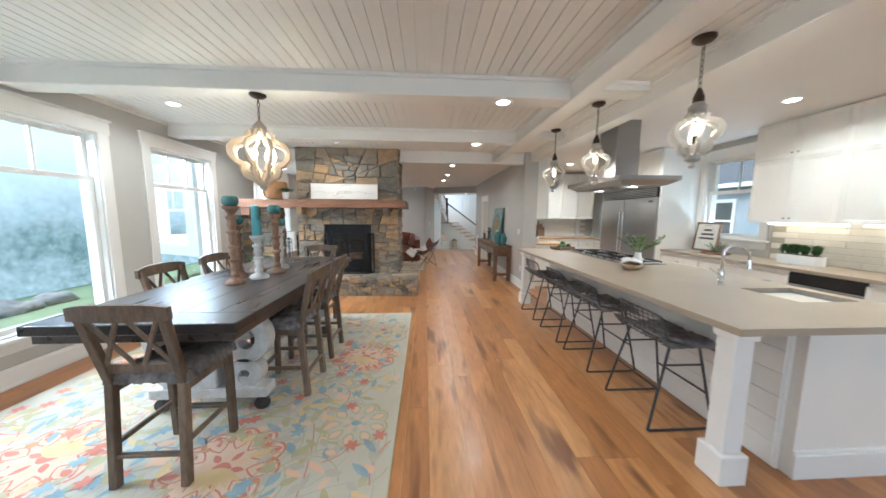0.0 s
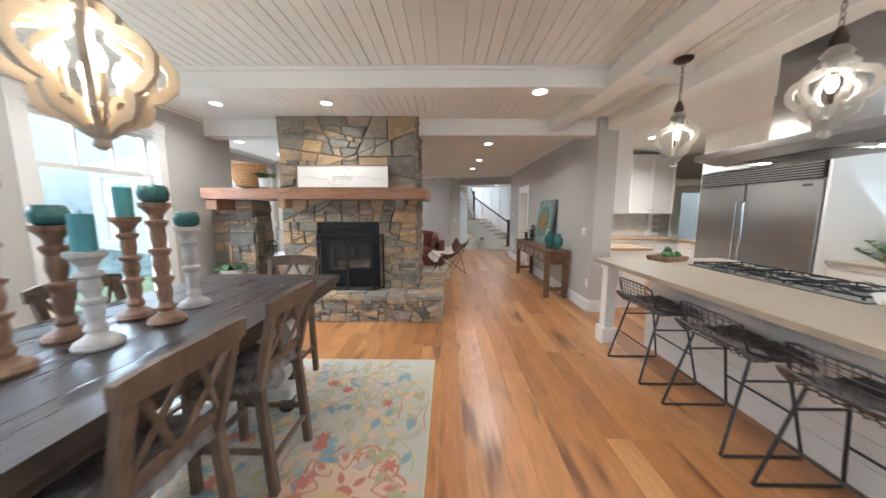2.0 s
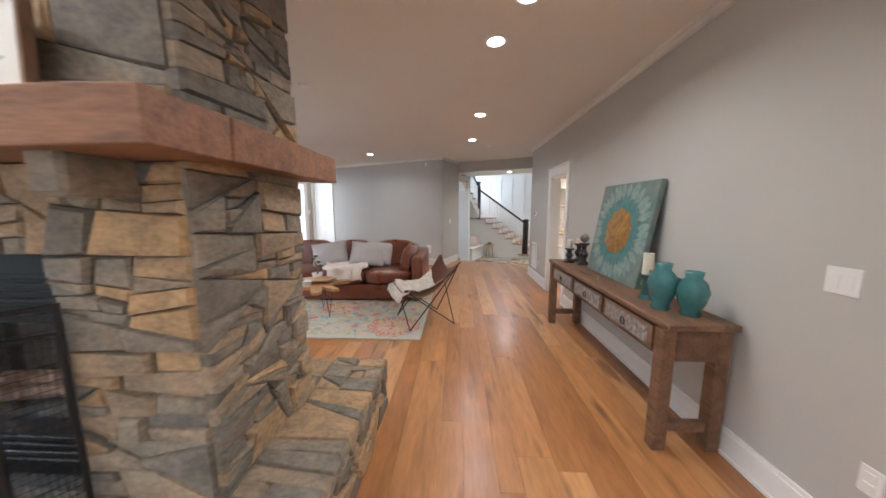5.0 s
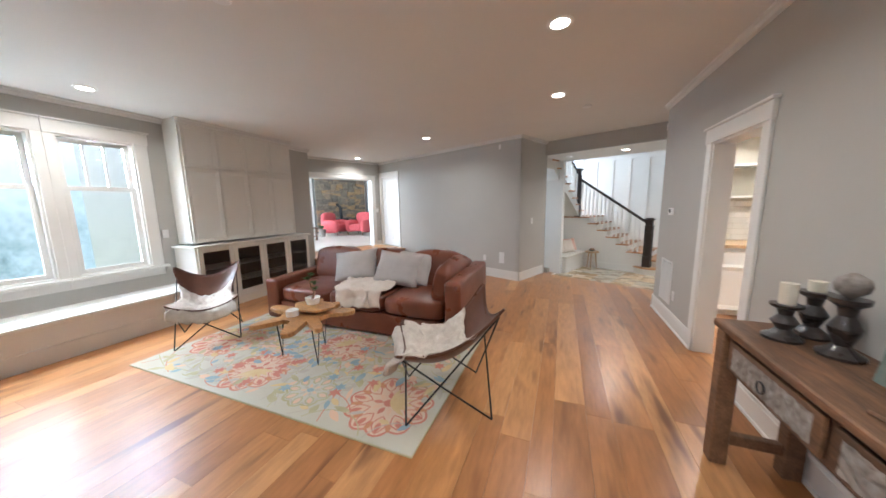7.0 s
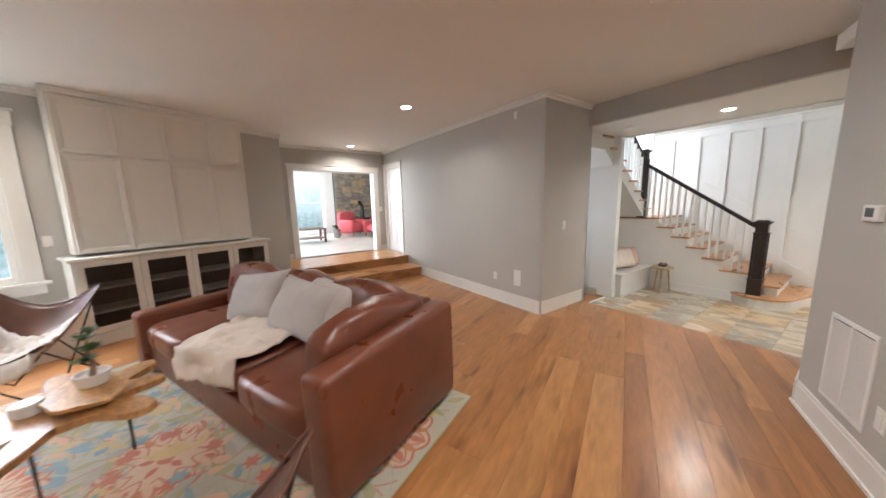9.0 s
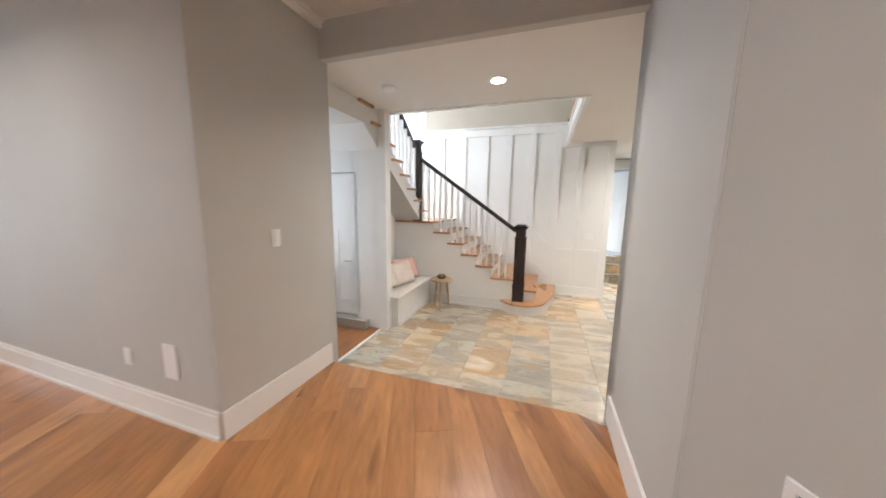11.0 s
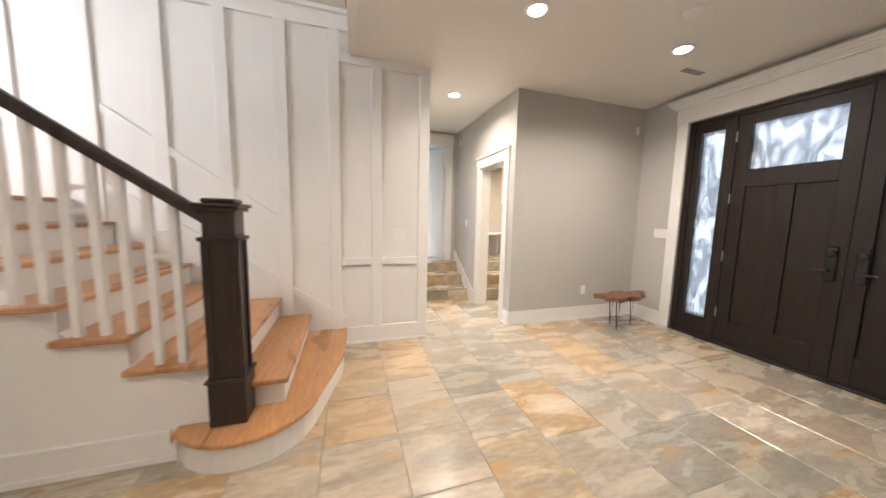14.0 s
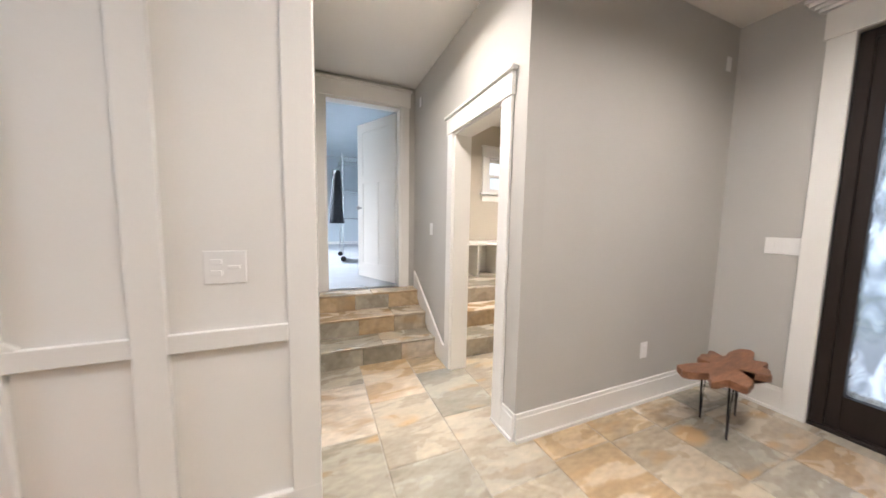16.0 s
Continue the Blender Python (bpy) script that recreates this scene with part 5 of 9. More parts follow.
RUGRED = material("coral_wool", (0.50, 0.205, 0.145), (0.44, 0.165, 0.12), 0.95, scale=9, bump=0.5, fine=160)
RUGPINK = material("peach_wool", (0.62, 0.38, 0.25), (0.56, 0.42, 0.31), 0.95, scale=9, bump=0.5, fine=160)
RUGOLIVE = material("olive_wool", (0.34, 0.31, 0.17), (0.42, 0.385, 0.24), 0.95, scale=9, bump=0.5, fine=160)
RUGBLUE = material("blue_wool", (0.20, 0.285, 0.33), (0.29, 0.37, 0.395), 0.95, scale=9, bump=0.5, fine=160)
RUGCREAM = material("cream_wool", (0.56, 0.45, 0.33), (0.58, 0.40, 0.29), 0.95, scale=5, bump=0.5, fine=160)
RUGORANGE = material("burnt_orange_wool", (0.50, 0.25, 0.13), (0.45, 0.205, 0.105), 0.95, scale=9, bump=0.5, fine=160)
RUGGOLD = material("straw_wool", (0.58, 0.45, 0.24), (0.52, 0.37, 0.18), 0.95, scale=9, bump=0.5, fine=160)
RUGGREY = material("taupe_wool", (0.38, 0.345, 0.285), (0.43, 0.39, 0.33), 0.95, scale=9, bump=0.5, fine=160)


def ribbon(bm, pts, w, z, closed=False):
    pts = [Vector((p[0], p[1])) for p in pts]
    k, row = len(pts), []
    for i, p in enumerate(pts):
        a, b = pts[(i - 1) % k] if closed or i else p, pts[(i + 1) % k] if closed or i < k - 1 else p
        d = (b - a).normalized()
        n = Vector((-d.y, d.x)) * w / 2
        row.append((bm.verts.new((*(p + n), z)), bm.verts.new((*(p - n), z))))
    for i in range(k if closed else k - 1):
        a, b = row[i], row[(i + 1) % k]
        bm.faces.new((a[1], b[1], b[0], a[0]))


def leaf_shape(bm, x, y, ang, length, width, z):
    pts = []
    for i in range(9):
        t = i / 8
        pts.append((t * length, width * math.sin(math.pi * t) ** 0.8 * (1 - 0.3 * t)))
    loop = pts + [(a, -b) for a, b in pts[-2:0:-1]]
    c, s = math.cos(ang), math.sin(ang)
    bm.faces.new([bm.verts.new((x + a * c - b * s, y + a * s + b * c, z)) for a, b in loop][::-1])


def rug(name, label, m, w, l, seed, spots):
    """A hand-tufted floral rug: pale pile with raised medallions, leaves and stems."""
    rng = random.Random(seed)
    t = thing(name, label, "rug", m)
    part("field", block(-w / 2, -l / 2, 0, w / 2, l / 2, 0.012, 0.004), RUGBASE, t)
    part("binding", blocks([(-w / 2 - 0.004, -l / 2 - 0.004, 0, w / 2 + 0.004, -l / 2, 0.008), (-w / 2 - 0.004, l / 2, 0, w / 2 + 0.004, l / 2 + 0.004, 0.008),
                            (-w / 2 - 0.004, -l / 2, 0, -w / 2, l / 2, 0.008), (w / 2, -l / 2, 0, w / 2 + 0.004, l / 2, 0.008)]), RUGOLIVE, t)
    red, pink, olive, blue, grey, cream, peach2, gold = (bmesh.new() for _ in range(8))
    z = 0.0128
    inside = lambda x, y: abs(x) < w / 2 - 0.015 and abs(y) < l / 2 - 0.015
    for cx, cy, kind in spots:
        R = rng.uniform(0.31, 0.37) if kind == 0 else rng.uniform(0.20, 0.24)
        if abs(cx) > w / 2 - R - 0.02:
            cx = math.copysign(w / 2 - R - 0.02, cx)
        if abs(cy) > l / 2 - R - 0.02:
            cy = math.copysign(l / 2 - R - 0.02, cy)
        ph = rng.uniform(0, 6)
        outer, inner = (red, pink) if kind == 0 else (olive, pink)
        k = 11 if kind == 0 else 9
        loop = []
        for i in range(k * 8):
            a = 2 * math.pi * i / (k * 8)
            loop.append((cx + R * (0.86 + 0.14 * abs(math.sin(k * a / 2))) * math.cos(a + ph), cy + R * (0.86 + 0.14 * abs(math.sin(k * a / 2))) * math.sin(a + ph)))
        if kind == 0:
            cream.faces.new([cream.verts.new((x, y, z - 0.0004)) for x, y in loop])
        ribbon(outer, loop, 0.017, z, True)
        ribbon(pink if kind == 0 else grey, [(cx + (x - cx) * 0.88, cy + (y - cy) * 0.88) for x, y in loop], 0.010, z, True)
        if kind == 0:
            for i in range(k * 2):
                a = ph + math.pi * i / k
                leaf_shape(red if i % 2 else peach2, cx + 0.62 * R * math.cos(a), cy + 0.62 * R * math.sin(a), a, R * 0.30, R * 0.075, z + 0.00012 + i * 0.00001)
            for i in range(7):
                a = ph + 0.35 * i
                leaf_shape(gold, cx, cy, a, R * 0.55, R * 0.07, z + 0.0016 + i * 0.00003)
        for i in range(k):
            a = ph + 2 * math.pi * (i + 0.5) / k
            leaf_shape(inner, cx + 0.52 * R * math.cos(a), cy + 0.52 * R * math.sin(a), a, R * 0.40, R * 0.11, z)
            ca, sa2 = math.cos(a), math.sin(a)
            petal = [(cx + R * ((0.44 + 0.5 * q) * ca - 0.15 * math.sin(math.pi * q) * s * sa2), cy + R * ((0.44 + 0.5 * q) * sa2 + 0.15 * math.sin(math.pi * q) * s * ca)) for s in (1,) for q in (0, 0.2, 0.4, 0.6, 0.8, 1)]
            petal2 = [(cx + R * ((0.44 + 0.5 * q) * ca + 0.15 * math.sin(math.pi * q) * sa2), cy + R * ((0.44 + 0.5 * q) * sa2 - 0.15 * math.sin(math.pi * q) * ca)) for q in (0, 0.2, 0.4, 0.6, 0.8, 1)]
            ribbon(outer, petal, 0.010, z + 0.0002 + i * 0.00002), ribbon(outer, petal2, 0.010, z + 0.00021 + i * 0.00002)
        for i in range(10):
            a = ph + 2 * math.pi * i / 10
            leaf_shape(pink if i % 2 else (red if kind == 0 else grey), cx + 0.16 * R * math.cos(a), cy + 0.16 * R * math.sin(a), a, R * 0.26, R * 0.07, z + 0.0005 + i * 0.00003)
        leaf_shape(red if kind == 0 else blue, cx - 0.17 * R, cy, 0, 0.34 * R, 0.15 * R, z + 0.0010)
    for n in range(int(w * l * 46)):
        x, y, a = rng.uniform(-w / 2, w / 2), rng.uniform(-l / 2, l / 2), rng.uniform(0, 6.28)
        pts, cur = [], rng.uniform(-2.6, 2.6)
        for i in range(14):
            if not inside(x, y) or any((x - s[0]) ** 2 + (y - s[1]) ** 2 < 0.20 ** 2 for s in spots):
                break
            pts.append((x, y))
            x, y, a = x + 0.05 * math.cos(a), y + 0.05 * math.sin(a), a + cur * 0.1
        if len(pts) > 4:
            ribbon((olive, grey, grey, red, olive)[n % 5], pts, 0.008, z + 0.0002 + n * 0.000003)
            for i in range(1, len(pts) - 1, 3):
                aa = math.atan2(pts[i + 1][1] - pts[i][1], pts[i + 1][0] - pts[i][0]) + (0.8 if i % 2 else -0.8)
                if inside(pts[i][0] + 0.13 * math.cos(aa), pts[i][1] + 0.13 * math.sin(aa)):
                    leaf_shape((olive, blue, grey, olive, gold, grey, pink)[(n + i) % 7], *pts[i], aa, rng.uniform(0.07, 0.17), rng.uniform(0.02, 0.038), z + 0.0013 + n * 0.000003 + i * 0.00002)
            ex, ey = pts[-1]
            if inside(ex + 0.08, ey + 0.08) and inside(ex - 0.08, ey - 0.08) and n % 2 == 0:
                for i in range(6):
                    leaf_shape(blue if n % 4 else red, ex, ey, i * 1.047, 0.055, 0.016, z + 0.0026 + n * 0.000003 + i * 0.00006)
    for nm, b, mt in (("red_pattern", red, RUGRED), ("peach_pattern", pink, RUGPINK), ("olive_pattern", olive, RUGOLIVE), ("blue_pattern", blue, RUGBLUE), ("taupe_pattern", grey, RUGGREY), ("cream_pattern", cream, RUGCREAM), ("orange_pattern", peach2, RUGORANGE), ("gold_pattern", gold, RUGGOLD)):
        tagged(part(nm, b, mt, t), kind="stuff")
    return t


rug("rug", "pale floral tufted rug with coral medallions under the table", pose(-1.73, 2.72, 0.0), 2.98, 3.96, 3,
    [(1.07, 0.57, 0), (0.50, -0.80, 0), (-0.60, -0.67, 0), (0.05, 1.60, 0), (1.08, -1.60, 0), (-1.0, 0.55, 0), (-1.05, 1.55, 1), (-0.95, -1.55, 0), (0.1, -1.65, 1), (0.15, 0.5, 1), (1.1, 1.55, 1), (1.2, -0.45, 1)])
rug("rug", "pale floral tufted rug with coral medallions before the sofa", pose(-1.58, 9.55, 0.0), 3.02, 2.42, 8,
    [(1.14, -0.84, 0), (-0.25, -0.84, 0), (0.23, -0.18, 0), (-1.14, -0.50, 0), (1.14, 0.62, 0), (-0.50, 0.62, 0), (0.55, 0.55, 1), (-1.20, 0.45, 1), (0.45, -0.92, 1), (1.2, -0.05, 1)])

# ---- dining table ----
def spiral(cx, cz, r0, r1, turns, start, n=40):
    return [(cx + (r0 + (r1 - r0) * i / n) * math.cos(start + turns * 6.283 * i / n), cz + (r0 + (r1 - r0) * i / n) * math.sin(start + turns * 6.283 * i / n)) for i in range(n + 1)]


def slab_path(bm, pts, w, y0, y1):
    """A band of width w along points in the xz plane, from y0 to y1."""
    pts = [Vector(p) for p in pts]
    row = []
    for i, p in enumerate(pts):
        d = (pts[min(i + 1, len(pts) - 1)] - pts[max(i - 1, 0)]).normalized()
        n = Vector((-d.y, d.x)) * w * (0.55 + 0.45 * min(1, i / 12)) / 2
        a, b = p + n, p - n
        row.append([bm.verts.new(c) for c in ((a.x, y0, a.y), (b.x, y0, b.y), (b.x, y1, b.y), (a.x, y1, a.y))])
    for a, b in zip(row, row[1:]):
        for j in range(4):
            bm.faces.new((a[j], a[(j + 1) % 4], b[(j + 1) % 4], b[j]))
    bm.faces.new(row[0]), bm.faces.new(row[-1][::-1])
    bmesh.ops.recalc_face_normals(bm, faces=bm.faces[:])


def dining_table():
    t = thing("dining_table", "long dark-stained plank dining table on white scrolled pedestals", "table", pose(-1.64, 3.21, 0.0125))
    w, l, z = 1.12, 2.62, 0.888
    top = part("tabletop", blocks([(-w / 2 + 0.03, -l / 2 + 0.03, z - 0.115, w / 2 - 0.03, l / 2 - 0.03, z - 0.062)], 0.004), DARKWOOD, t)
    for i in range(5):
        x = -w / 2 + i * w / 5
        part("board", block(x + 0.0005, -l / 2 + 0.2, z - 0.06, x + w / 5 - 0.0005, l / 2 - 0.2, z, 0.002), DARKWOOD, top)
    for s in (-1, 1):
        part("breadboard_end", block(-w / 2, s * (l / 2 - 0.198), z - 0.061, w / 2, s * l / 2, z, 0.005), DARKWOOD, top)
    for s in (-1, 1):
        p = part("pedestal", blocks([(-0.07, s * 0.72 - 0.07, 0.2, 0.07, s * 0.72 + 0.07, z - 0.11), (-0.4, s * 0.72 - 0.06, z - 0.17, 0.4, s * 0.72 + 0.06, z - 0.112), (-0.42, s * 0.72 - 0.07, 0.12, 0.42, s * 0.72 + 0.07, 0.2)], 0.008), WHITEWASH, t, "distressed white carved pedestal")
        for k in (-1, 1):
            b = bmesh.new()
            slab_path(b, [(k * x, zz) for x, zz in spiral(0.26, 0.55, 0.035, 0.185, 1.35, 0.5)], 0.10, s * 0.72 - 0.05, s * 0.72 + 0.05)
            part("scroll", b, WHITEWASH, p)
            b = bmesh.new()
            slab_path(b, [(k * x, zz) for x, zz in spiral(0.27, 0.29, 0.03, 0.13, 1.3, 3.4)], 0.085, s * 0.72 - 0.05, s * 0.72 + 0.05)
            part("scroll", b, WHITEWASH, p)
            c = part("castor", turned([(0.012, 0.1), (0.03, 0.1), (0.03, 0.12), (0.012, 0.12)], 12, (k * 0.36, s * 0.72, 0)), GUNMETAL, t, "iron castor")
            wheel = turned([(0.02, -0.016), (0.05, -0.016), (0.055, -0.010), (0.055, 0.010), (0.05, 0.016), (0.02, 0.016)], 20)
            wo = part("wheel", wheel, GUNMETAL, c)
            wo.matrix_basis = pose(k * 0.36, s * 0.72 - 0.02, 0.056, 90, 0, 20)
            part("fork", blocks([(k * 0.36 - 0.012, s * 0.72 - 0.045, 0.05, k * 0.36 + 0.012, s * 0.72 - 0.039, 0.1)]), GUNMETAL, c)
            part("fork", blocks([(k * 0.36 - 0.012, s * 0.72 + 0.0, 0.05, k * 0.36 + 0.012, s * 0.72 + 0.006, 0.1)]), GUNMETAL, c)
    part("stretcher", block(-0.05, -0.74, 0.13, 0.05, 0.74, 0.2, 0.01), WHITEWASH, t)
    return t


dining_table()


def dining_chair(m):
    t = thing("dining_chair", "dark weathered wooden counter chair with crossed back and shaggy seat pad", "chair", m, "chairs round the dining table")
    w, d, sz, h = 0.41, 0.42, 0.60, 1.04

    def bar(name, a, b, sx, sy, parent=t):
        a, b = Vector(a), Vector(b)
        dr = (b - a).normalized()
        s = dr.cross(Vector((0, 1, 0)) if abs(dr.y) < 0.8 else Vector((0, 0, 1))).normalized()
        u = s.cross(dr).normalized()
        bm = bmesh.new()
        q = [[bm.verts.new(p + s * i * sx / 2 + u * j * sy / 2) for i, j in ((-1, -1), (1, -1), (1, 1), (-1, 1))] for p in (a, b)]
        bm.faces.new(q[0][::-1]), bm.faces.new(q[1])
        for i in range(4):
            bm.faces.new((q[0][i], q[0][(i + 1) % 4], q[1][(i + 1) % 4], q[1][i]))
        bmesh.ops.recalc_face_normals(bm, faces=bm.faces[:])
        bmesh.ops.bevel(bm, geom=bm.edges[:], offset=0.004, segments=1, affect="EDGES")
        return part(name, bm, CHAIRWOOD, parent)

    for s in (-1, 1):
        x = s * (w / 2 - 0.02)
        bar("leg", (x * 0.98, d / 2 - 0.02, 0), (x, d / 2 - 0.03, sz - 0.03), 0.042, 0.042)
        bar("back_leg", (x, -d / 2 + 0.02 - 0.03, 0), (x, -d / 2 + 0.03, sz - 0.02), 0.042, 0.045)
        bar("back_post", (x, -d / 2 + 0.03, sz - 0.021), (x * 1.06, -d / 2 - 0.075, h - 0.03), 0.042, 0.038)
        bar("side_stretcher", (x, -d / 2, 0.24), (x, d / 2 - 0.03, 0.24), 0.022, 0.03)
        bar("side_rail", (x, -d / 2 + 0.04, sz - 0.05), (x, d / 2 - 0.04, sz - 0.05), 0.03, 0.055)
    bar("front_stretcher", (-w / 2 + 0.04, d / 2 - 0.025, 0.2), (w / 2 - 0.04, d / 2 - 0.025, 0.2), 0.022, 0.04)
    bar("back_stretcher", (-w / 2 + 0.04, -d / 2, 0.18), (w / 2 - 0.04, -d / 2, 0.18), 0.022, 0.03)
    part("seat", block(-w / 2, -d / 2 + 0.03, sz - 0.03, w / 2, d / 2, sz, 0.008), CHAIRWOOD, t)
    # curved top rail
    b = bmesh.new()
    secs = []
    for i in range(9):
        u = i / 8 * 2 - 1
        y = -d / 2 - 0.075 - 0.03 * (1 - u * u)
        zt = h + 0.012 - 0.022 * abs(u) ** 3
        secs.append([b.verts.new(c) for c in ((u * (w / 2 + 0.03), y - 0.014, h - 0.075), (u * (w / 2 + 0.03), y + 0.014, h - 0.075), (u * (w / 2 + 0.03), y + 0.010, zt), (u * (w / 2 + 0.03), y - 0.018, zt))])
    for p, q in zip(secs, secs[1:]):
        for j in range(4):
            b.faces.new((p[j], p[(j + 1) % 4], q[(j + 1) % 4], q[j]))
    b.faces.new(secs[0]), b.faces.new(secs[-1][::-1])
    bmesh.ops.recalc_face_normals(b, faces=b.faces[:])
    part("top_rail", b, CHAIRWOOD, t)
    bar("lower_rail", (-w / 2 + 0.03, -d / 2 + 0.015, sz + 0.07), (w / 2 - 0.03, -d / 2 + 0.015, sz + 0.07), 0.05, 0.02)
    for s in (-1, 1):
        for c in (-0.095, 0.095):
            bar("cross_slat", (c - s * 0.075, -d / 2 + 0.002, sz + 0.09), (c + s * 0.075, -d / 2 - 0.075, h - 0.07), 0.026, 0.013)
    def pad(u, v):
        x, y = (u - 0.5) * (w + 0.03), (v - 0.5) * (d + 0.01) + 0.02
        e = min(u, 1 - u, v, 1 - v)
        return Vector((x, y, sz + 0.008 + 0.04 * min(1, e * 9) ** 0.6 + 0.018 * noise.noise(Vector((x * 22, y * 60, 3))) + 0.010 * noise.noise(Vector((x * 60, y * 90, 8))) - (0.03 if e < 0.02 else 0)))
    part("seat_pad", grid(pad, 40, 40), GREYFUR, t, "shaggy charcoal seat pad", smooth=True)
    return t


first = dining_chair(pose(-1.53, 2.04, 0.0135))
for x, y, a in ((-1.22, 2.81, 90), (-1.225, 3.46, 90), (-2.03, 2.95, -90), (-2.03, 3.62, -90), (-1.51, 4.27, 180)):
    copy_thing(first, pose(x, y, 0.0135, 0, 0, a))


# ---- candlesticks on the table ----
def candlestick(x, y, z, h, mat, top, label):
    t = thing("candlestick", label, "candlestick", pose(x, y, z), "candlesticks on the dining table")
    prof = [(0.075, 0), (0.08, 0.012), (0.07, 0.03), (0.045, 0.045), (0.03, 0.06), (0.038, 0.08), (0.028, 0.10)]
    n = max(2, round((h - 0.2) / 0.13))
    for i in range(n):
        z0 = 0.10 + (h - 0.18) * i / n
        z1 = 0.10 + (h - 0.18) * (i + 1) / n
        prof += [(0.026, z0 + 0.01), (0.036 if i % 2 else 0.032, z0 + (z1 - z0) * 0.35), (0.03, z0 + (z1 - z0) * 0.7), (0.044, z1 - 0.02), (0.044, z1 - 0.008), (0.026, z1)]
    prof += [(0.03, h - 0.06), (0.05, h - 0.03), (0.062, h - 0.02), (0.062, h), (0.02, h)]
    part("stem", turned(prof, 20), mat, t, smooth=False)
    if top == "globe":
        part("holder", turned([(0.04, h + 0.001), (0.056, h + 0.015), (0.062, h + 0.045), (0.055, h + 0.075), (0.046, h + 0.085), (0.042, h + 0.083), (0.05, h + 0.05), (0.03, h + 0.02)], 20), TEAL, t, "teal glazed candle bowl", smooth=True)
    else:
        part("candle", turned([(0.036, h + 0.001), (0.037, h + 0.006), (0.037, h + 0.145), (0.033, h + 0.15), (0.004, h + 0.148), (0.003, h + 0.165)], 18), TEALWAX, t, "teal pillar candle", smooth=False)
    return t


TB = 0.9015
candlestick(-1.66, 2.87, TB, 0.66, TURNED, "globe", "tall turned wooden candlestick with a teal bowl")
candlestick(-1.80, 3.16, TB, 0.50, TURNED, "globe", "short turned wooden candlestick with a teal bowl")
candlestick(-1.58, 3.09, TB, 0.40, WHITEWASH, "candle", "white turned candlestick with a teal candle")
candlestick(-1.77, 3.43, TB, 0.53, TURNED, "candle", "turned wooden candlestick with a teal candle")
candlestick(-1.55, 3.37, TB, 0.60, TURNED, "globe", "turned wooden candlestick with a teal bowl")
candlestick(-1.63, 3.63, TB, 0.47, WHITEWASH, "globe", "white turned candlestick with a teal bowl")


# ---- chandelier and pendants ----
def chain(parent, x, y, z0, z1):
    k = max(2, int((z1 - z0) / 0.034))
    for i in range(k):
        c = z0 + (z1 - z0) * (i + 0.5) / k
        pts = [(x + (0.010 * math.cos(a) if i % 2 else 0), y + (0 if i % 2 else 0.010 * math.cos(a)), c + 0.022 * math.sin(a)) for a in (6.283 * j / 10 for j in range(10))]
        part("link", rod(pts, 0.003, 5, True), BRONZE, parent)


def flat_arm(bm, pts, w, t, ang):
    """A flat sawn scroll along (radius, height) points, standing in the plane at an angle."""
    c, s = math.cos(ang), math.sin(ang)
    row = []
    pts = [Vector(p) for p in pts]
    for i, p in enumerate(pts):
        d = (pts[min(i + 1, len(pts) - 1)] - pts[max(i - 1, 0)]).normalized()
        n = Vector((-d.y, d.x)) * w / 2
        q = []
        for e, f in ((1, -1), (-1, -1), (-1, 1), (1, 1)):
            v = p + n * e
            q.append(bm.verts.new((v.x * c - f * t / 2 * s, v.x * s + f * t / 2 * c, v.y)))
        row.append(q)
    for a, b in zip(row, row[1:]):
        for j in range(4):
            bm.faces.new((a[j], a[(j + 1) % 4], b[(j + 1) % 4], b[j]))
    bm.faces.new(row[0]), bm.faces.new(row[-1][::-1])
    bmesh.ops.recalc_face_normals(bm, faces=bm.faces[:])


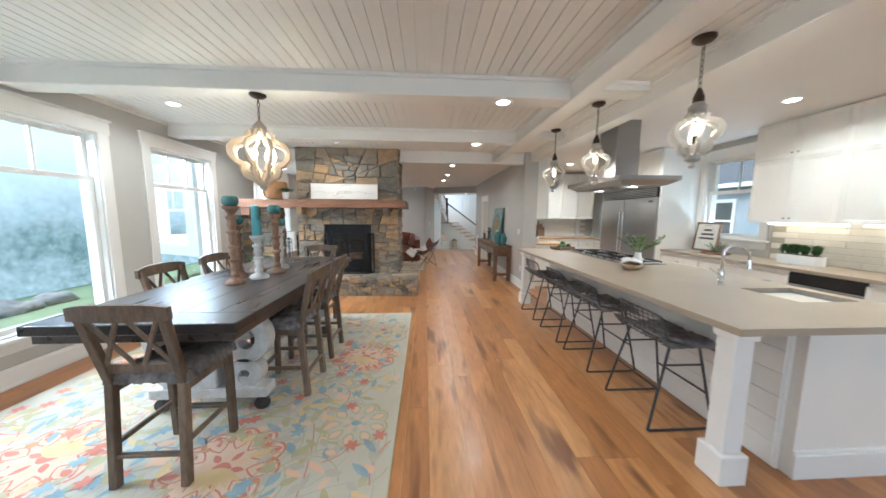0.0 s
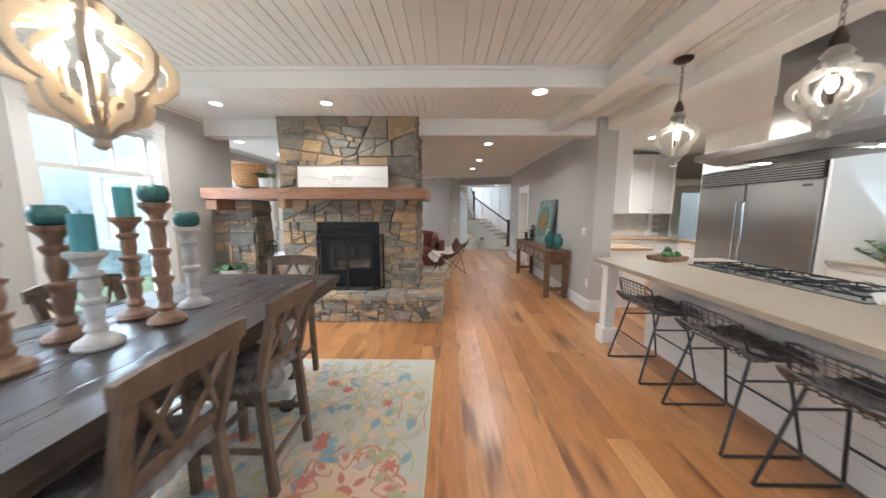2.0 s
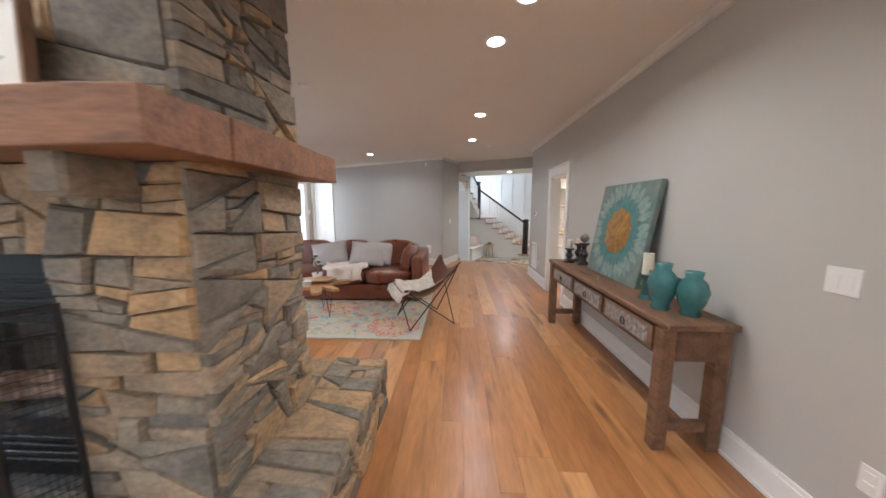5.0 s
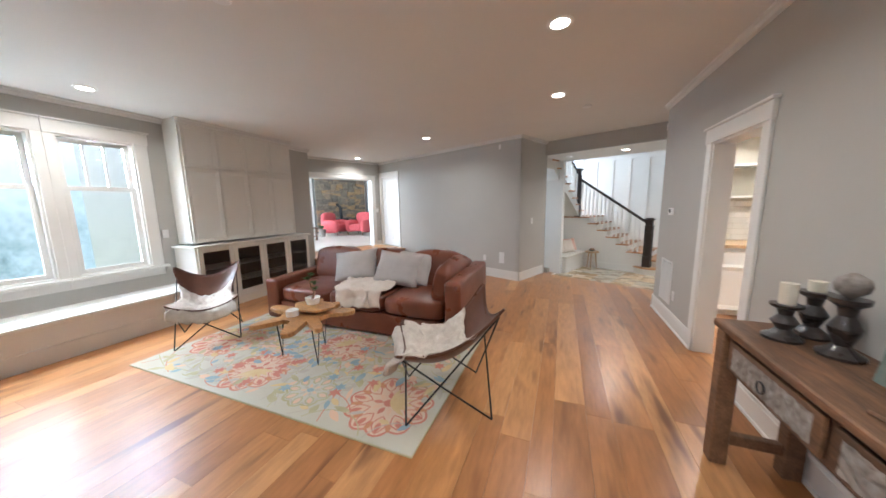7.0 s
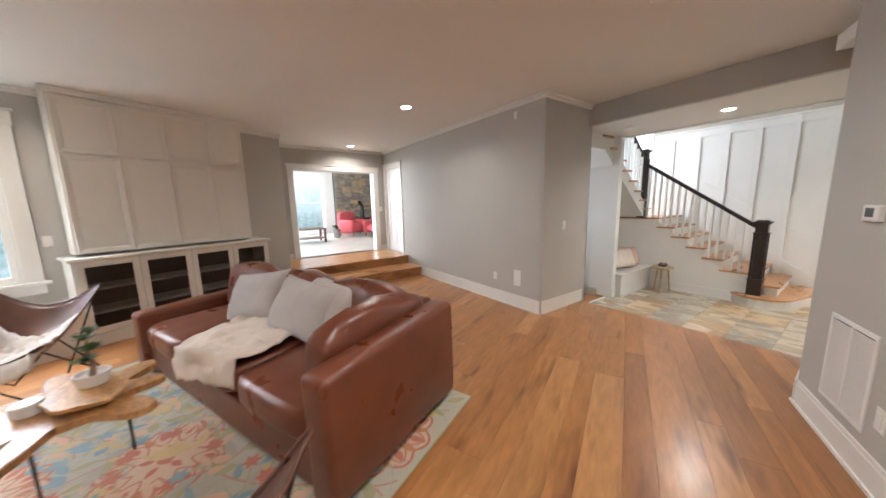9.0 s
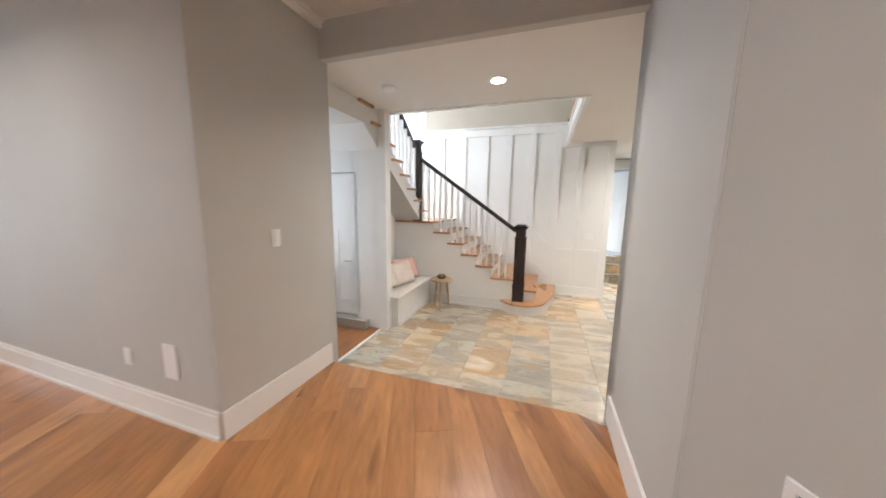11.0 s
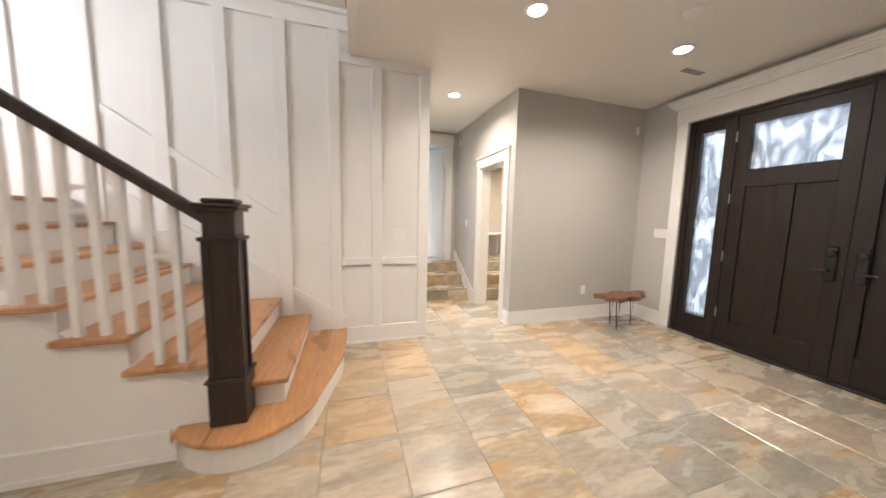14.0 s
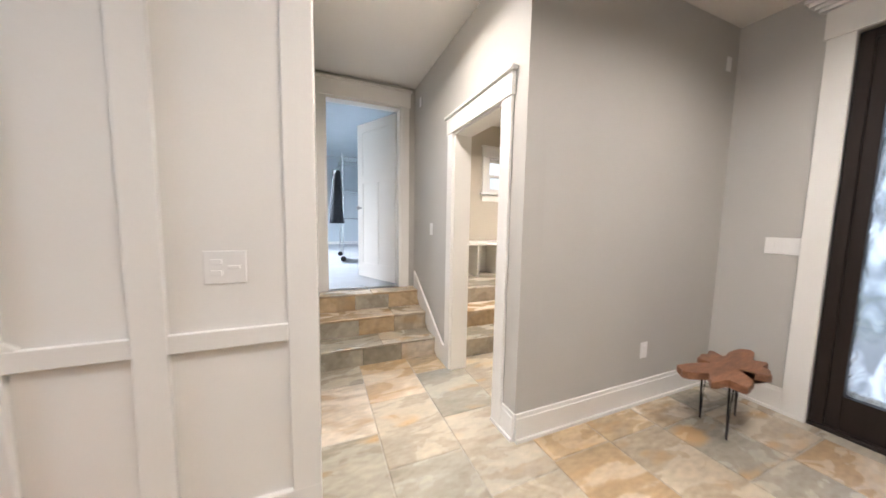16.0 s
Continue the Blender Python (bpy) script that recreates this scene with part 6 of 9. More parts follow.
def lantern(t, R, z0, z1, arms, width, mat, bulbs, zb):
    h = z1 - z0
    out = [(0.03, z1), (0.30 * R, z1 - 0.03 * h), (0.46 * R, z1 - 0.10 * h), (0.38 * R, z1 - 0.17 * h), (0.55 * R, z1 - 0.20 * h), (0.86 * R, z1 - 0.27 * h), (R, z1 - 0.38 * h), (0.97 * R, z1 - 0.52 * h),
           (0.80 * R, z1 - 0.62 * h), (0.56 * R, z1 - 0.67 * h), (0.62 * R, z1 - 0.74 * h), (0.58 * R, z1 - 0.83 * h), (0.36 * R, z1 - 0.90 * h), (0.22 * R, z1 - 0.95 * h), (0.03, z0)]
    fine = []
    for a, b in zip(out, out[1:]):
        fine += [(a[0] + (b[0] - a[0]) * k / 3, a[1] + (b[1] - a[1]) * k / 3) for k in range(3)]
    fine.append(out[-1])
    for i in range(arms):
        b = bmesh.new()
        flat_arm(b, fine, width, 0.022, 6.283 * i / arms)
        flat_arm(b, [(R * (0.45 + 0.16 * math.cos(a)), z0 + 0.19 * h + R * 0.16 * math.sin(a)) for a in (0.5 + 5.2 * k / 14 for k in range(15))], width * 0.7, 0.02, 6.283 * i / arms)
        part("scroll_arm", b, mat, t)
    part("hub", turned([(0.012, z0 - 0.07), (0.03, z0 - 0.055), (0.022, z0 - 0.03), (0.05, z0 - 0.01), (0.055, z0 + 0.02), (0.02, z0 + 0.04), (0.016, z0 + 0.1)], 16), mat, t)
    part("crown", turned([(0.045, z1 - 0.05), (0.06, z1 - 0.02), (0.05, z1 + 0.01), (0.06, z1 + 0.03), (0.03, z1 + 0.07), (0.012, z1 + 0.09)], 16), mat, t)
    for i in range(bulbs):
        a = 6.283 * (i + 0.5) / bulbs
        r = 0.42 * R if bulbs > 1 else 0
        x, y = r * math.cos(a), r * math.sin(a)
        part("candle_sleeve", turned([(0.014, zb - 0.11), (0.014, zb)], 10, (x, y, 0)), WAX if bulbs > 1 else BRONZE, t)
        part("bulb", turned([(0.008, zb), (0.019, zb + 0.03), (0.02, zb + 0.05), (0.012, zb + 0.08), (0.003, zb + 0.1)], 12, (x, y, 0)), BULBGLOW, t, "lit candle bulb", smooth=True)
        if bulbs > 1:
            part("bulb_arm", rod([(0.02 * math.cos(a), 0.02 * math.sin(a), zb - 0.17), (x * 0.6, y * 0.6, zb - 0.19), (x, y, zb - 0.16), (x, y, zb - 0.11)], 0.007, 6), mat, t)


def glow_point(x, y, z, power, colour=(1.0, 0.80, 0.58), size=0.06):
    la = new("bulb_light", bpy.data.lights.new("bulb_light", "POINT"))
    la.data.energy, la.data.color, la.data.shadow_soft_size = power, colour, size
    la.location = (x, y, z)


ch = thing("chandelier", "whitewashed wooden scroll chandelier with lit candle bulbs", "chandelier", pose(-1.54, 3.17, 0))
lantern(ch, 0.245, 1.78, 2.25, 8, 0.044, CREAMWOOD, 6, 1.99)
part("canopy", turned([(0.02, 2.53), (0.055, 2.54), (0.07, 2.555), (0.07, 2.5645)], 20), BRONZE, ch)
chain(ch, 0, 0, 2.335, 2.535)
glow_point(-1.54, 3.17, 2.10, 18.0)
for px, py in ((1.86, 4.64), (1.88, 3.60), (1.90, 2.36)):
    pn = thing("pendant_light", "pale carved lantern pendant on a dark chain", "pendant light", pose(px, py, 0), "pendants over the island")
    lantern(pn, 0.15, 1.92, 2.24, 6, 0.034, CRYSTAL, 1, 2.08)
    part("canopy", turned([(0.02, 2.70), (0.055, 2.71), (0.07, 2.725), (0.07, 2.739)], 20), BRONZE, pn)
    part("socket", turned([(0.012, 2.18), (0.03, 2.2), (0.035, 2.34), (0.02, 2.38), (0.012, 2.40)], 14), BRONZE, pn)
    part("stem", rod([(0, 0, 2.12), (0, 0, 2.2)], 0.012, 8), BRONZE, pn)
    chain(pn, 0, 0, 2.40, 2.705)
    glow_point(px, py, 2.14, 10.0)

# ---- kitchen ----
def shaker(parent, name, x0, z0, x1, z1, y, mat=CABINET, handle="", label=""):
    """A framed door or drawer front on a face at local y, its outside towards -y."""
    d = bmesh.new()
    g, f = 0.002, 0.06 if z1 - z0 > 0.25 else 0.03
    box(d, x0 + g, y - 0.028, z0 + g, x1 - g, y - 0.0005, z1 - g)
    d.normal_update()
    face = min(d.faces, key=lambda q: q.calc_center_median().y)
    bmesh.ops.inset_region(d, faces=[face], thickness=f, depth=0.0)
    bmesh.ops.translate(d, verts=face.verts[:], vec=(0, 0.010, 0))
    bmesh.ops.inset_region(d, faces=[face], thickness=0.006, depth=0.0)
    bmesh.ops.translate(d, verts=face.verts[:], vec=(0, 0.004, 0))
    o = part(name, d, mat, parent, label)
    if handle == "cup":
        part("cup_pull", rod([((x0 + x1) / 2 - 0.035, y - 0.02, (z0 + z1) / 2), ((x0 + x1) / 2 - 0.025, y - 0.04, (z0 + z1) / 2 + 0.004), ((x0 + x1) / 2 + 0.025, y - 0.04, (z0 + z1) / 2 + 0.004), ((x0 + x1) / 2 + 0.035, y - 0.02, (z0 + z1) / 2)], 0.008, 6), STEEL, o)
    elif handle:
        hx, hz = {"l": (x0 + 0.03, z0 + 0.06), "r": (x1 - 0.03, z0 + 0.06), "tl": (x0 + 0.03, z1 - 0.06), "tr": (x1 - 0.03, z1 - 0.06)}[handle]
        part("knob", turned([(0.004, 0), (0.005, 0.012), (0.012, 0.016), (0.012, 0.022), (0.004, 0.025)], 10), STEEL, o).matrix_basis = pose(hx, y - 0.02, hz, 90)
    return o


def base_unit(m, w, d, h, fronts, label, group="kitchen base cabinets", kick=0.09):
    t = thing("base_cabinet", label, "cabinet", m, group)
    part("carcass", block(0, 0.001, kick, w, d, h), CABINET, t)
    part("plinth", block(0.0, 0.06, 0, w, d, kick), CABINET, t)
    z = kick + 0.005
    for k, (hh, n) in enumerate(fronts):
        for i in range(n):
            shaker(t, "drawer_front" if hh < 0.3 else "door", w * i / n, z, w * (i + 1) / n, z + hh, 0, handle="cup" if hh < 0.3 else ("tr" if i % 2 == 0 else "tl"))
        z += hh
    return t


def wall_unit(m, w, d, h, rows, label, group="kitchen wall cabinets"):
    t = thing("wall_cabinet", label, "cabinet", m, group)
    part("carcass", block(0, 0.001, 0, w, d, h), CABINET, t)
    z = 0.0
    for hh, n in rows:
        for i in range(n):
            shaker(t, "door", w * i / n, z, w * (i + 1) / n, z + hh, 0, handle="r" if i % 2 == 0 else "l")
        z += hh
    return t


# island
isl = thing("kitchen_island", "white panelled kitchen island with square corner posts", "kitchen island", ONE)
part("body", block(2.06, 1.76, 0.0, 3.05, 5.10, 0.879), CABINET, isl)
for i in range(6):
    z = 0.02 + i * 0.143
    part("shiplap_board", block(2.045, 1.77, z, 2.0595, 5.09, z + 0.14, 0.002), CABINET, isl)
part("end_panel", block(2.08, 1.70, 0.0, 3.05, 1.7595, 0.878), CABINET, isl)
part("end_skirting", blocks([(2.07, 1.675, 0, 3.05, 1.6995, 0.15), (2.07, 1.684, 0.15, 3.05, 1.6995, 0.17)], 0.003), TRIM, isl)
for y in (1.735, 5.19):
    p = part("corner_post", block(1.625, y - 0.055, 0.181, 1.735, y + 0.055, 0.84, 0.004), TRIM, isl, "square white corner post")
    part("post_base", blocks([(1.60, y - 0.08, 0, 1.76, y + 0.08, 0.18)], 0.006), TRIM, p)
    part("post_cap", block(1.61, y - 0.07, 0.8405, 1.75, y + 0.07, 0.879, 0.004), TRIM, p)
wt = thing("worktop", "honed taupe stone island worktop with undermount sink", "worktop", ONE)
part("slab", blocks([(1.605, 1.645, 0.88, 2.55, 5.44, 0.92), (2.55, 1.645, 0.88, 3.10, 2.10, 0.92), (2.55, 2.50, 0.88, 3.10, 5.44, 0.92), (3.0, 2.10, 0.88, 3.10, 2.50, 0.92)]), BENCHTOP, wt)
sk = thing("sink", "undermount stainless steel sink", "sink", ONE)
part("basin", blocks([(2.551, 2.101, 0.70, 2.999, 2.499, 0.71), (2.551, 2.101, 0.71, 2.556, 2.499, 0.905), (2.994, 2.101, 0.71, 2.999, 2.499, 0.905), (2.556, 2.101, 0.71, 2.994, 2.106, 0.905), (2.556, 2.494, 0.71, 2.994, 2.499, 0.905)]), STEEL, sk)
fa2 = thing("faucet", "curved chrome pull-down kitchen faucet", "faucet", pose(2.50, 2.62, 0.9205))
part("base", turned([(0.032, 0), (0.032, 0.008), (0.022, 0.015), (0.020, 0.06), (0.024, 0.09), (0.018, 0.12), (0.014, 0.14)], 18), CHROME, fa2, smooth=True)
part("spout", rod([(0, 0, 0.14), (0, 0, 0.26)] + [(0.085 - 0.085 * math.cos(a), -0.03 * (1 - math.cos(a)), 0.26 + 0.085 * math.sin(a)) for a in (math.pi * k / 10 for k in range(1, 11))] + [(0.175, -0.06, 0.22)], 0.0125, 10), CHROME, fa2, smooth=True)
part("spray_head", rod([(0.175, -0.06, 0.225), (0.18, -0.062, 0.15)], [0.016, 0.02], 12), CHROME, fa2)
part("lever", rod([(0.0, 0.02, 0.09), (0.0, 0.05, 0.10), (-0.01, 0.10, 0.13)], 0.006, 8), CHROME, fa2)
# cooktop with its grates and burners
ck = thing("cooktop", "stainless gas cooktop with black cast iron grates", "cooktop", pose(2.62, 4.32, 0.9205))
part("tray", block(-0.27, -0.66, 0, 0.27, 0.66, 0.012, 0.004), STEEL, ck)
for j in range(3):
    for i in (-1, 1):
        y = (j - 1) * 0.43
        g = part("grate", rod([(i * 0.125 - 0.11, y - 0.19, 0.035), (i * 0.125 + 0.11, y - 0.19, 0.035), (i * 0.125 + 0.11, y + 0.19, 0.035), (i * 0.125 - 0.11, y + 0.19, 0.035)], 0.007, 6, True), BLACK, ck)
        b = bmesh.new()
        for a in range(4):
            c, s = math.cos(a * 1.571 + 0.785), math.sin(a * 1.571 + 0.785)
            tube(b, [(i * 0.125 + c * 0.03, y + s * 0.03, 0.036), (i * 0.125 + c * 0.12, y + s * 0.17, 0.036)], 0.006, 6)
            tube(b, [(i * 0.125 + math.copysign(0.11, c), y + math.copysign(0.19, s), 0.012), (i * 0.125 + math.copysign(0.11, c), y + math.copysign(0.19, s), 0.035)], 0.007, 6)
        part("bars", b, BLACK, g)
        part("burner", turned([(0.045, 0.0125), (0.045, 0.02), (0.03, 0.026), (0.01, 0.027)], 14, (i * 0.125, y, 0)), BLACK, ck)
for j in range(6):
    part("knob", turned([(0.018, 0), (0.018, 0.018), (0.012, 0.022)], 12, (-0.245, -0.4 + j * 0.16, 0.012)), STEEL, ck)
# hood
hd = thing("range_hood", "stainless steel island range hood with flat canopy and duct", "range hood", pose(2.505, 4.15, 0))
hb = bmesh.new()
vs = [[hb.verts.new((x, y, z)) for x, y in ((-a, -b), (a, -b), (a, b), (-a, b))] for a, b, z in ((0.27, 0.52, 1.862), (0.35, 0.60, 1.908), (0.365, 0.62, 1.912), (0.365, 0.62, 1.962), (0.34, 0.595, 1.966))]
hb.faces.new(vs[0][::-1]), hb.faces.new(vs[-1])
for a, b in zip(vs, vs[1:]):
    for i in range(4):
        hb.faces.new((a[i], a[(i + 1) % 4], b[(i + 1) % 4], b[i]))
part("canopy", hb, STEEL, hd)
part("duct", block(-0.15, -0.186, 1.967, 0.15, 0.186, CZ - 0.045, 0.003), STEEL, hd)
part("duct_sleeve", block(-0.156, -0.192, 1.967, 0.156, 0.192, 2.33, 0.003), STEEL, hd)
for k in (-0.35, 0.35):
    part("lens", turned([(0.002, 1.855), (0.035, 1.855), (0.035, 1.8615)], 14, (0, k, 0)), LAMPGLOW, hd)
part("filter", blocks([(-0.24, -0.6 + 0.05 * i, 1.853, 0.24, -0.57 + 0.05 * i, 1.8615) for i in range(2, 22) if abs(-0.585 + 0.05 * i - 0.35) > 0.06 and abs(-0.585 + 0.05 * i + 0.35) > 0.06]), STEEL, hd)


# stools
def stool(m):
    t = thing("bar_stool", "dark wire-back counter stool with a shaggy grey seat pad", "stool", m, "stools along the island")
    hw = 0.245
    for s in (-1, 1):
        y = s * hw
        pts = [(-0.10, s * 0.20, 0.60), (-0.245, y, 0.012), (-0.235, y, 0.008), (0.225, y, 0.008), (0.235, y, 0.012), (0.12, s * 0.20, 0.60)]
        part("sled_leg", rod(pts, 0.009, 8), GUNMETAL, t)
        part("side_bar", rod([(-0.13, s * 0.213, 0.47), (0.15, s * 0.216, 0.47)], 0.007, 6), GUNMETAL, t)
    part("foot_bar", rod([(0.185, -0.232, 0.26), (0.185, 0.232, 0.26)], 0.008, 8), GUNMETAL, t)
    part("back_bar", rod([(-0.175, -0.226, 0.30), (-0.175, 0.226, 0.30)], 0.007, 8), GUNMETAL, t)
    rim = [(0.19, -0.2, 0.615), (0.19, 0.2, 0.615), (0.0, 0.235, 0.62), (-0.15, 0.235, 0.66), (-0.2, 0.225, 0.82), (-0.235, 0.15, 0.845), (-0.25, 0.0, 0.85), (-0.235, -0.15, 0.845), (-0.2, -0.225, 0.82), (-0.15, -0.235, 0.66), (0.0, -0.235, 0.62)]
    part("rim", rod(rim, 0.008, 8, True), GUNMETAL, t)
    for i in range(6):
        f = i / 5
        z = 0.64 + 0.17 * f
        part("back_wire", rod([(-0.155 - 0.045 * f, 0.232 - 0.005 * f, z), (-0.205 - 0.035 * f, 0.13, z + 0.01), (-0.215 - 0.035 * f, 0.0, z + 0.012), (-0.205 - 0.035 * f, -0.13, z + 0.01), (-0.155 - 0.045 * f, -0.232 + 0.005 * f, z)], 0.0035, 5), GUNMETAL, t)
    for i in range(9):
        y = -0.2 + 0.05 * i
        part("seat_wire", rod([(0.19, y, 0.612), (0.0, y, 0.60), (-0.16, y, 0.615), (-0.21, y * 0.95, 0.70), (-0.245 + abs(y) * 0.1, y * 0.9, 0.845 - abs(y) * 0.08)], 0.003, 5), GUNMETAL, t)
    def pad(u, v):
        x, y = -0.215 + u * 0.47, (v - 0.5) * 0.50
        e = min(u, 1 - u, v, 1 - v)
        lift = 0.09 * max(0.0, (0.18 - u) / 0.18) ** 1.5
        droop = -0.05 * max(0, (u - 0.9) / 0.1)
        return Vector((x, y, 0.612 + lift + droop + 0.045 * min(1, e * 8) ** 0.6 + 0.014 * noise.noise(Vector((x * 26, y * 26, 5))) - 0.015 * (1 - abs(v - 0.5) * 2)))
    part("seat_pad", grid(pad, 22, 22, 0.012), GREYFUR, t, "shaggy charcoal sheepskin pad", smooth=True)
    return t


s0 = stool(pose(1.76, 4.57, 0))
for y in (3.81, 3.13, 2.34):
    copy_thing(s0, pose(1.765, y, 0))

# things on the island
def leaves(bm, n, rng, base, reach, up, size, droop=0.3, tall=1.0):
    """A tuft of pointed leaves arching out from a base."""
    for i in range(n):
        a, r = rng.uniform(0, 6.283), reach * rng.uniform(0.35, 1.0)
        h = up * rng.uniform(0.4, 1.0) * tall
        c, s = math.cos(a), math.sin(a)
        w = size * rng.uniform(0.7, 1.2)
        pl, pr = [], []
        for k in range(5):
            t = k / 4
            x, z = r * t, h * (t * 1.6 - 0.6 * t * t) - droop * h * t * t
            hw = w * math.sin(math.pi * min(0.97, t * 0.9 + 0.08)) * 0.5
            p = Vector(base) + Vector((c * x, s * x, z))
            pl.append(bm.verts.new(p + Vector((-s, c, 0)) * hw)), pr.append(bm.verts.new(p - Vector((-s, c, 0)) * hw + Vector((0, 0, 0.001))))
        for k in range(4):
            bm.faces.new((pl[k], pr[k], pr[k + 1], pl[k + 1]))


def twigs(rng, base, n, reach, up, leafn, size):
    """Branching stems with small leaves."""
    st, lf = bmesh.new(), bmesh.new()
    for i in range(n):
        a = rng.uniform(0, 6.283)
        d = Vector((math.cos(a) * reach, math.sin(a) * reach, up * rng.uniform(0.6, 1.0)))
        p0 = Vector(base)
        pts = [p0 + d * t + Vector((0, 0, -0.15 * reach * t * t)) for t in (0, 0.25, 0.5, 0.75, 1.0)]
        tube(st, pts, 0.0025, 5)
        for k in range(leafn):
            t = rng.uniform(0.25, 1.0)
            q = p0 + d * t + Vector((0, 0, -0.15 * reach * t * t))
            leaves(lf, 1, rng, q, size * 2.2, size * 1.2, size)
    return st, lf


rngp = random.Random(21)
vz = thing("vase", "clear vase with a loose green fern", "plant", pose(2.40, 3.50, 0.9205))
part("vessel", turned([(0.04, 0), (0.05, 0.01), (0.055, 0.08), (0.03, 0.15), (0.035, 0.17)], 16), CERAMIC, vz, smooth=True)
a, b = twigs(rngp, (0, 0, 0.16), 13, 0.23, 0.25, 26, 0.024)
part("stems", a, PALELEAF, vz), part("foliage", b, PALELEAF, vz)
bw = thing("dough_bowl", "long wooden dough bowl with a white cloth in it", "bowl", pose(2.24, 3.38, 0.9205, 0, 0, -35))
def bowl_fn(u, v):
    a, r = u * 6.28318, v
    return Vector((0.11 * r * math.cos(a), 0.20 * r * math.sin(a), 0.002 + 0.06 * r ** 3))
part("bowl", grid(bowl_fn, 28, 8, 0.008), BUTCHER, bw, smooth=True)
def cloth_fn(u, v):
    x, y = (u - 0.5) * 0.2, (v - 0.5) * 0.3
    return Vector((x, y + 0.05, 0.06 + 0.05 * noise.noise(Vector((x * 14, y * 12, 1))) + 0.05 * (1 - 4 * (u - 0.5) ** 2)))
part("cloth", grid(cloth_fn, 16, 20, 0.006), CERAMIC, bw, "crumpled white cloth", smooth=True)
ab = thing("fruit_tray", "dark wooden tray of green artichokes", "tray", pose(2.34, 5.26, 0.9205, 0, 0, 20))
part("tray", blocks([(-0.16, -0.11, 0, 0.16, 0.11, 0.02), (-0.17, -0.12, 0.015, -0.155, 0.12, 0.055), (0.155, -0.12, 0.015, 0.17, 0.12, 0.055), (-0.155, -0.12, 0.015, 0.155, -0.105, 0.055), (-0.155, 0.105, 0.015, 0.155, 0.12, 0.055)], 0.004), TURNED, ab)
for x, y, z in ((-0.08, -0.03, 0.06), (0.02, 0.04, 0.06), (0.09, -0.04, 0.06), (-0.02, -0.05, 0.06), (0.0, 0.0, 0.105)):
    q = turned([(0.01, -0.04), (0.03, -0.034), (0.042, -0.01), (0.04, 0.015), (0.025, 0.036), (0.006, 0.046)], 12, (x, y, z))
    part("artichoke", q, LEAF, ab)

# fridge
fg = thing("refrigerator", "wide built-in stainless steel double refrigerator", "refrigerator", pose(4.12, 7.05, 0, 0, 0, -90))
W = 1.66
part("body", block(0, 0.02, 0.0, W, 0.7, 2.06), STEEL, fg)
for a, b, nm in ((0.0, W / 2 - 0.06, "door"), (W / 2 - 0.056, W, "door")):
    part(nm, block(a + 0.015, -0.03, 0.12, b - 0.004, 0.019, 1.84, 0.006), STEEL, fg)
part("grille_panel", block(0.015, -0.02, 1.85, W - 0.015, 0.019, 2.05), BLACK, fg)
for k in range(6):
    part("grille_slat", block(0.02, -0.034, 1.862 + k * 0.031, W - 0.02, -0.021, 1.862 + k * 0.031 + 0.017, 0.003), STEEL, fg)
for x in (W / 2 - 0.11, W / 2 - 0.01):
    part("handle", rod([(x, -0.03, 0.75), (x, -0.075, 0.77), (x, -0.075, 1.58), (x, -0.03, 1.60)], 0.017, 10), CHROME, fg)
part("badge", block(W - 0.2, -0.033, 1.76, W - 0.1, -0.0301, 1.79), GUNMETAL, fg)
part("toe_grille", block(0.02, -0.01, 0.0, W - 0.02, 0.019, 0.11), BLACK, fg)
wall_unit(pose(4.14, 7.05, 2.075, 0, 0, -90), 1.66, 0.66, 0.62, [(0.62, 4)], "white shaker cabinet above the refrigerator")
side = thing("fridge_panel", "tall white panel beside the refrigerator", "panel", ONE)
part("panel", block(4.12, 5.355, 0, 4.84, 5.385, 2.69), CABINET, side)
part("panel", block(4.12, 7.052, 0, 4.84, 7.075, 2.69), CABINET, side)

# run along the outer wall
y = 5.35
for w, fr, lab in ((0.75, [(0.55, 2), (0.2, 1)], "white shaker base cabinet with drawer"), (0.75, [(0.55, 2), (0.2, 1)], "white shaker base cabinet with drawer"), (0.42, [(0.25, 1), (0.25, 1), (0.25, 1)], "white three-drawer base cabinet")):
    base_unit(pose(4.22, y, 0, 0, 0, -90), w, 0.62, 0.88, fr, lab)
    y -= w + 0.001
dw = thing("dishwasher", "stainless dishwasher with a black control strip", "dishwasher", pose(4.22, y, 0, 0, 0, -90))
part("body", block(0, 0, 0.09, 0.62, 0.6, 0.879), GUNMETAL, dw), part("door", block(0.004, -0.025, 0.1, 0.616, -0.001, 0.74, 0.004), STEEL, dw)
part("control_strip", block(0.004, -0.022, 0.745, 0.616, -0.001, 0.875, 0.003), BLACK, dw), part("handle", rod([(0.08, -0.025, 0.70), (0.08, -0.06, 0.70), (0.54, -0.06, 0.70), (0.54, -0.025, 0.70)], 0.009, 8), CHROME, dw)
y -= 0.621
for k in range(4):
    base_unit(pose(4.22, y, 0, 0, 0, -90), 0.8, 0.62, 0.88, [(0.55, 2), (0.2, 1)], "white shaker base cabinet with drawer")
    y -= 0.801
rt = thing("worktop", "honed taupe stone worktop along the wall", "worktop", ONE)
part("slab", block(4.19, -0.4, 0.881, 4.845, 5.354, 0.92, 0.003), BENCHTOP, rt)
y = 4.16
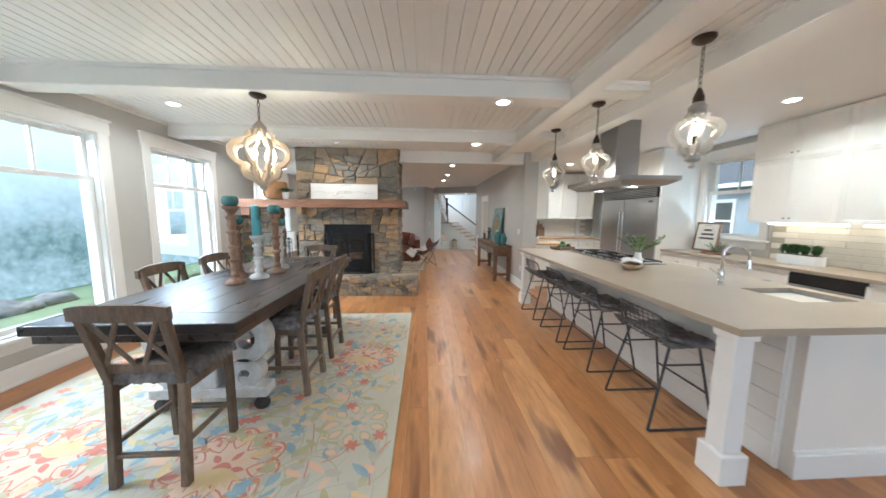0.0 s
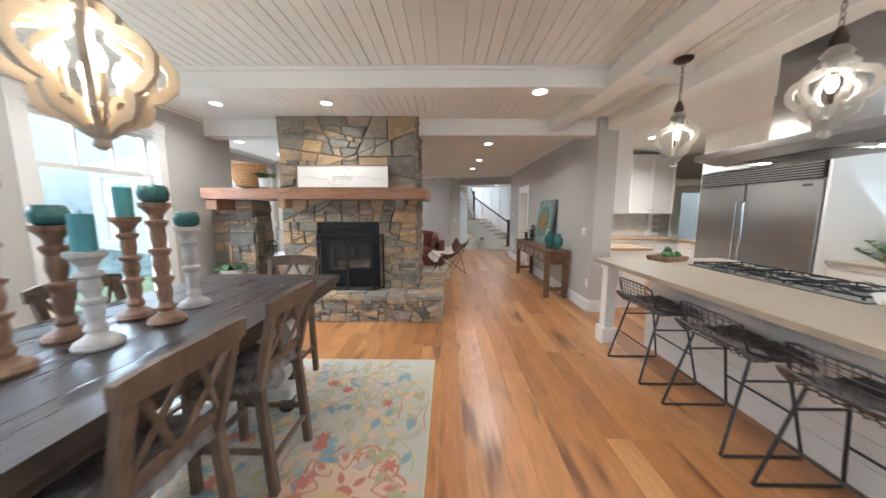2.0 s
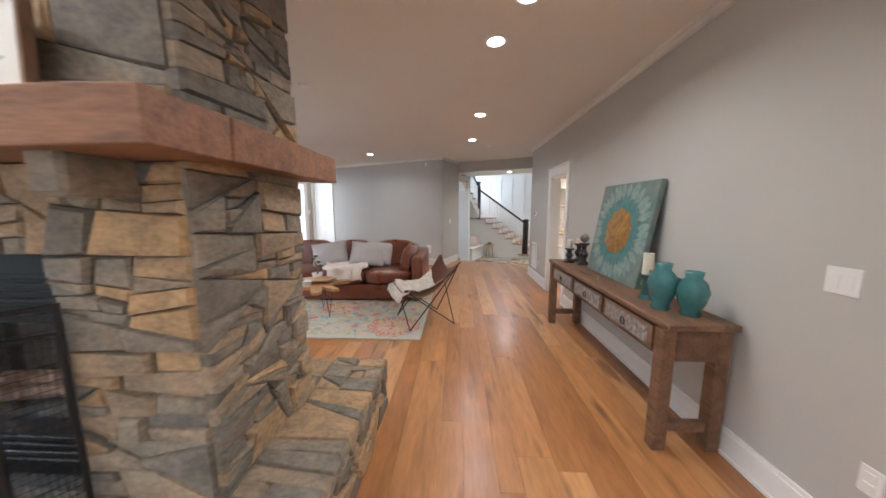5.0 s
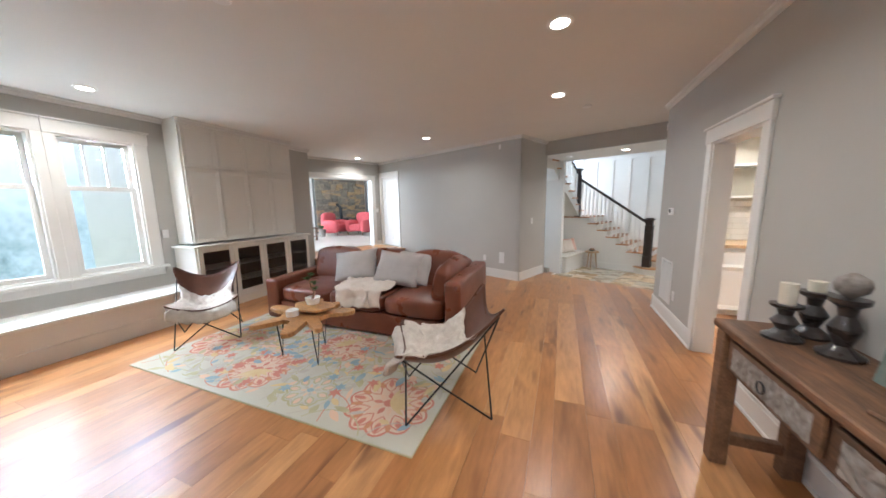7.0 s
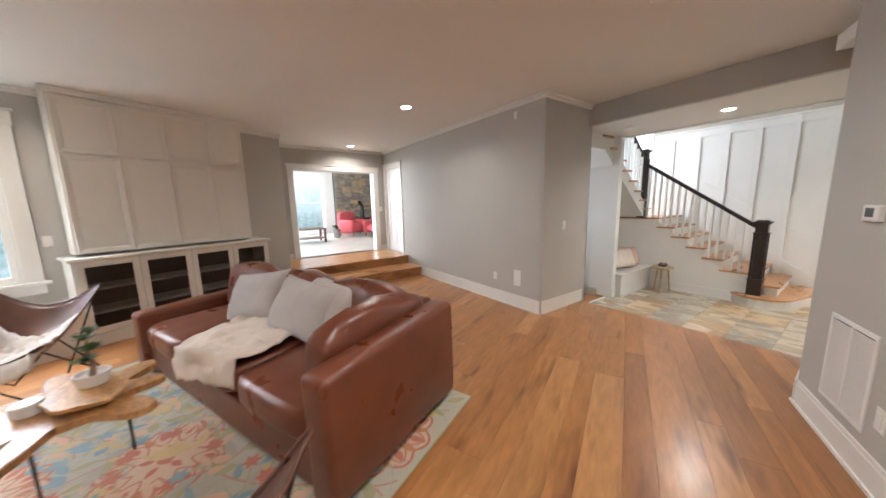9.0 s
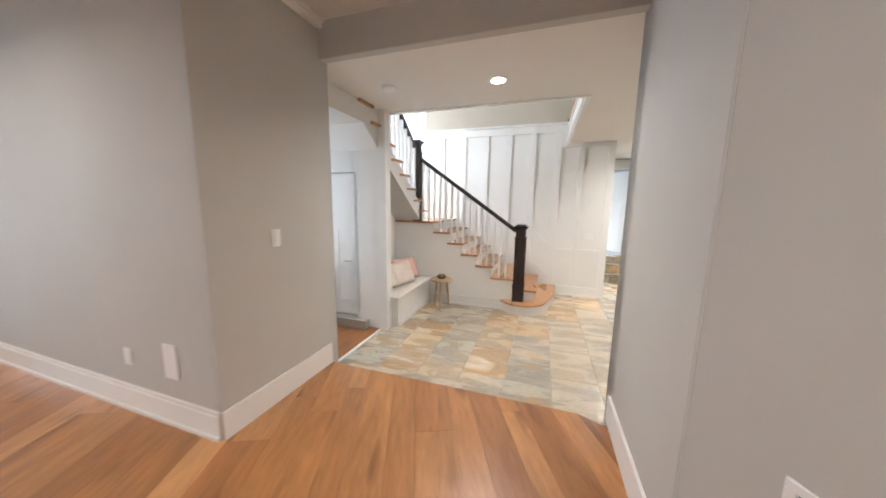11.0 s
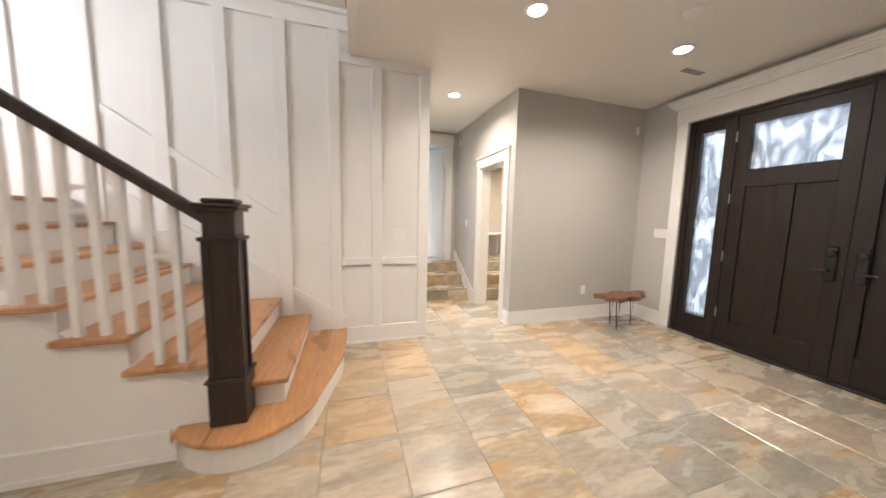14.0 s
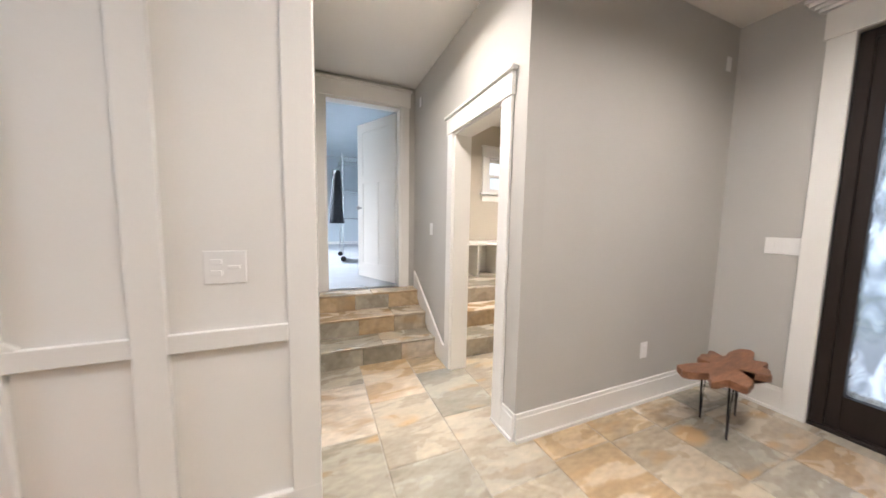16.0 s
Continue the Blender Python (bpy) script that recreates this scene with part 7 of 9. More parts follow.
for k in range(4):
    wall_unit(pose(4.47, y, 1.43, 0, 0, -90), 0.9, 0.37, 1.26, [(0.80, 2), (0.46, 2)], "tall white shaker wall cabinet")
    y -= 0.901
    st = thing("light_strip", "warm under-cabinet light strip", "light", pose(4.7, y + 0.45, 1.405), "under-cabinet lights")
    part("strip", block(-0.02, -0.38, 0.0, 0.02, 0.38, 0.02), STRIPGLOW, st)
tl = thing("tile_backsplash", "warm white subway tile backsplash", "backsplash", ONE, kind="structure")
part("bed", block(4.838, 0.6, 0.921, 4.849, 4.17, 1.43), GROUT, tl)
tm = bpy.data.meshes.new("tile")
bt = block(-0.005, -0.148, -0.036, 0.005, 0.148, 0.036, 0.002)
bt.to_mesh(tm), bt.free(), tm.materials.append(TILEWHITE)
for r in range(7):
    for c in range(12):
        yy = 4.0 - c * 0.3 - (0.15 if r % 2 else 0)
        share("tile", tm, tl, pose(4.835, yy, 0.96 + r * 0.0755))
hp = thing("planter", "white rectangular planter of leafy green herbs", "plant", pose(4.58, 3.62, 0.9205))
part("box", block(-0.07, -0.20, 0, 0.07, 0.20, 0.12, 0.006), CERAMIC, hp), part("soil", block(-0.06, -0.19, 0.118, 0.06, 0.19, 0.124), SOIL, hp)
lb = bmesh.new()
for k in range(26):
    leaves(lb, 14, rngp, (rngp.uniform(-0.04, 0.04), rngp.uniform(-0.17, 0.17), 0.12), 0.07, 0.19, 0.02)
part("foliage", lb, LEAF, hp)
fp = thing("framed_sign", "white framed farmhouse print leaning on the wall", "picture", pose(4.72, 5.05, 0.9205, -8, 0, -90))
part("frame", blocks([(-0.22, -0.012, 0, 0.22, 0.012, 0.03), (-0.22, -0.012, 0.46, 0.22, 0.012, 0.49), (-0.22, -0.012, 0.03, -0.19, 0.012, 0.46), (0.19, -0.012, 0.03, 0.22, 0.012, 0.46)], 0.003), TURNED, fp)
part("print", block(-0.19, 0.0, 0.03, 0.19, 0.008, 0.46), PAPER, fp)
lt = bmesh.new()
for zz, w2 in ((0.34, 0.07), (0.27, 0.11), (0.20, 0.13)):
    box(lt, -w2, -0.003, zz, w2, 0.0, zz + 0.035)
part("lettering", lt, INK, fp, "dark lettering bars")
wr = bmesh.new()
for k in range(22):
    aa = 6.283 * k / 22
    leaves(wr, 1, rngp, (0.15 * math.cos(aa), -0.006, 0.255 + 0.17 * math.sin(aa)), 0.03, 0.03, 0.012)
part("wreath", wr, LEAF, fp)
tr2 = thing("serving_tray", "round wooden tray with a green plant", "tray", pose(4.5, 4.62, 0.9205))
part("tray", turned([(0.16, 0), (0.18, 0.005), (0.18, 0.03), (0.17, 0.03), (0.165, 0.012)], 24), TURNED, tr2)
a, b = twigs(rngp, (0, 0, 0.02), 9, 0.14, 0.2, 9, 0.02)
part("stems", a, LEAF, tr2), part("foliage", b, PALELEAF, tr2)

# cabinets behind the hall wall and along the far kitchen wall
for k in range(3):
    base_unit(pose(2.72, 6.44 + 0.7 * k, 0, 0, 0, 90), 0.699, 0.6, 0.88, [(0.55, 2), (0.2, 1)], "white shaker base cabinet with drawer")
    if k < 2:
        wall_unit(pose(2.52, 6.40 + 0.75 * k, 1.43, 0, 0, 90), 0.749, 0.40, 1.262, [(0.83, 2), (0.43, 2)], "white shaker wall cabinet")
pe = thing("base_cabinet", "white panelled cabinet end beside the hall wall", "cabinet", pose(2.235, 6.405, 0))
part("panel", block(0, 0, 0.11, 0.64, 0.03, 0.879), CABINET, pe)
part("plinth", block(0.0, 0.0, 0, 0.58, 0.028, 0.109), CABINET, pe)
shaker(pe, "panel_frame", 0.01, 0.13, 0.63, 0.87, 0.0)
structure("wall_end", block(2.0975, 6.19, 0, 2.215, 6.395, CZ - 0.041), WALL, "grey painted end of the hall wall", "wall")
structure("baseboard", blocks([(1.93, 6.173, 0, 2.232, 6.1895, 0.145), (1.935, 6.178, 0.145, 2.227, 6.1895, 0.17), (2.2155, 6.19, 0, 2.232, 6.395, 0.145)]), TRIM, "white painted baseboard round the wall end", "baseboard")
bc = thing("worktop", "warm wooden worktop beside the hall wall", "worktop", ONE)
part("slab", blocks([(2.22, 6.372, 0.881, 2.94, 7.0, 0.92), (2.105, 7.0, 0.881, 2.76, 8.67, 0.92)], 0.003), BUTCHER, bc)
base_unit(pose(2.77, 8.06, 0), 0.9, 0.6, 0.88, [(0.55, 2), (0.2, 2)], "white shaker base cabinet with drawers")
base_unit(pose(3.671, 8.06, 0), 0.9, 0.6, 0.88, [(0.55, 2), (0.2, 2)], "white shaker base cabinet with drawers")
ft = thing("worktop", "warm wooden worktop on the far wall", "worktop", ONE)
part("slab", block(2.765, 8.03, 0.881, 4.6, 8.675, 0.92, 0.003), BUTCHER, ft)
wall_unit(pose(2.8, 8.33, 1.42), 0.9, 0.34, 1.2, [(1.2, 2)], "white shaker wall cabinet")
wall_unit(pose(3.701, 8.33, 1.42), 0.9, 0.34, 1.2, [(1.2, 2)], "white shaker wall cabinet")
cb = base_unit(pose(4.38, 7.76, 0, 0, 0, -90), 0.66, 0.6, 0.88, [(0.2, 1), (0.55, 2)], "white shaker base cabinet beside the refrigerator")
ct2 = thing("worktop", "wooden worktop beside the refrigerator", "worktop", ONE)
part("slab", block(4.35, 7.085, 0.881, 5.0, 7.78, 0.92, 0.003), BUTCHER, ct2)
t2 = thing("tile_backsplash", "warm white tile backsplash on the far wall", "backsplash", ONE, kind="structure")
for r in range(7):
    for c in range(6):
        share("tile", tm, t2, pose(2.95 + c * 0.3 - (0.15 if r % 2 else 0), 8.672, 0.965 + r * 0.0755, 0, 0, 90))
for k, (dx, h) in enumerate(((0, 0.34), (0.09, 0.27), (-0.1, 0.3))):
    cbd = thing("cutting_board", "wooden cutting board leaning on the tile", "cutting board", pose(3.2 + dx, 8.58 - 0.02 * k, 0.9205, -8))
    part("board", block(-0.08, 0, 0, 0.08, 0.018, h, 0.006), TURNED, cbd), part("grip", block(-0.018, 0.001, h, 0.018, 0.017, h + 0.09, 0.006), TURNED, cbd)
pp = thing("potted_plant", "small snake plant in a white pot", "plant", pose(2.42, 6.7, 0.9205))
part("pot", turned([(0.04, 0), (0.055, 0.01), (0.06, 0.1), (0.05, 0.1)], 16), CERAMIC, pp)
lb = bmesh.new()
leaves(lb, 16, rngp, (0, 0, 0.09), 0.07, 0.24, 0.03, 0.0)
part("foliage", lb, LEAF, pp)
# glazed outer door of the kitchen
kd = thing("door_1", "white half-glazed outer door", "door", pose(4.94, 8.70, 0), kind="structure")
part("frame", blocks([(0, 0, 0, 0.12, 0.045, 2.01), (0.66, 0, 0, 0.78, 0.045, 2.01), (0.12, 0, 0, 0.66, 0.045, 0.25), (0.12, 0, 1.87, 0.66, 0.045, 2.01)]), TRIM, kd)
part("pane", block(0.12, 0.02, 0.25, 0.66, 0.026, 1.87), PANE, kd).visible_shadow = False
part("knob", turned([(0.012, 0), (0.012, 0.03), (0.028, 0.045), (0.024, 0.065)], 14), BRONZE, kd).matrix_basis = pose(0.72, -0.001, 0.95, 90)
sh = thing("neighbour_wall", "white shingled outer wall seen through the door", "wall", ONE, kind="structure")
part("sheathing", block(4.0, 9.72, -0.5, 7.5, 9.8, 3.2), TRIM, sh)
rs = random.Random(4)
for r in range(14):
    x = 4.0 - rs.uniform(0, 0.1)
    while x < 7.2:
        w = rs.uniform(0.09, 0.2)
        part("shingle", block(x, 9.70 - rs.uniform(0, 0.006), r * 0.2 - 0.01, x + w - 0.005, 9.72, r * 0.2 + 0.2), CABINET, sh)
        x += w

# ---- on and by the fireplace ----
sg = thing("wooden_sign", "white framed wooden sign with script lettering on the mantel", "sign", pose(-1.555, 6.06, 1.772, -3))
part("board", block(-0.62, 0, 0.012, 0.62, 0.018, 0.30), SIGNWHITE, sg)
part("frame", blocks([(-0.635, -0.012, 0, 0.635, 0.024, 0.0118), (-0.635, -0.012, 0.3002, 0.635, 0.024, 0.315), (-0.635, -0.012, 0.012, -0.6205, 0.024, 0.30), (0.6205, -0.012, 0.012, 0.635, 0.024, 0.30)], 0.002), TURNED, sg)
tx = bpy.data.curves.new("lettering", "FONT")
tx.body, tx.size, tx.extrude, tx.align_x, tx.shear = "gather", 0.115, 0.001, "CENTER", 0.35
tx.offset = -0.0026
txc = new("lettering_outline", tx)
txo = new("lettering", bpy.data.meshes.new_from_object(txc))
bpy.data.objects.remove(txc)
txo.data.materials.append(INK)
txo.parent = sg
txo.matrix_basis = pose(0, -0.003, 0.11, 90)
fl = bmesh.new()
for s in (-1, 1):
    pts = [(s * (0.2 + 0.36 * i / 16), 0.135 + 0.02 * math.sin(i / 16 * 6.5) * s, 0) for i in range(17)]
    tube(fl, [(p[0], -0.001, p[1]) for p in pts], 0.0018, 5)
tube(fl, [(0.03 + 0.1 * math.cos(a), -0.001, 0.235 + 0.04 * math.sin(a)) for a in (0.3 + 3.2 * i / 12 for i in range(13))], 0.0018, 5)
tube(fl, [(-0.1 + 0.1 * math.cos(a), -0.001, 0.08 + 0.035 * math.sin(a)) for a in (2.6 + 4.0 * i / 14 for i in range(15))], 0.0018, 5)
part("flourish", fl, INK, sg)

# folding screen before the fire
sc = thing("fire_screen", "black iron three-panel fire screen with mesh", "fire screen", pose(-1.56, 6.02, 0.366))
def screen_panel(m, w, h):
    p = part("panel_frame", blocks([(0, -0.01, 0, 0.018, 0.01, h), (w - 0.018, -0.01, 0, w, 0.01, h), (0.018, -0.01, 0, w - 0.018, 0.01, 0.018), (0.018, -0.01, h - 0.018, w - 0.018, 0.01, h), (0.018, -0.008, h - 0.11, w - 0.018, 0.008, h - 0.098)], 0.002), BLACK, sc)
    p.matrix_basis = m
    b = bmesh.new()
    n = int(w / 0.018)
    for i in range(1, n):
        box(b, w * i / n - 0.0012, -0.0012, 0.018, w * i / n + 0.0012, 0.0012, h - 0.018)
    for i in range(1, int(h / 0.03)):
        box(b, 0.018, -0.0012, i * 0.03, w - 0.018, 0.0012, i * 0.03 + 0.0022)
    part("mesh", b, BLACK, p)
screen_panel(pose(-0.30, -0.05, 0), 0.36, 0.78)
screen_panel(pose(0.062, -0.05, 0), 0.36, 0.78)
screen_panel(pose(-0.41, 0.09, 0, 0, 0, -52), 0.18, 0.78)
screen_panel(pose(0.424, -0.052, 0, 0, 0, 52), 0.18, 0.78)
for x in (0.02, 0.10):
    part("handle", rod([(x, -0.062, 0.52), (x, -0.09, 0.53), (x, -0.09, 0.62), (x, -0.062, 0.63)], 0.006, 6), CHROME, sc)

# basket and ivy on the mantel, potted plant on the hearth
bk = thing("wicker_basket", "round brown wicker basket on the mantel", "basket", pose(-2.80, 6.03, 1.772))
part("basket", turned([(0.10, 0), (0.17, 0.01), (0.20, 0.09), (0.21, 0.18), (0.19, 0.31), (0.18, 0.31), (0.195, 0.18), (0.16, 0.05)], 28), WICKER, bk)
for k in range(9):
    part("weave", rod([((0.207 - 0.0013 * (k - 5) ** 2) * math.cos(a), (0.207 - 0.0013 * (k - 5) ** 2) * math.sin(a), 0.02 + k * 0.0345) for a in (6.283 * i / 28 for i in range(28))], 0.008, 6, True), WICKER, bk)
mp2 = thing("potted_plant", "trailing green houseplant in a white pot on the mantel", "plant", pose(-2.58, 5.97, 1.772))
part("pot", turned([(0.05, 0), (0.06, 0.005), (0.072, 0.12), (0.062, 0.12), (0.058, 0.1)], 20), CERAMIC, mp2)
lb = bmesh.new()
leaves(lb, 46, rngp, (0, 0, 0.11), 0.24, 0.15, 0.05, 0.6)
part("foliage", lb, LEAF, mp2)
hp2 = thing("potted_plant", "leafy houseplant in a white pot on wooden legs", "plant", pose(-3.13, 5.98, 0.366))
part("pot", turned([(0.10, 0.08), (0.115, 0.085), (0.135, 0.29), (0.12, 0.29), (0.115, 0.25)], 24), CERAMIC, hp2)
for k in range(3):
    aa = 6.283 * k / 3 + 0.4
    part("leg", rod([(0.1 * math.cos(aa), 0.1 * math.sin(aa), 0.0), (0.085 * math.cos(aa), 0.085 * math.sin(aa), 0.10)], [0.010, 0.016], 8), LIVEEDGE, hp2)
part("soil", turned([(0.002, 0.255), (0.114, 0.255), (0.114, 0.262), (0.002, 0.262)], 18), SOIL, hp2)
part("moss_pole", rod([(0, 0.02, 0.25), (0, 0.02, 0.62)], 0.02, 8), TURNED, hp2)
lb = bmesh.new()
leaves(lb, 40, rngp, (0, 0, 0.27), 0.26, 0.2, 0.085, 0.7)
part("foliage", lb, LEAF, hp2)
tv = thing("potted_plant", "trailing ivy hanging from the back of the mantel", "plant", pose(-0.90, 6.90, 1.768))
part("pot", turned([(0.04, 0), (0.05, 0.005), (0.06, 0.09), (0.05, 0.09)], 18), CERAMIC, tv)
lb, sb2 = bmesh.new(), bmesh.new()
for k in range(7):
    x0 = rngp.uniform(-0.10, 0.05)
    pts = [(0, 0, 0.09), (x0 * 0.6, 0.10, 0.07), (x0, 0.13, -0.1), (x0 + rngp.uniform(-0.05, 0.05), 0.14, -0.1 - rngp.uniform(0.2, 0.55))]
    tube(sb2, pts, 0.002, 4)
    for j in range(12):
        u = rngp.random()
        p, q = Vector(pts[2]), Vector(pts[3])
        leaves(lb, 1, rngp, p + (q - p) * u, 0.06, 0.03, 0.04, 1.5)
leaves(lb, 16, rngp, (0, 0, 0.08), 0.12, 0.08, 0.045, 0.8)
part("vines", sb2, LEAF, tv), part("foliage", lb, LEAF, tv)
ft3 = thing("fire_tools", "black iron fire tool set on the hearth", "fire tools", pose(-2.72, 6.30, 0.366))
part("stand", turned([(0.09, 0), (0.09, 0.012), (0.012, 0.02), (0.01, 0.62), (0.02, 0.65), (0.004, 0.68)], 14), BLACK, ft3)
for k in range(4):
    aa = k * 1.571
    part("tool", rod([(0.055 * math.cos(aa), 0.055 * math.sin(aa), 0.06), (0.055 * math.cos(aa), 0.055 * math.sin(aa), 0.66)], 0.006, 6), BLACK, ft3)
part("ring", rod([(0.06 * math.cos(a), 0.06 * math.sin(a), 0.58) for a in (6.283 * i / 16 for i in range(16))], 0.005, 6, True), BLACK, ft3)

# ---- living room ----
ws = thing("window_seat", "white built-in window seat under the triple window", "window seat", ONE, kind="structure")
part("front", block(-4.449, 6.82, 0, -3.90, 9.50, 0.385), TRIM, ws)
part("seat", block(-4.449, 6.82, 0.386, -3.86, 9.51, 0.425, 0.006), TRIM, ws)
part("skirting", block(-3.8995, 6.82, 0, -3.885, 9.50, 0.17), TRIM, ws)

bi = thing("built_in_cabinet", "white built-in media cabinet with panelled doors", "cabinet", pose(-4.12, 9.52, 0, 0, 0, 90))
part("upper_carcass", block(0.03, 0.001, 0.985, 1.80, 0.32, HZ - 0.001), CABINET, bi)
part("crown", blocks([(0.0, -0.03, HZ - 0.06, 1.83, 0.0005, HZ - 0.001), (0.0, -0.045, HZ - 0.02, 1.84, -0.03, HZ - 0.001)], 0.003), TRIM, bi)
for i in range(4):
    shaker(bi, "panel_door", 0.05 + 0.435 * i, 1.00, 0.05 + 0.435 * (i + 1), 2.035, 0)
    shaker(bi, "panel_door", 0.05 + 0.435 * i, 2.055, 0.05 + 0.435 * (i + 1), 2.61, 0)
lo2 = thing("built_in_cabinet", "white low cabinet with four mesh-front doors", "cabinet", pose(-3.93, 9.48, 0, 0, 0, 90))
part("carcass", blocks([(0, 0.03, 0.0, 1.98, 0.5, 0.10), (0, 0.03, 0.1, 0.03, 0.5, 0.929), (1.95, 0.03, 0.1, 1.98, 0.5, 0.929), (0.03, 0.45, 0.1, 1.95, 0.5, 0.929)]), CABINET, lo2)
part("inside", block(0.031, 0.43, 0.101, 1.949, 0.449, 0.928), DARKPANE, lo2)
part("top", block(-0.03, -0.02, 0.93, 2.01, 0.5, 0.965, 0.005), CABINET, lo2)
part("base", block(-0.005, -0.004, 0, 1.985, 0.029, 0.135, 0.003), CABINET, lo2)
for z in (0.34, 0.60):
    part("shelf", block(0.031, 0.06, z, 1.949, 0.43, z + 0.02), CABINET, lo2)
for i in range(4):
    x0, x1 = 0.02 + 0.485 * i, 0.02 + 0.485 * (i + 1)
    d = part("door", blocks([(x0 + 0.002, 0, 0.14, x0 + 0.062, 0.022, 0.925), (x1 - 0.062, 0, 0.14, x1 - 0.002, 0.022, 0.925), (x0 + 0.062, 0, 0.14, x1 - 0.062, 0.022, 0.205), (x0 + 0.062, 0, 0.865, x1 - 0.062, 0.022, 0.925)], 0.002), CABINET, lo2)
    b = bmesh.new()
    for k in range(1, 26):
        box(b, x0 + 0.062 + 0.361 * k / 26 - 0.0016, 0.010, 0.205, x0 + 0.062 + 0.361 * k / 26 + 0.0016, 0.0125, 0.865)
    for k in range(1, 46):
        box(b, x0 + 0.062, 0.0125, 0.205 + 0.66 * k / 46 - 0.0016, x1 - 0.062, 0.0145, 0.205 + 0.66 * k / 46 + 0.0016)
    part("wire_mesh", b, BRONZE, d, "dark woven wire mesh")

# sofa
def sofa():
    t = thing("sofa", "chestnut leather two-cushion sofa", "sofa", pose(-1.52, 10.18, 0.0125))
    w, d = 2.66, 1.12
    def pad(name, x, y, z, sx, sy, sz, wob=0.04, seed=0, tilt=0.0, parent=t, mat=LEATHER, puff=0.03, m=None):
        o = part(name, soft_box(sx, sy, sz, puff, 7, wob, seed), mat, parent, smooth=True)
        o.matrix_basis = m if m is not None else pose(x, y, z, tilt)
        return o
    part("base", block(-w / 2 + 0.04, -d / 2 + 0.05, 0.03, w / 2 - 0.04, d / 2 - 0.04, 0.27, 0.02, 2), LEATHER, t)
    for x in (-w / 2 + 0.12, w / 2 - 0.12):
        for y in (-d / 2 + 0.12, d / 2 - 0.12):
            part("foot", turned([(0.03, 0), (0.035, 0.035)], 10, (x, y, 0)), DARKWOOD, t)
    def panel(name, x0, y0, x1, y1, h, hf):
        bm = block(x0, y0, 0.04, x1, y1, h)
        for v in bm.verts:
            if v.co.z > 0.3 and v.co.y < 0:
                v.co.z = hf
        bmesh.ops.subdivide_edges(bm, edges=[e for e in bm.edges if e.calc_length() > 0.4], cuts=6)
        bmesh.ops.bevel(bm, geom=[e for e in bm.edges if len(e.link_faces) == 2 and e.calc_face_angle(0) > 0.6], offset=0.04, segments=4, affect="EDGES", profile=0.5)
        for v in bm.verts:
            v.co += 0.010 * Vector((noise.noise(v.co * 3), noise.noise(v.co * 3 + Vector((7, 0, 0))), noise.noise(v.co * 4 + Vector((0, 9, 0)))))
        part(name, bm, LEATHER, t, smooth=True)
    panel("arm", -w / 2, -d / 2, -w / 2 + 0.20, d / 2 - 0.02, 0.58, 0.55)
    panel("arm", w / 2 - 0.17, -d / 2, w / 2, d / 2 - 0.004, 0.735, 0.705)
    panel("back", -w / 2 + 0.02, d / 2 - 0.20, w / 2 - 0.172, d / 2, 0.735, 0.735)
    cw = (w - 0.37) / 3
    for i in range(3):
        x = -w / 2 + 0.20 + cw * (i + 0.5)
        pad("seat_cushion", x, -0.13, 0.37, cw - 0.004, 0.84, 0.20, 0.06, i, puff=0.02)
        pad("back_cushion", x, d / 2 - 0.33, 0.635, cw + 0.02, 0.23, 0.44, 0.08, i + 5, -12, puff=0.035)
    pad("side_bolster", 0, 0, 0, 0.20, 0.86, 0.40, 0.22, 9, m=pose(w / 2 - 0.27, 0.0, 0.615, 0, 13, 0), puff=0.05)
    return t


sofa()
for x, y, a, s in ((-1.86, 10.22, 14, 1), (-1.20, 10.20, 2, 2), (-1.08, 10.31, -6, 3)):
    pl = thing("throw_pillow", "pale linen throw pillow on the leather sofa", "pillow", pose(x, y, 0.685, -30, (-8, 5, 3)[s - 1], a), "pillows on the sofa")
    part("cover", pillow(0.62, 0.44, 0.20, s), CUSHION, pl, smooth=True)
tw = thing("throw_blanket", "cream woollen throw draped over the sofa seat", "blanket", pose(-1.47, 9.93, 0.0, 0, 0, 16))
def drape(u, v):
    x, q = (u - 0.5) * (0.78 - 0.30 * v), v * 0.86
    y = 0.30 - min(q, 0.60) - max(0.0, q - 0.60) * 0.12
    z = 0.522 - max(0.0, q - 0.62) * 0.75
    n2 = 0.05 * noise.noise(Vector((u * 4, v * 5, 2))) + 0.024 * noise.noise(Vector((u * 12, v * 9, 7)))
    return Vector((x + 0.08 * noise.noise(Vector((v * 3, u * 2, 0))), y + n2 * 0.5, z + abs(n2)))
part("fabric", grid(drape, 30, 34, 0.012), IVORYCLOTH, tw, smooth=True)


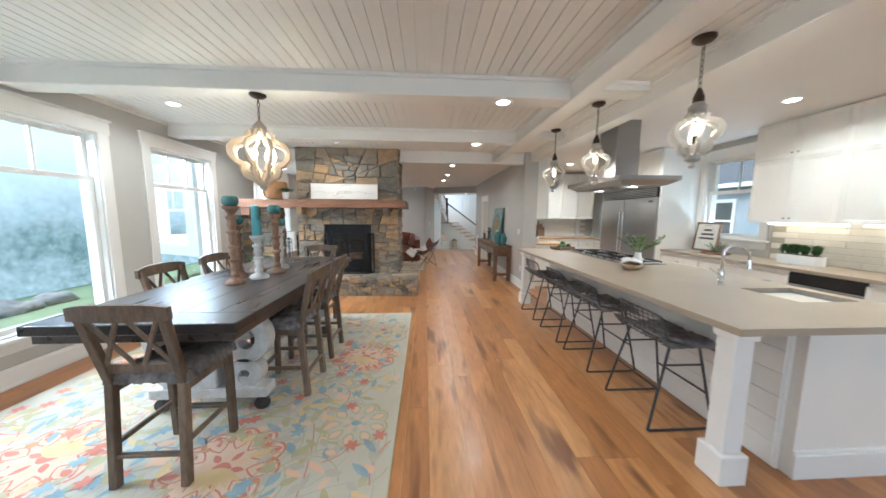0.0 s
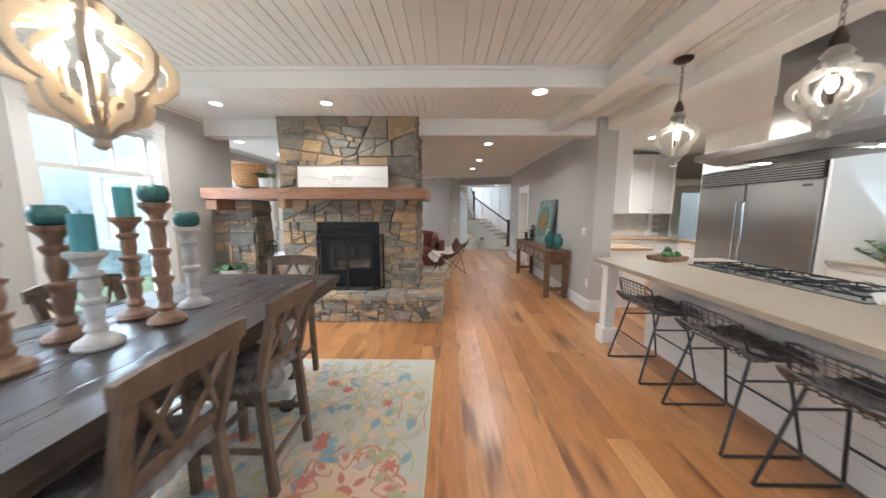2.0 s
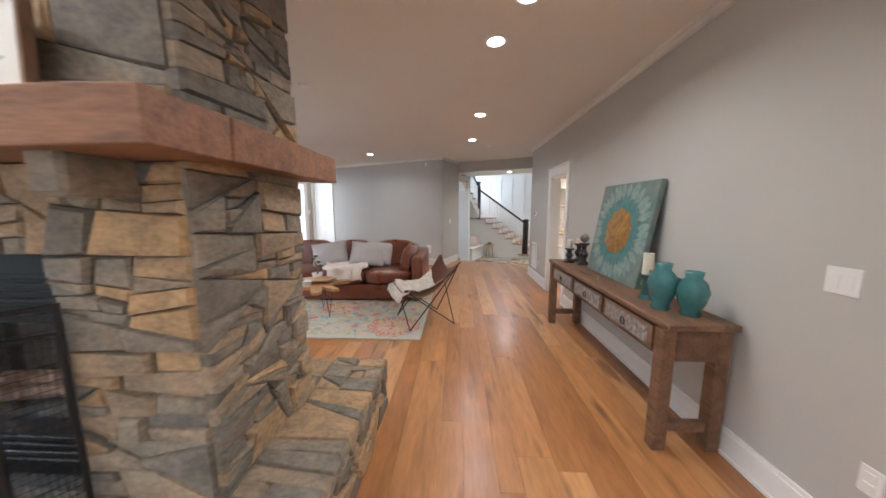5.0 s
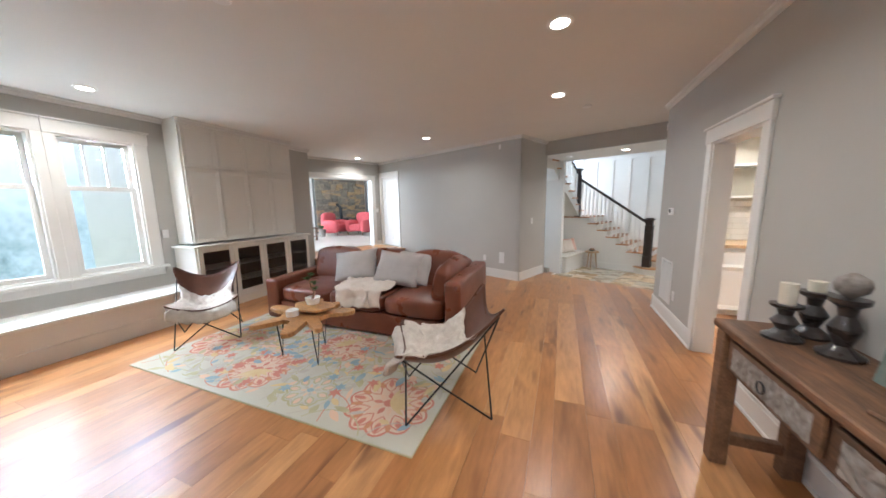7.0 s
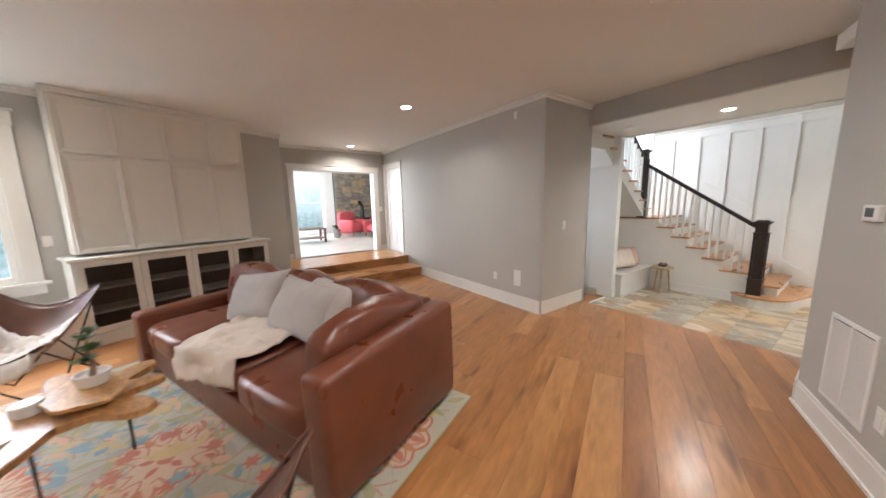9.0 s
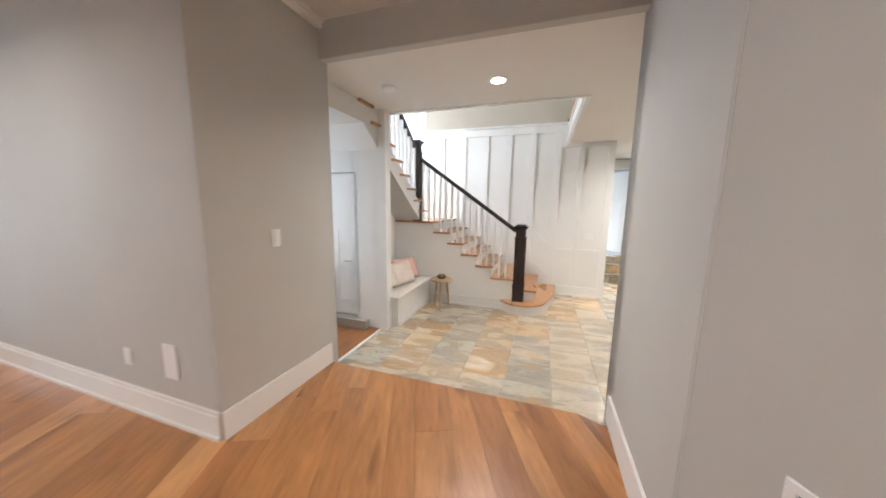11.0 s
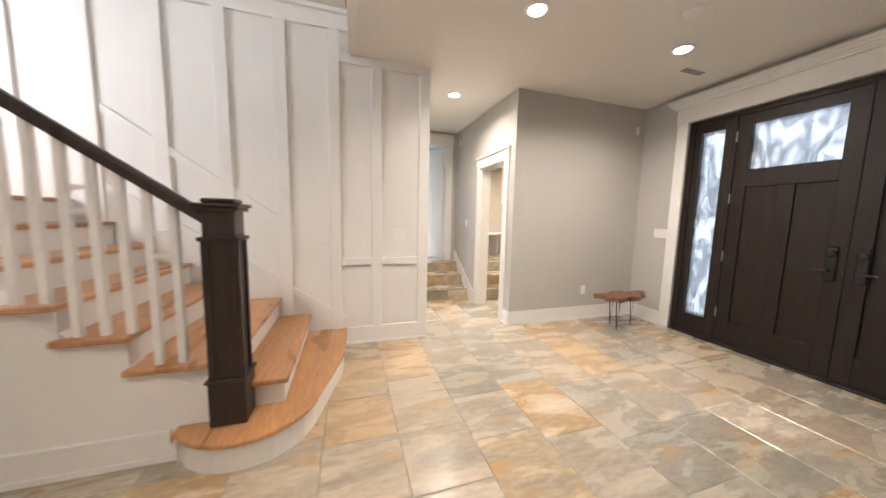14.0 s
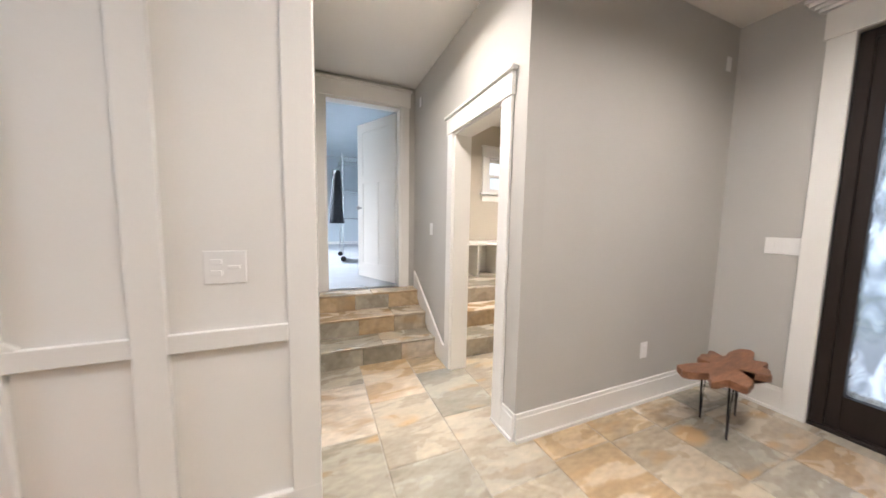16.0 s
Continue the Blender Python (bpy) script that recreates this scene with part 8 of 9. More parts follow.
def butterfly_chair(m, label):
    t = thing("butterfly_chair", label, "chair", m, "butterfly chairs by the rug")
    F = [Vector((s * 0.29, 0.29, 0.0)) for s in (-1, 1)]
    B = [Vector((s * 0.29, -0.29, 0.0)) for s in (-1, 1)]

    def across(s, w, mid, side):
        """A quadratic sheet through back, middle and front values, on the centre line and along the sides."""
        q = [w * (w - 1) / 2, 1 - w * w, w * (w + 1) / 2]
        a, b = (sum(k * v for k, v in zip(q, row)) for row in (mid, side))
        return a * (1 - s * s) + b * s * s

    def sling(s, w):
        n8 = max((abs(s) ** 7 + abs(w) ** 7) ** (1 / 7), 1e-6)
        r = max(abs(s), abs(w))
        s, w = s / n8 * r, w / n8 * r
        half = across(0, w, (0.375, 0.235, 0.36), (0, 0, 0))
        return Vector((s * half, across(s, w, (-0.33, -0.04, 0.30), (-0.40, -0.03, 0.39)), across(s, w, (0.66, 0.345, 0.40), (0.885, 0.50, 0.56))))

    tip = lambda s, w: sling(s * 0.94, w * 0.94) + Vector((0, 0, -0.012))
    for s in (-1, 1):
        for a, b in ((F[s > 0], tip(s, -1)), (F[s > 0], tip(-s, 1)), (B[s > 0], tip(s, 1)), (B[s > 0], tip(-s, -1))):
            part("rod", rod([a + Vector((0, 0, 0.008)), (a + b) / 2, b], 0.0065, 8), BLACK, t)
    part("sling", grid(lambda u, v: sling(u * 2 - 1, v * 2 - 1), 26, 28, 0.007), DARKLEATHER, t, "brown leather sling", smooth=True)
    part("seam", rod([sling(math.cos(k / 72 * 6.28318) / max(abs(math.cos(k / 72 * 6.28318)), abs(math.sin(k / 72 * 6.28318))), math.sin(k / 72 * 6.28318) / max(abs(math.cos(k / 72 * 6.28318)), abs(math.sin(k / 72 * 6.28318)))) + Vector((0, 0, 0.003)) for k in range(72)], 0.006, 6, True), DARKLEATHER, t, "stitched leather edge")

    def fur(u, v):
        s, w = (u * 2 - 1), -0.42 + 1.54 * v
        s *= 1.0 + 0.08 * noise.noise(Vector((v * 5, 3, 1)))
        p = sling(s, min(w, 1.0))
        over = max(0.0, w - 0.86)
        e = min(u, 1 - u, v, 1 - v)
        return p + Vector((0.012 * noise.noise(Vector((v * 9, u * 3, 4))), 0.02 * noise.noise(Vector((u * 9, v * 3, 9))) + over * 0.28, 0.012 - over * 0.5 + 0.04 * min(1, e * 8) ** 0.6 + 0.020 * noise.noise(Vector((u * 15, v * 15, 2))) + 0.008 * noise.noise(Vector((u * 40, v * 40, 6)))))
    part("sheepskin", grid(fur, 44, 44, 0.012), FUR, t, "ivory sheepskin throw", smooth=True)
    return t


butterfly_chair(pose(-3.07, 9.06, 0.0, 0, 0, -126), "brown leather butterfly chair with an ivory sheepskin by the window seat")
butterfly_chair(pose(-0.08, 8.93, 0.012, 0, 0, 116), "brown leather butterfly chair with an ivory sheepskin on the rug")

# coffee table
cf = thing("coffee_table", "live-edge slab coffee table on black hairpin legs", "table", pose(-1.60, 9.10, 0.0125))
rl = random.Random(6)
rim = []
for i in range(96):
    a = 6.283 * i / 96
    r = 0.23
    for at, reach, wide in ((4.23, 0.26, 0.17), (5.17, 0.28, 0.20), (5.70, 0.27, 0.15), (0.50, 0.22, 0.24), (1.35, 0.14, 0.2), (2.1, 0.22, 0.22), (3.1, 0.27, 0.2)):
        gap = (a - at + math.pi) % (2 * math.pi) - math.pi
        r += reach * math.exp(-(gap / wide) ** 4)
    r += rl.uniform(-0.008, 0.008)
    rim.append((r * math.cos(a), r * math.sin(a)))
b = bmesh.new()
prism(b, rim, 0.395, 0.435, 0.006)
part("slab", b, LIVEEDGE, cf, "honey coloured live-edge slab")
for x, y in ((-0.22, -0.14), (0.24, -0.15), (0.0, 0.2)):
    part("hairpin_leg", rod([(x - 0.05, y, 0.394), (x, y, 0.008), (x + 0.05, y, 0.394)], 0.006, 8), BLACK, cf)
tb2 = thing("wooden_tray", "small live-edge wooden tray on the coffee table", "tray", pose(-1.58, 9.16, 0.4485))
b = bmesh.new()
prism(b, [(0.22 * math.cos(6.283 * i / 18) * (1 + 0.15 * math.sin(i)), 0.15 * math.sin(6.283 * i / 18) * (1 + 0.1 * math.cos(2 * i))) for i in range(18)], 0.03, 0.05, 0.004)
part("slab", b, LIVEEDGE, tb2)
for x in (-0.1, 0.1):
    part("foot", block(x - 0.02, -0.06, 0, x + 0.02, 0.06, 0.0299), LIVEEDGE, tb2)
bo = thing("bonsai", "small bonsai plant in a white bowl", "plant", pose(-1.62, 9.20, 0.4995))
part("bowl", turned([(0.04, 0), (0.06, 0.005), (0.075, 0.07), (0.066, 0.07), (0.055, 0.05)], 18), CERAMIC, bo)
part("trunk", rod([(0, 0, 0.05), (0.02, 0.01, 0.12), (-0.01, 0, 0.18), (-0.04, 0.01, 0.24)], [0.014, 0.012, 0.01, 0.006], 8), TURNED, bo)
lb = bmesh.new()
for c in ((-0.05, 0, 0.24), (0.03, 0.01, 0.2), (-0.01, 0.02, 0.28), (0.06, -0.02, 0.15)):
    leaves(lb, 26, rngp, c, 0.07, 0.05, 0.022)
part("foliage", lb, LEAF, bo)
cn = thing("candle", "short white pillar candle on the coffee table", "candle", pose(-1.66, 8.98, 0.4485))
part("wax", turned([(0.055, 0), (0.058, 0.005), (0.058, 0.055), (0.05, 0.06), (0.01, 0.058)], 20), CERAMIC, cn)

# ---- hall ----
co = thing("console_table", "reclaimed wood console table with carved grey drawer fronts", "table", pose(1.72, 7.93, 0))
L, D = 2.20, 0.40
part("top", block(-D / 2, -L / 2, 0.775, D / 2, L / 2, 0.815, 0.006), CONSOLEWOOD, co)
part("apron", blocks([(-D / 2 + 0.03, -L / 2 + 0.1205, 0.58, -D / 2 + 0.05, L / 2 - 0.1205, 0.774), (D / 2 - 0.05, -L / 2 + 0.1205, 0.58, D / 2 - 0.03, L / 2 - 0.1205, 0.774)]), CONSOLEWOOD, co)
for s in (-1, 1):
    part("end_panel", block(-D / 2 + 0.0855, s * (L / 2 - 0.06), 0.58, D / 2 - 0.0855, s * (L / 2 - 0.04), 0.774), CONSOLEWOOD, co)
    for x in (-D / 2 + 0.045, D / 2 - 0.045):
        part("leg", block(x - 0.04, s * (L / 2 - 0.08) - 0.04, 0, x + 0.04, s * (L / 2 - 0.08) + 0.04, 0.774, 0.005), CONSOLEWOOD, co)
    part("foot_rail", block(-D / 2 + 0.085, s * (L / 2 - 0.08) - 0.022, 0.12, D / 2 - 0.085, s * (L / 2 - 0.08) + 0.022, 0.18, 0.004), CONSOLEWOOD, co)
for i in range(3):
    y0 = -L / 2 + 0.15 + i * 0.64
    dr = part("drawer", block(-D / 2 + 0.012, y0, 0.60, -D / 2 + 0.0295, y0 + 0.60, 0.755, 0.003), CONSOLEWOOD, co)
    def carve(u, v):
        y, z = y0 + 0.04 + u * 0.52, 0.62 + v * 0.115
        return Vector((-D / 2 + 0.010 - 0.006 * abs(math.sin(u * 34) * math.sin(v * 9 + 2 * math.sin(u * 17))), y, z))
    cb2 = grid(carve, 60, 14)
    part("carved_front", cb2, CARVED, dr, "grey carved drawer panel")
    part("ring_pull", rod([(-D / 2 - 0.004, y0 + 0.30 + 0.025 * math.cos(a), 0.67 + 0.025 * math.sin(a)) for a in (6.283 * k / 14 for k in range(14))], 0.004, 6, True), BLACK, dr)

ar = thing("canvas_painting", "teal and gold sunflower painting leaning on the console", "painting", pose(1.76, 8.02, 0.8165, -9, 0, -90))
part("canvas", block(-0.44, -0.0, 0, 0.44, 0.04, 0.88, 0.003), PATINA, ar)
PALEPATINA = material("pale_patina_paint", (0.32, 0.36, 0.31), (0.14, 0.24, 0.235), 0.6, scale=14, bump=0.8)
DEEPPATINA = material("deep_teal_paint", (0.045, 0.15, 0.15), (0.11, 0.24, 0.23), 0.6, scale=12, bump=0.8)
ra = random.Random(9)
pet, dp, gd = bmesh.new(), bmesh.new(), bmesh.new()
for ring, (r0, r1, n, bm, wd) in enumerate(((0.30, 0.46, 34, pet, 0.035), (0.20, 0.33, 30, dp, 0.03))):
    for i in range(n):
        a = 6.283 * (i + 0.5 * ring) / n + ra.uniform(-0.05, 0.05)
        q = []
        for k in range(6):
            t = k / 5
            r = r0 + (r1 - r0) * t * ra.uniform(0.9, 1.1)
            q.append((r, wd * math.sin(math.pi * (0.1 + 0.85 * t))))
        pts = [(r * math.cos(a) - w * math.sin(a), r * math.sin(a) + w * math.cos(a)) for r, w in q] + [(r * math.cos(a) + w * math.sin(a), r * math.sin(a) - w * math.cos(a)) for r, w in q[::-1]]
        bm.faces.new([bm.verts.new((max(-0.435, min(0.435, x)), -0.003 - 0.002 * ring, 0.44 + max(-0.435, min(0.435, y)))) for x, y in pts])
def dome(u, v):
    a, r = u * 6.28318, v
    return Vector((0.205 * r * math.cos(a) * (1 + 0.05 * math.sin(9 * a)), -0.008 - 0.012 * (1 - r * r) - 0.006 * noise.noise(Vector((r * 9 * math.cos(a), r * 9 * math.sin(a), 0))), 0.44 + 0.205 * r * math.sin(a) * (1 + 0.05 * math.sin(9 * a))))
part("outer_petals", pet, PALEPATINA, ar), part("inner_petals", dp, DEEPPATINA, ar)
part("sun_disc", grid(dome, 40, 10), GOLD, ar, "gilded sun disc", smooth=True)


def jug(x, y, h, label, mat):
    t = thing("ceramic_jug", label, "jug", pose(x, y, 0.8155), "jugs on the console")
    part("body", turned([(0.05, 0), (0.055, 0.01), (0.045, 0.03), (0.07, 0.3 * h), (0.085, 0.55 * h), (0.07, 0.75 * h), (0.042, 0.86 * h), (0.05, h), (0.044, h), (0.036, 0.86 * h)], 22), mat, t, smooth=True)
    part("handle", rod([(0.0, 0.07, 0.68 * h), (0.0, 0.12, 0.74 * h), (0.0, 0.125, 0.5 * h), (0.0, 0.075, 0.38 * h)], 0.009, 8), mat, t, smooth=True)


jug(1.66, 7.12, 0.30, "turquoise glazed ceramic jug on the console", TEAL)
jug(1.76, 7.00, 0.27, "pale turquoise ceramic jug on the console", TEAL)
for x, y, h, c in ((1.69, 8.80, 0.17, 0.10), (1.80, 8.66, 0.25, 0.0), (1.83, 8.88, 0.22, 0.05)):
    t = thing("candle_holder", "dark turned wooden candle holder on the console", "candlestick", pose(x, y, 0.8155), "candle holders on the console")
    part("stem", turned([(0.07, 0), (0.072, 0.012), (0.045, 0.03), (0.025, 0.05), (0.045, 0.3 * h + 0.03), (0.05, 0.5 * h), (0.025, 0.7 * h), (0.03, 0.85 * h), (0.055, 0.92 * h), (0.058, h), (0.02, h)], 20), DARKWOOD, t)
    if c:
        part("candle", turned([(0.03, h + 0.001), (0.031, h + c), (0.004, h + c - 0.004)], 16), WAX, t)
    else:
        part("ball", turned([(0.01, h + 0.001), (0.045, h + 0.03), (0.052, h + 0.055), (0.045, h + 0.08), (0.01, h + 0.105)], 16), CARVED, t, smooth=True)
wc = thing("pillar_candle", "white pillar candle in a holder on the console", "candle", pose(1.70, 7.34, 0.8155))
part("holder", turned([(0.05, 0), (0.03, 0.03), (0.03, 0.14), (0.05, 0.17), (0.05, 0.18)], 16), TEAL, wc)
part("wax", turned([(0.034, 0.181), (0.034, 0.33), (0.004, 0.326)], 16), WAX, wc)


dbr = thing("dried_branch", "thin dried twigs lying on the console", "branch", pose(1.64, 7.85, 0.8165))
for k, (x0, y0, x1, y1) in enumerate(((-0.05, 0.36, 0.03, -0.22), (-0.02, 0.33, 0.06, -0.05), (0.0, 0.22, -0.06, -0.12))):
    part("twig", rod([(x0, y0, 0.008), (x0 * 0.6 + x1 * 0.4 + 0.02, y0 * 0.6 + y1 * 0.4, 0.014), (x0 * 0.3 + x1 * 0.7 - 0.012, y0 * 0.3 + y1 * 0.7, 0.010), (x1, y1, 0.006)], [0.007, 0.006, 0.005, 0.003], 6), TURNED, dbr)


def plate(name, m, w, h, label, category, extra=()):
    """A small fixture on a wall: local x along the wall, -y out of it."""
    t = thing(name, label, category, m)
    part("cover", block(-w / 2, -0.007, -h / 2, w / 2, -0.0003, h / 2, 0.002), PLASTIC, t)
    for x, z, a, b2 in extra:
        part("rocker", block(x - a / 2, -0.011, z - b2 / 2, x + a / 2, -0.0071, z + b2 / 2, 0.001), PLASTIC, t)
    return t


onhall = lambda y, z: pose(RW, y, z, 0, 0, -90)
plate("light_switch", onhall(6.47, 1.16), 0.12, 0.115, "white double light switch plate", "switch", [(-0.024, 0, 0.032, 0.065), (0.024, 0, 0.032, 0.065)])
plate("wall_outlet", onhall(6.28, 0.41), 0.07, 0.115, "white wall outlet near the floor", "outlet", [(0, 0.022, 0.032, 0.03), (0, -0.022, 0.032, 0.03)])
plate("wall_outlet", onhall(11.09, 0.37), 0.07, 0.115, "white wall outlet near the floor", "outlet", [(0, 0.022, 0.032, 0.03), (0, -0.022, 0.032, 0.03)])
th = thing("thermostat", "white digital thermostat with a dark screen", "thermostat", onhall(11.39, 1.345))
part("body", block(-0.062, -0.026, -0.042, 0.062, -0.0003, 0.042, 0.008, 2), PLASTIC, th)
part("screen", block(-0.035, -0.0275, -0.02, 0.03, -0.0262, 0.028), GREYPLASTIC, th)
for x in (-0.02, 0.015):
    part("button", turned([(0.005, 0), (0.005, 0.003)], 8), PLASTIC, th).matrix_basis = pose(x, -0.0262, -0.031, 90)
rg = thing("return_grille", "white louvred return air grille low on the wall", "grille", onhall(11.39, 0.49))
part("frame", blocks([(-0.20, -0.010, -0.26, 0.20, -0.0003, -0.235), (-0.20, -0.010, 0.235, 0.20, -0.0003, 0.26), (-0.20, -0.010, -0.235, -0.175, -0.0003, 0.235), (0.175, -0.010, -0.235, 0.20, -0.0003, 0.235), (-0.012, -0.010, -0.235, 0.012, -0.0003, 0.235)], 0.002), PLASTIC, rg)
part("backing", block(-0.175, -0.002, -0.235, 0.175, -0.0003, 0.235), GREYPLASTIC, rg)
for i in range(36):
    z = -0.23 + 0.0128 * i
    for a, b2 in ((-0.174, -0.013), (0.013, 0.174)):
        part("slat", block(a, -0.009, z, b2, -0.003, z + 0.0085), PLASTIC, rg)
onback = lambda r, z: FOY @ pose(r, 11.64, z)
plate("speaker_plate", onback(-5.48, 0.41), 0.12, 0.22, "white rectangular wall plate", "wall plate")
plate("wall_outlet", onback(-5.90, 0.37), 0.07, 0.115, "white wall outlet near the floor", "outlet", [(0, 0.022, 0.032, 0.03), (0, -0.022, 0.032, 0.03)])
plate("light_switch", FOY @ pose(-9.72, 11.53, 1.35, 0, 0, 90), 0.07, 0.115, "white light switch on the wall", "switch", [(0, 0, 0.032, 0.065)])
plate("light_switch", FOY @ pose(-5.09, 12.08, 1.13, 0, 0, 90), 0.07, 0.115, "white light switch on the wall", "switch", [(0, 0, 0.032, 0.065)])
plate("light_switch", pose(-4.45, 9.42, 1.14, 0, 0, 90), 0.07, 0.115, "white light switch on the wall", "switch", [(0, 0, 0.032, 0.065)])
plate("motion_sensor", onback(-5.55, 2.55), 0.05, 0.09, "small white alarm sensor near the ceiling", "sensor")
for x, y in ((-1.2, 8.3), (0.95, 11.4)):
    sd2 = thing("smoke_detector", "small round white ceiling detector", "detector", pose(x, y, HZ))
    part("body", turned([(0.045, -0.018), (0.055, -0.012), (0.058, -0.001)], 18), PLASTIC, sd2)

# door on the landing by the sunroom
def panel_door(m, w, h, label, kind="structure", name="door_2"):
    t = thing(name, label, "door", m, kind=kind)
    part("slab", block(0, 0, 0.008, w, 0.03, h), TRIM, t)
    f = bmesh.new()
    s = 0.11
    for y0, y1 in ((-0.008, 0.0), (0.03, 0.038)):
        for b2 in ((0, 0.008, s, h), (w - s, 0.008, w, h), (s, 0.008, w - s, 0.2), (s, h - s, w - s, h), (s, h * 0.62, w - s, h * 0.62 + 0.10), (w / 2 - 0.05, 0.2, w / 2 + 0.05, h * 0.62)):
            box(f, b2[0], y0, b2[1], b2[2], y1, b2[3])
    part("stiles_and_rails", f, TRIM, t)
    return t


d2 = panel_door(FOY @ pose(-9.60, 11.68, 0.345), 0.73, 1.92, "white panelled interior door")
part("lever", rod([(0.66, -0.008, 0.93), (0.66, -0.05, 0.93), (0.56, -0.055, 0.93)], 0.008, 8), STEEL, d2)

# ---- sunroom ----
rng7 = random.Random(31)
sw = thing("stone_wall", "fieldstone chimney wall in the sunroom", "wall", FOY, kind="structure")
part("core", block(-15.49, 12.0, 0.336, -15.25, 14.4, 2.9), MORTAR, sw)
lay_stones(sw, pose(-15.25, 0, 0, 0, 0, 90), (12.0, 0.34, 14.4, 2.9), 0.06, rng7)
sv = thing("wood_stove", "black cast iron wood stove with flue", "stove", FOY @ pose(-14.9, 12.95, 0.336))
part("body", block(-0.22, -0.25, 0.12, 0.22, 0.25, 0.62, 0.02), BLACK, sv), part("flue", rod([(0, 0, 0.62), (0, 0, 1.1), (-0.3, 0, 1.25)], 0.07, 12), BLACK, sv)
for x in (-0.18, 0.18):
    for y in (-0.2, 0.2):
        part("leg", block(x - 0.02, y - 0.02, 0, x + 0.02, y + 0.02, 0.12), BLACK, sv)


def armchair(m, label):
    t = thing("armchair", label, "armchair", m, "red armchairs in the sunroom")
    for nm, x, y, z, sx, sy, sz in (("seat", 0, 0.03, 0.30, 0.62, 0.66, 0.28), ("back", 0, -0.32, 0.52, 0.80, 0.22, 0.72), ("arm", -0.38, 0.0, 0.36, 0.2, 0.72, 0.46), ("arm", 0.38, 0.0, 0.36, 0.2, 0.72, 0.46)):
        part(nm, soft_box(sx, sy, sz, 0.02, 4), REDCLOTH, t, smooth=True).matrix_basis = pose(x, y, z)
    for x in (-0.36, 0.36):
        for y in (-0.3, 0.3):
            part("leg", rod([(x, y, 0), (x, y, 0.17)], [0.015, 0.025], 8), TURNED, t)
    return t


armchair(FOY @ pose(-13.9, 12.2, 0.336, 0, 0, -60), "red upholstered armchair in the sunroom")
armchair(FOY @ pose(-13.2, 12.9, 0.336, 0, 0, 200), "red upholstered armchair beside the stove")
ct3 = thing("low_table", "dark low wooden table in the sunroom", "table", FOY @ pose(-12.9, 10.3, 0.336))
part("top", block(-0.35, -0.6, 0.40, 0.35, 0.6, 0.44, 0.006), CONSOLEWOOD, ct3), part("shelf", block(-0.32, -0.57, 0.12, 0.32, 0.57, 0.14), CONSOLEWOOD, ct3)
for x in (-0.31, 0.31):
    for y in (-0.56, 0.56):
        part("leg", block(x - 0.03, y - 0.03, 0, x + 0.03, y + 0.03, 0.40), CONSOLEWOOD, ct3)
pb2 = thing("plant_stand", "round pot with a plant in the sunroom", "plant", FOY @ pose(-13.6, 11.5, 0.336))
part("pot", turned([(0.10, 0), (0.14, 0.3), (0.12, 0.3)], 16), CARVED, pb2)
lb = bmesh.new()
leaves(lb, 30, rngp, (0, 0, 0.28), 0.22, 0.25, 0.05)
part("foliage", lb, LEAF, pb2)

# pantry shelves glimpsed through the hall doorway
ps = thing("pantry_shelves", "white pantry shelves over a tiled counter", "shelves", pose(3.0, 12.0, 0))
part("upright", blocks([(-0.6, 0, 1.5, -0.57, 0.29, 2.3), (0.9, 0, 1.5, 0.93, 0.29, 2.3)]), CABINET, ps)
for z in (1.5, 1.9, 2.28):
    part("shelf", block(-0.57, 0.0, z, 0.9, 0.29, z + 0.025), CABINET, ps)
base_unit(pose(2.45, 11.7, 0), 1.0, 0.59, 0.88, [(0.55, 2), (0.2, 1)], "white pantry base cabinet")
pw = thing("worktop", "long wooden pantry worktop", "worktop", ONE)
part("slab", block(2.43, 11.67, 0.881, 4.1, 12.295, 0.92), BUTCHER, pw)
t5 = thing("tile_backsplash", "white tile backsplash in the pantry", "backsplash", ONE, kind="structure")
for r in range(7):
    for c in range(5):
        share("tile", tm, t5, pose(2.75 + c * 0.3 - (0.15 if r % 2 else 0), 12.294, 0.965 + r * 0.0755, 0, 0, 90))

# ---- foyer ----
FD = thing("front_door", "dark espresso double front doors with sidelight and glass", "door", FOY @ pose(0.66, 15.98, TZ, 0, 0, -90), kind="structure")
# local x runs along the wall from the corner, -y into the room; heights from the slate
part("frame", blocks([(0.0, -0.005, 0, 0.06, 0.12, 2.42), (0.40, -0.005, 0.0, 0.455, 0.12, 2.37), (2.10, -0.005, 0, 2.155, 0.12, 2.37), (2.43, -0.005, 0, 2.49, 0.12, 2.42), (0.06, -0.005, 2.37, 2.43, 0.12, 2.42)], 0.003), DOORWOOD, FD)
part("threshold", block(0.0, -0.03, 0.0, 2.49, 0.12, 0.025, 0.004), DOORWOOD, FD)
for a, b in ((0.06, 0.40), (2.155, 2.43)):
    sl2 = part("sidelight", blocks([(a, 0.01, 0.025, a + 0.06, 0.06, 2.37), (b - 0.06, 0.01, 0.025, b, 0.06, 2.37), (a + 0.06, 0.01, 0.025, b - 0.06, 0.06, 0.24), (a + 0.06, 0.01, 2.28, b - 0.06, 0.06, 2.37)], 0.003), DOORWOOD, FD)
    part("pane", block(a + 0.058, 0.03, 0.238, b - 0.058, 0.036, 2.282), WAVY, sl2, "wavy obscured glass").visible_shadow = False
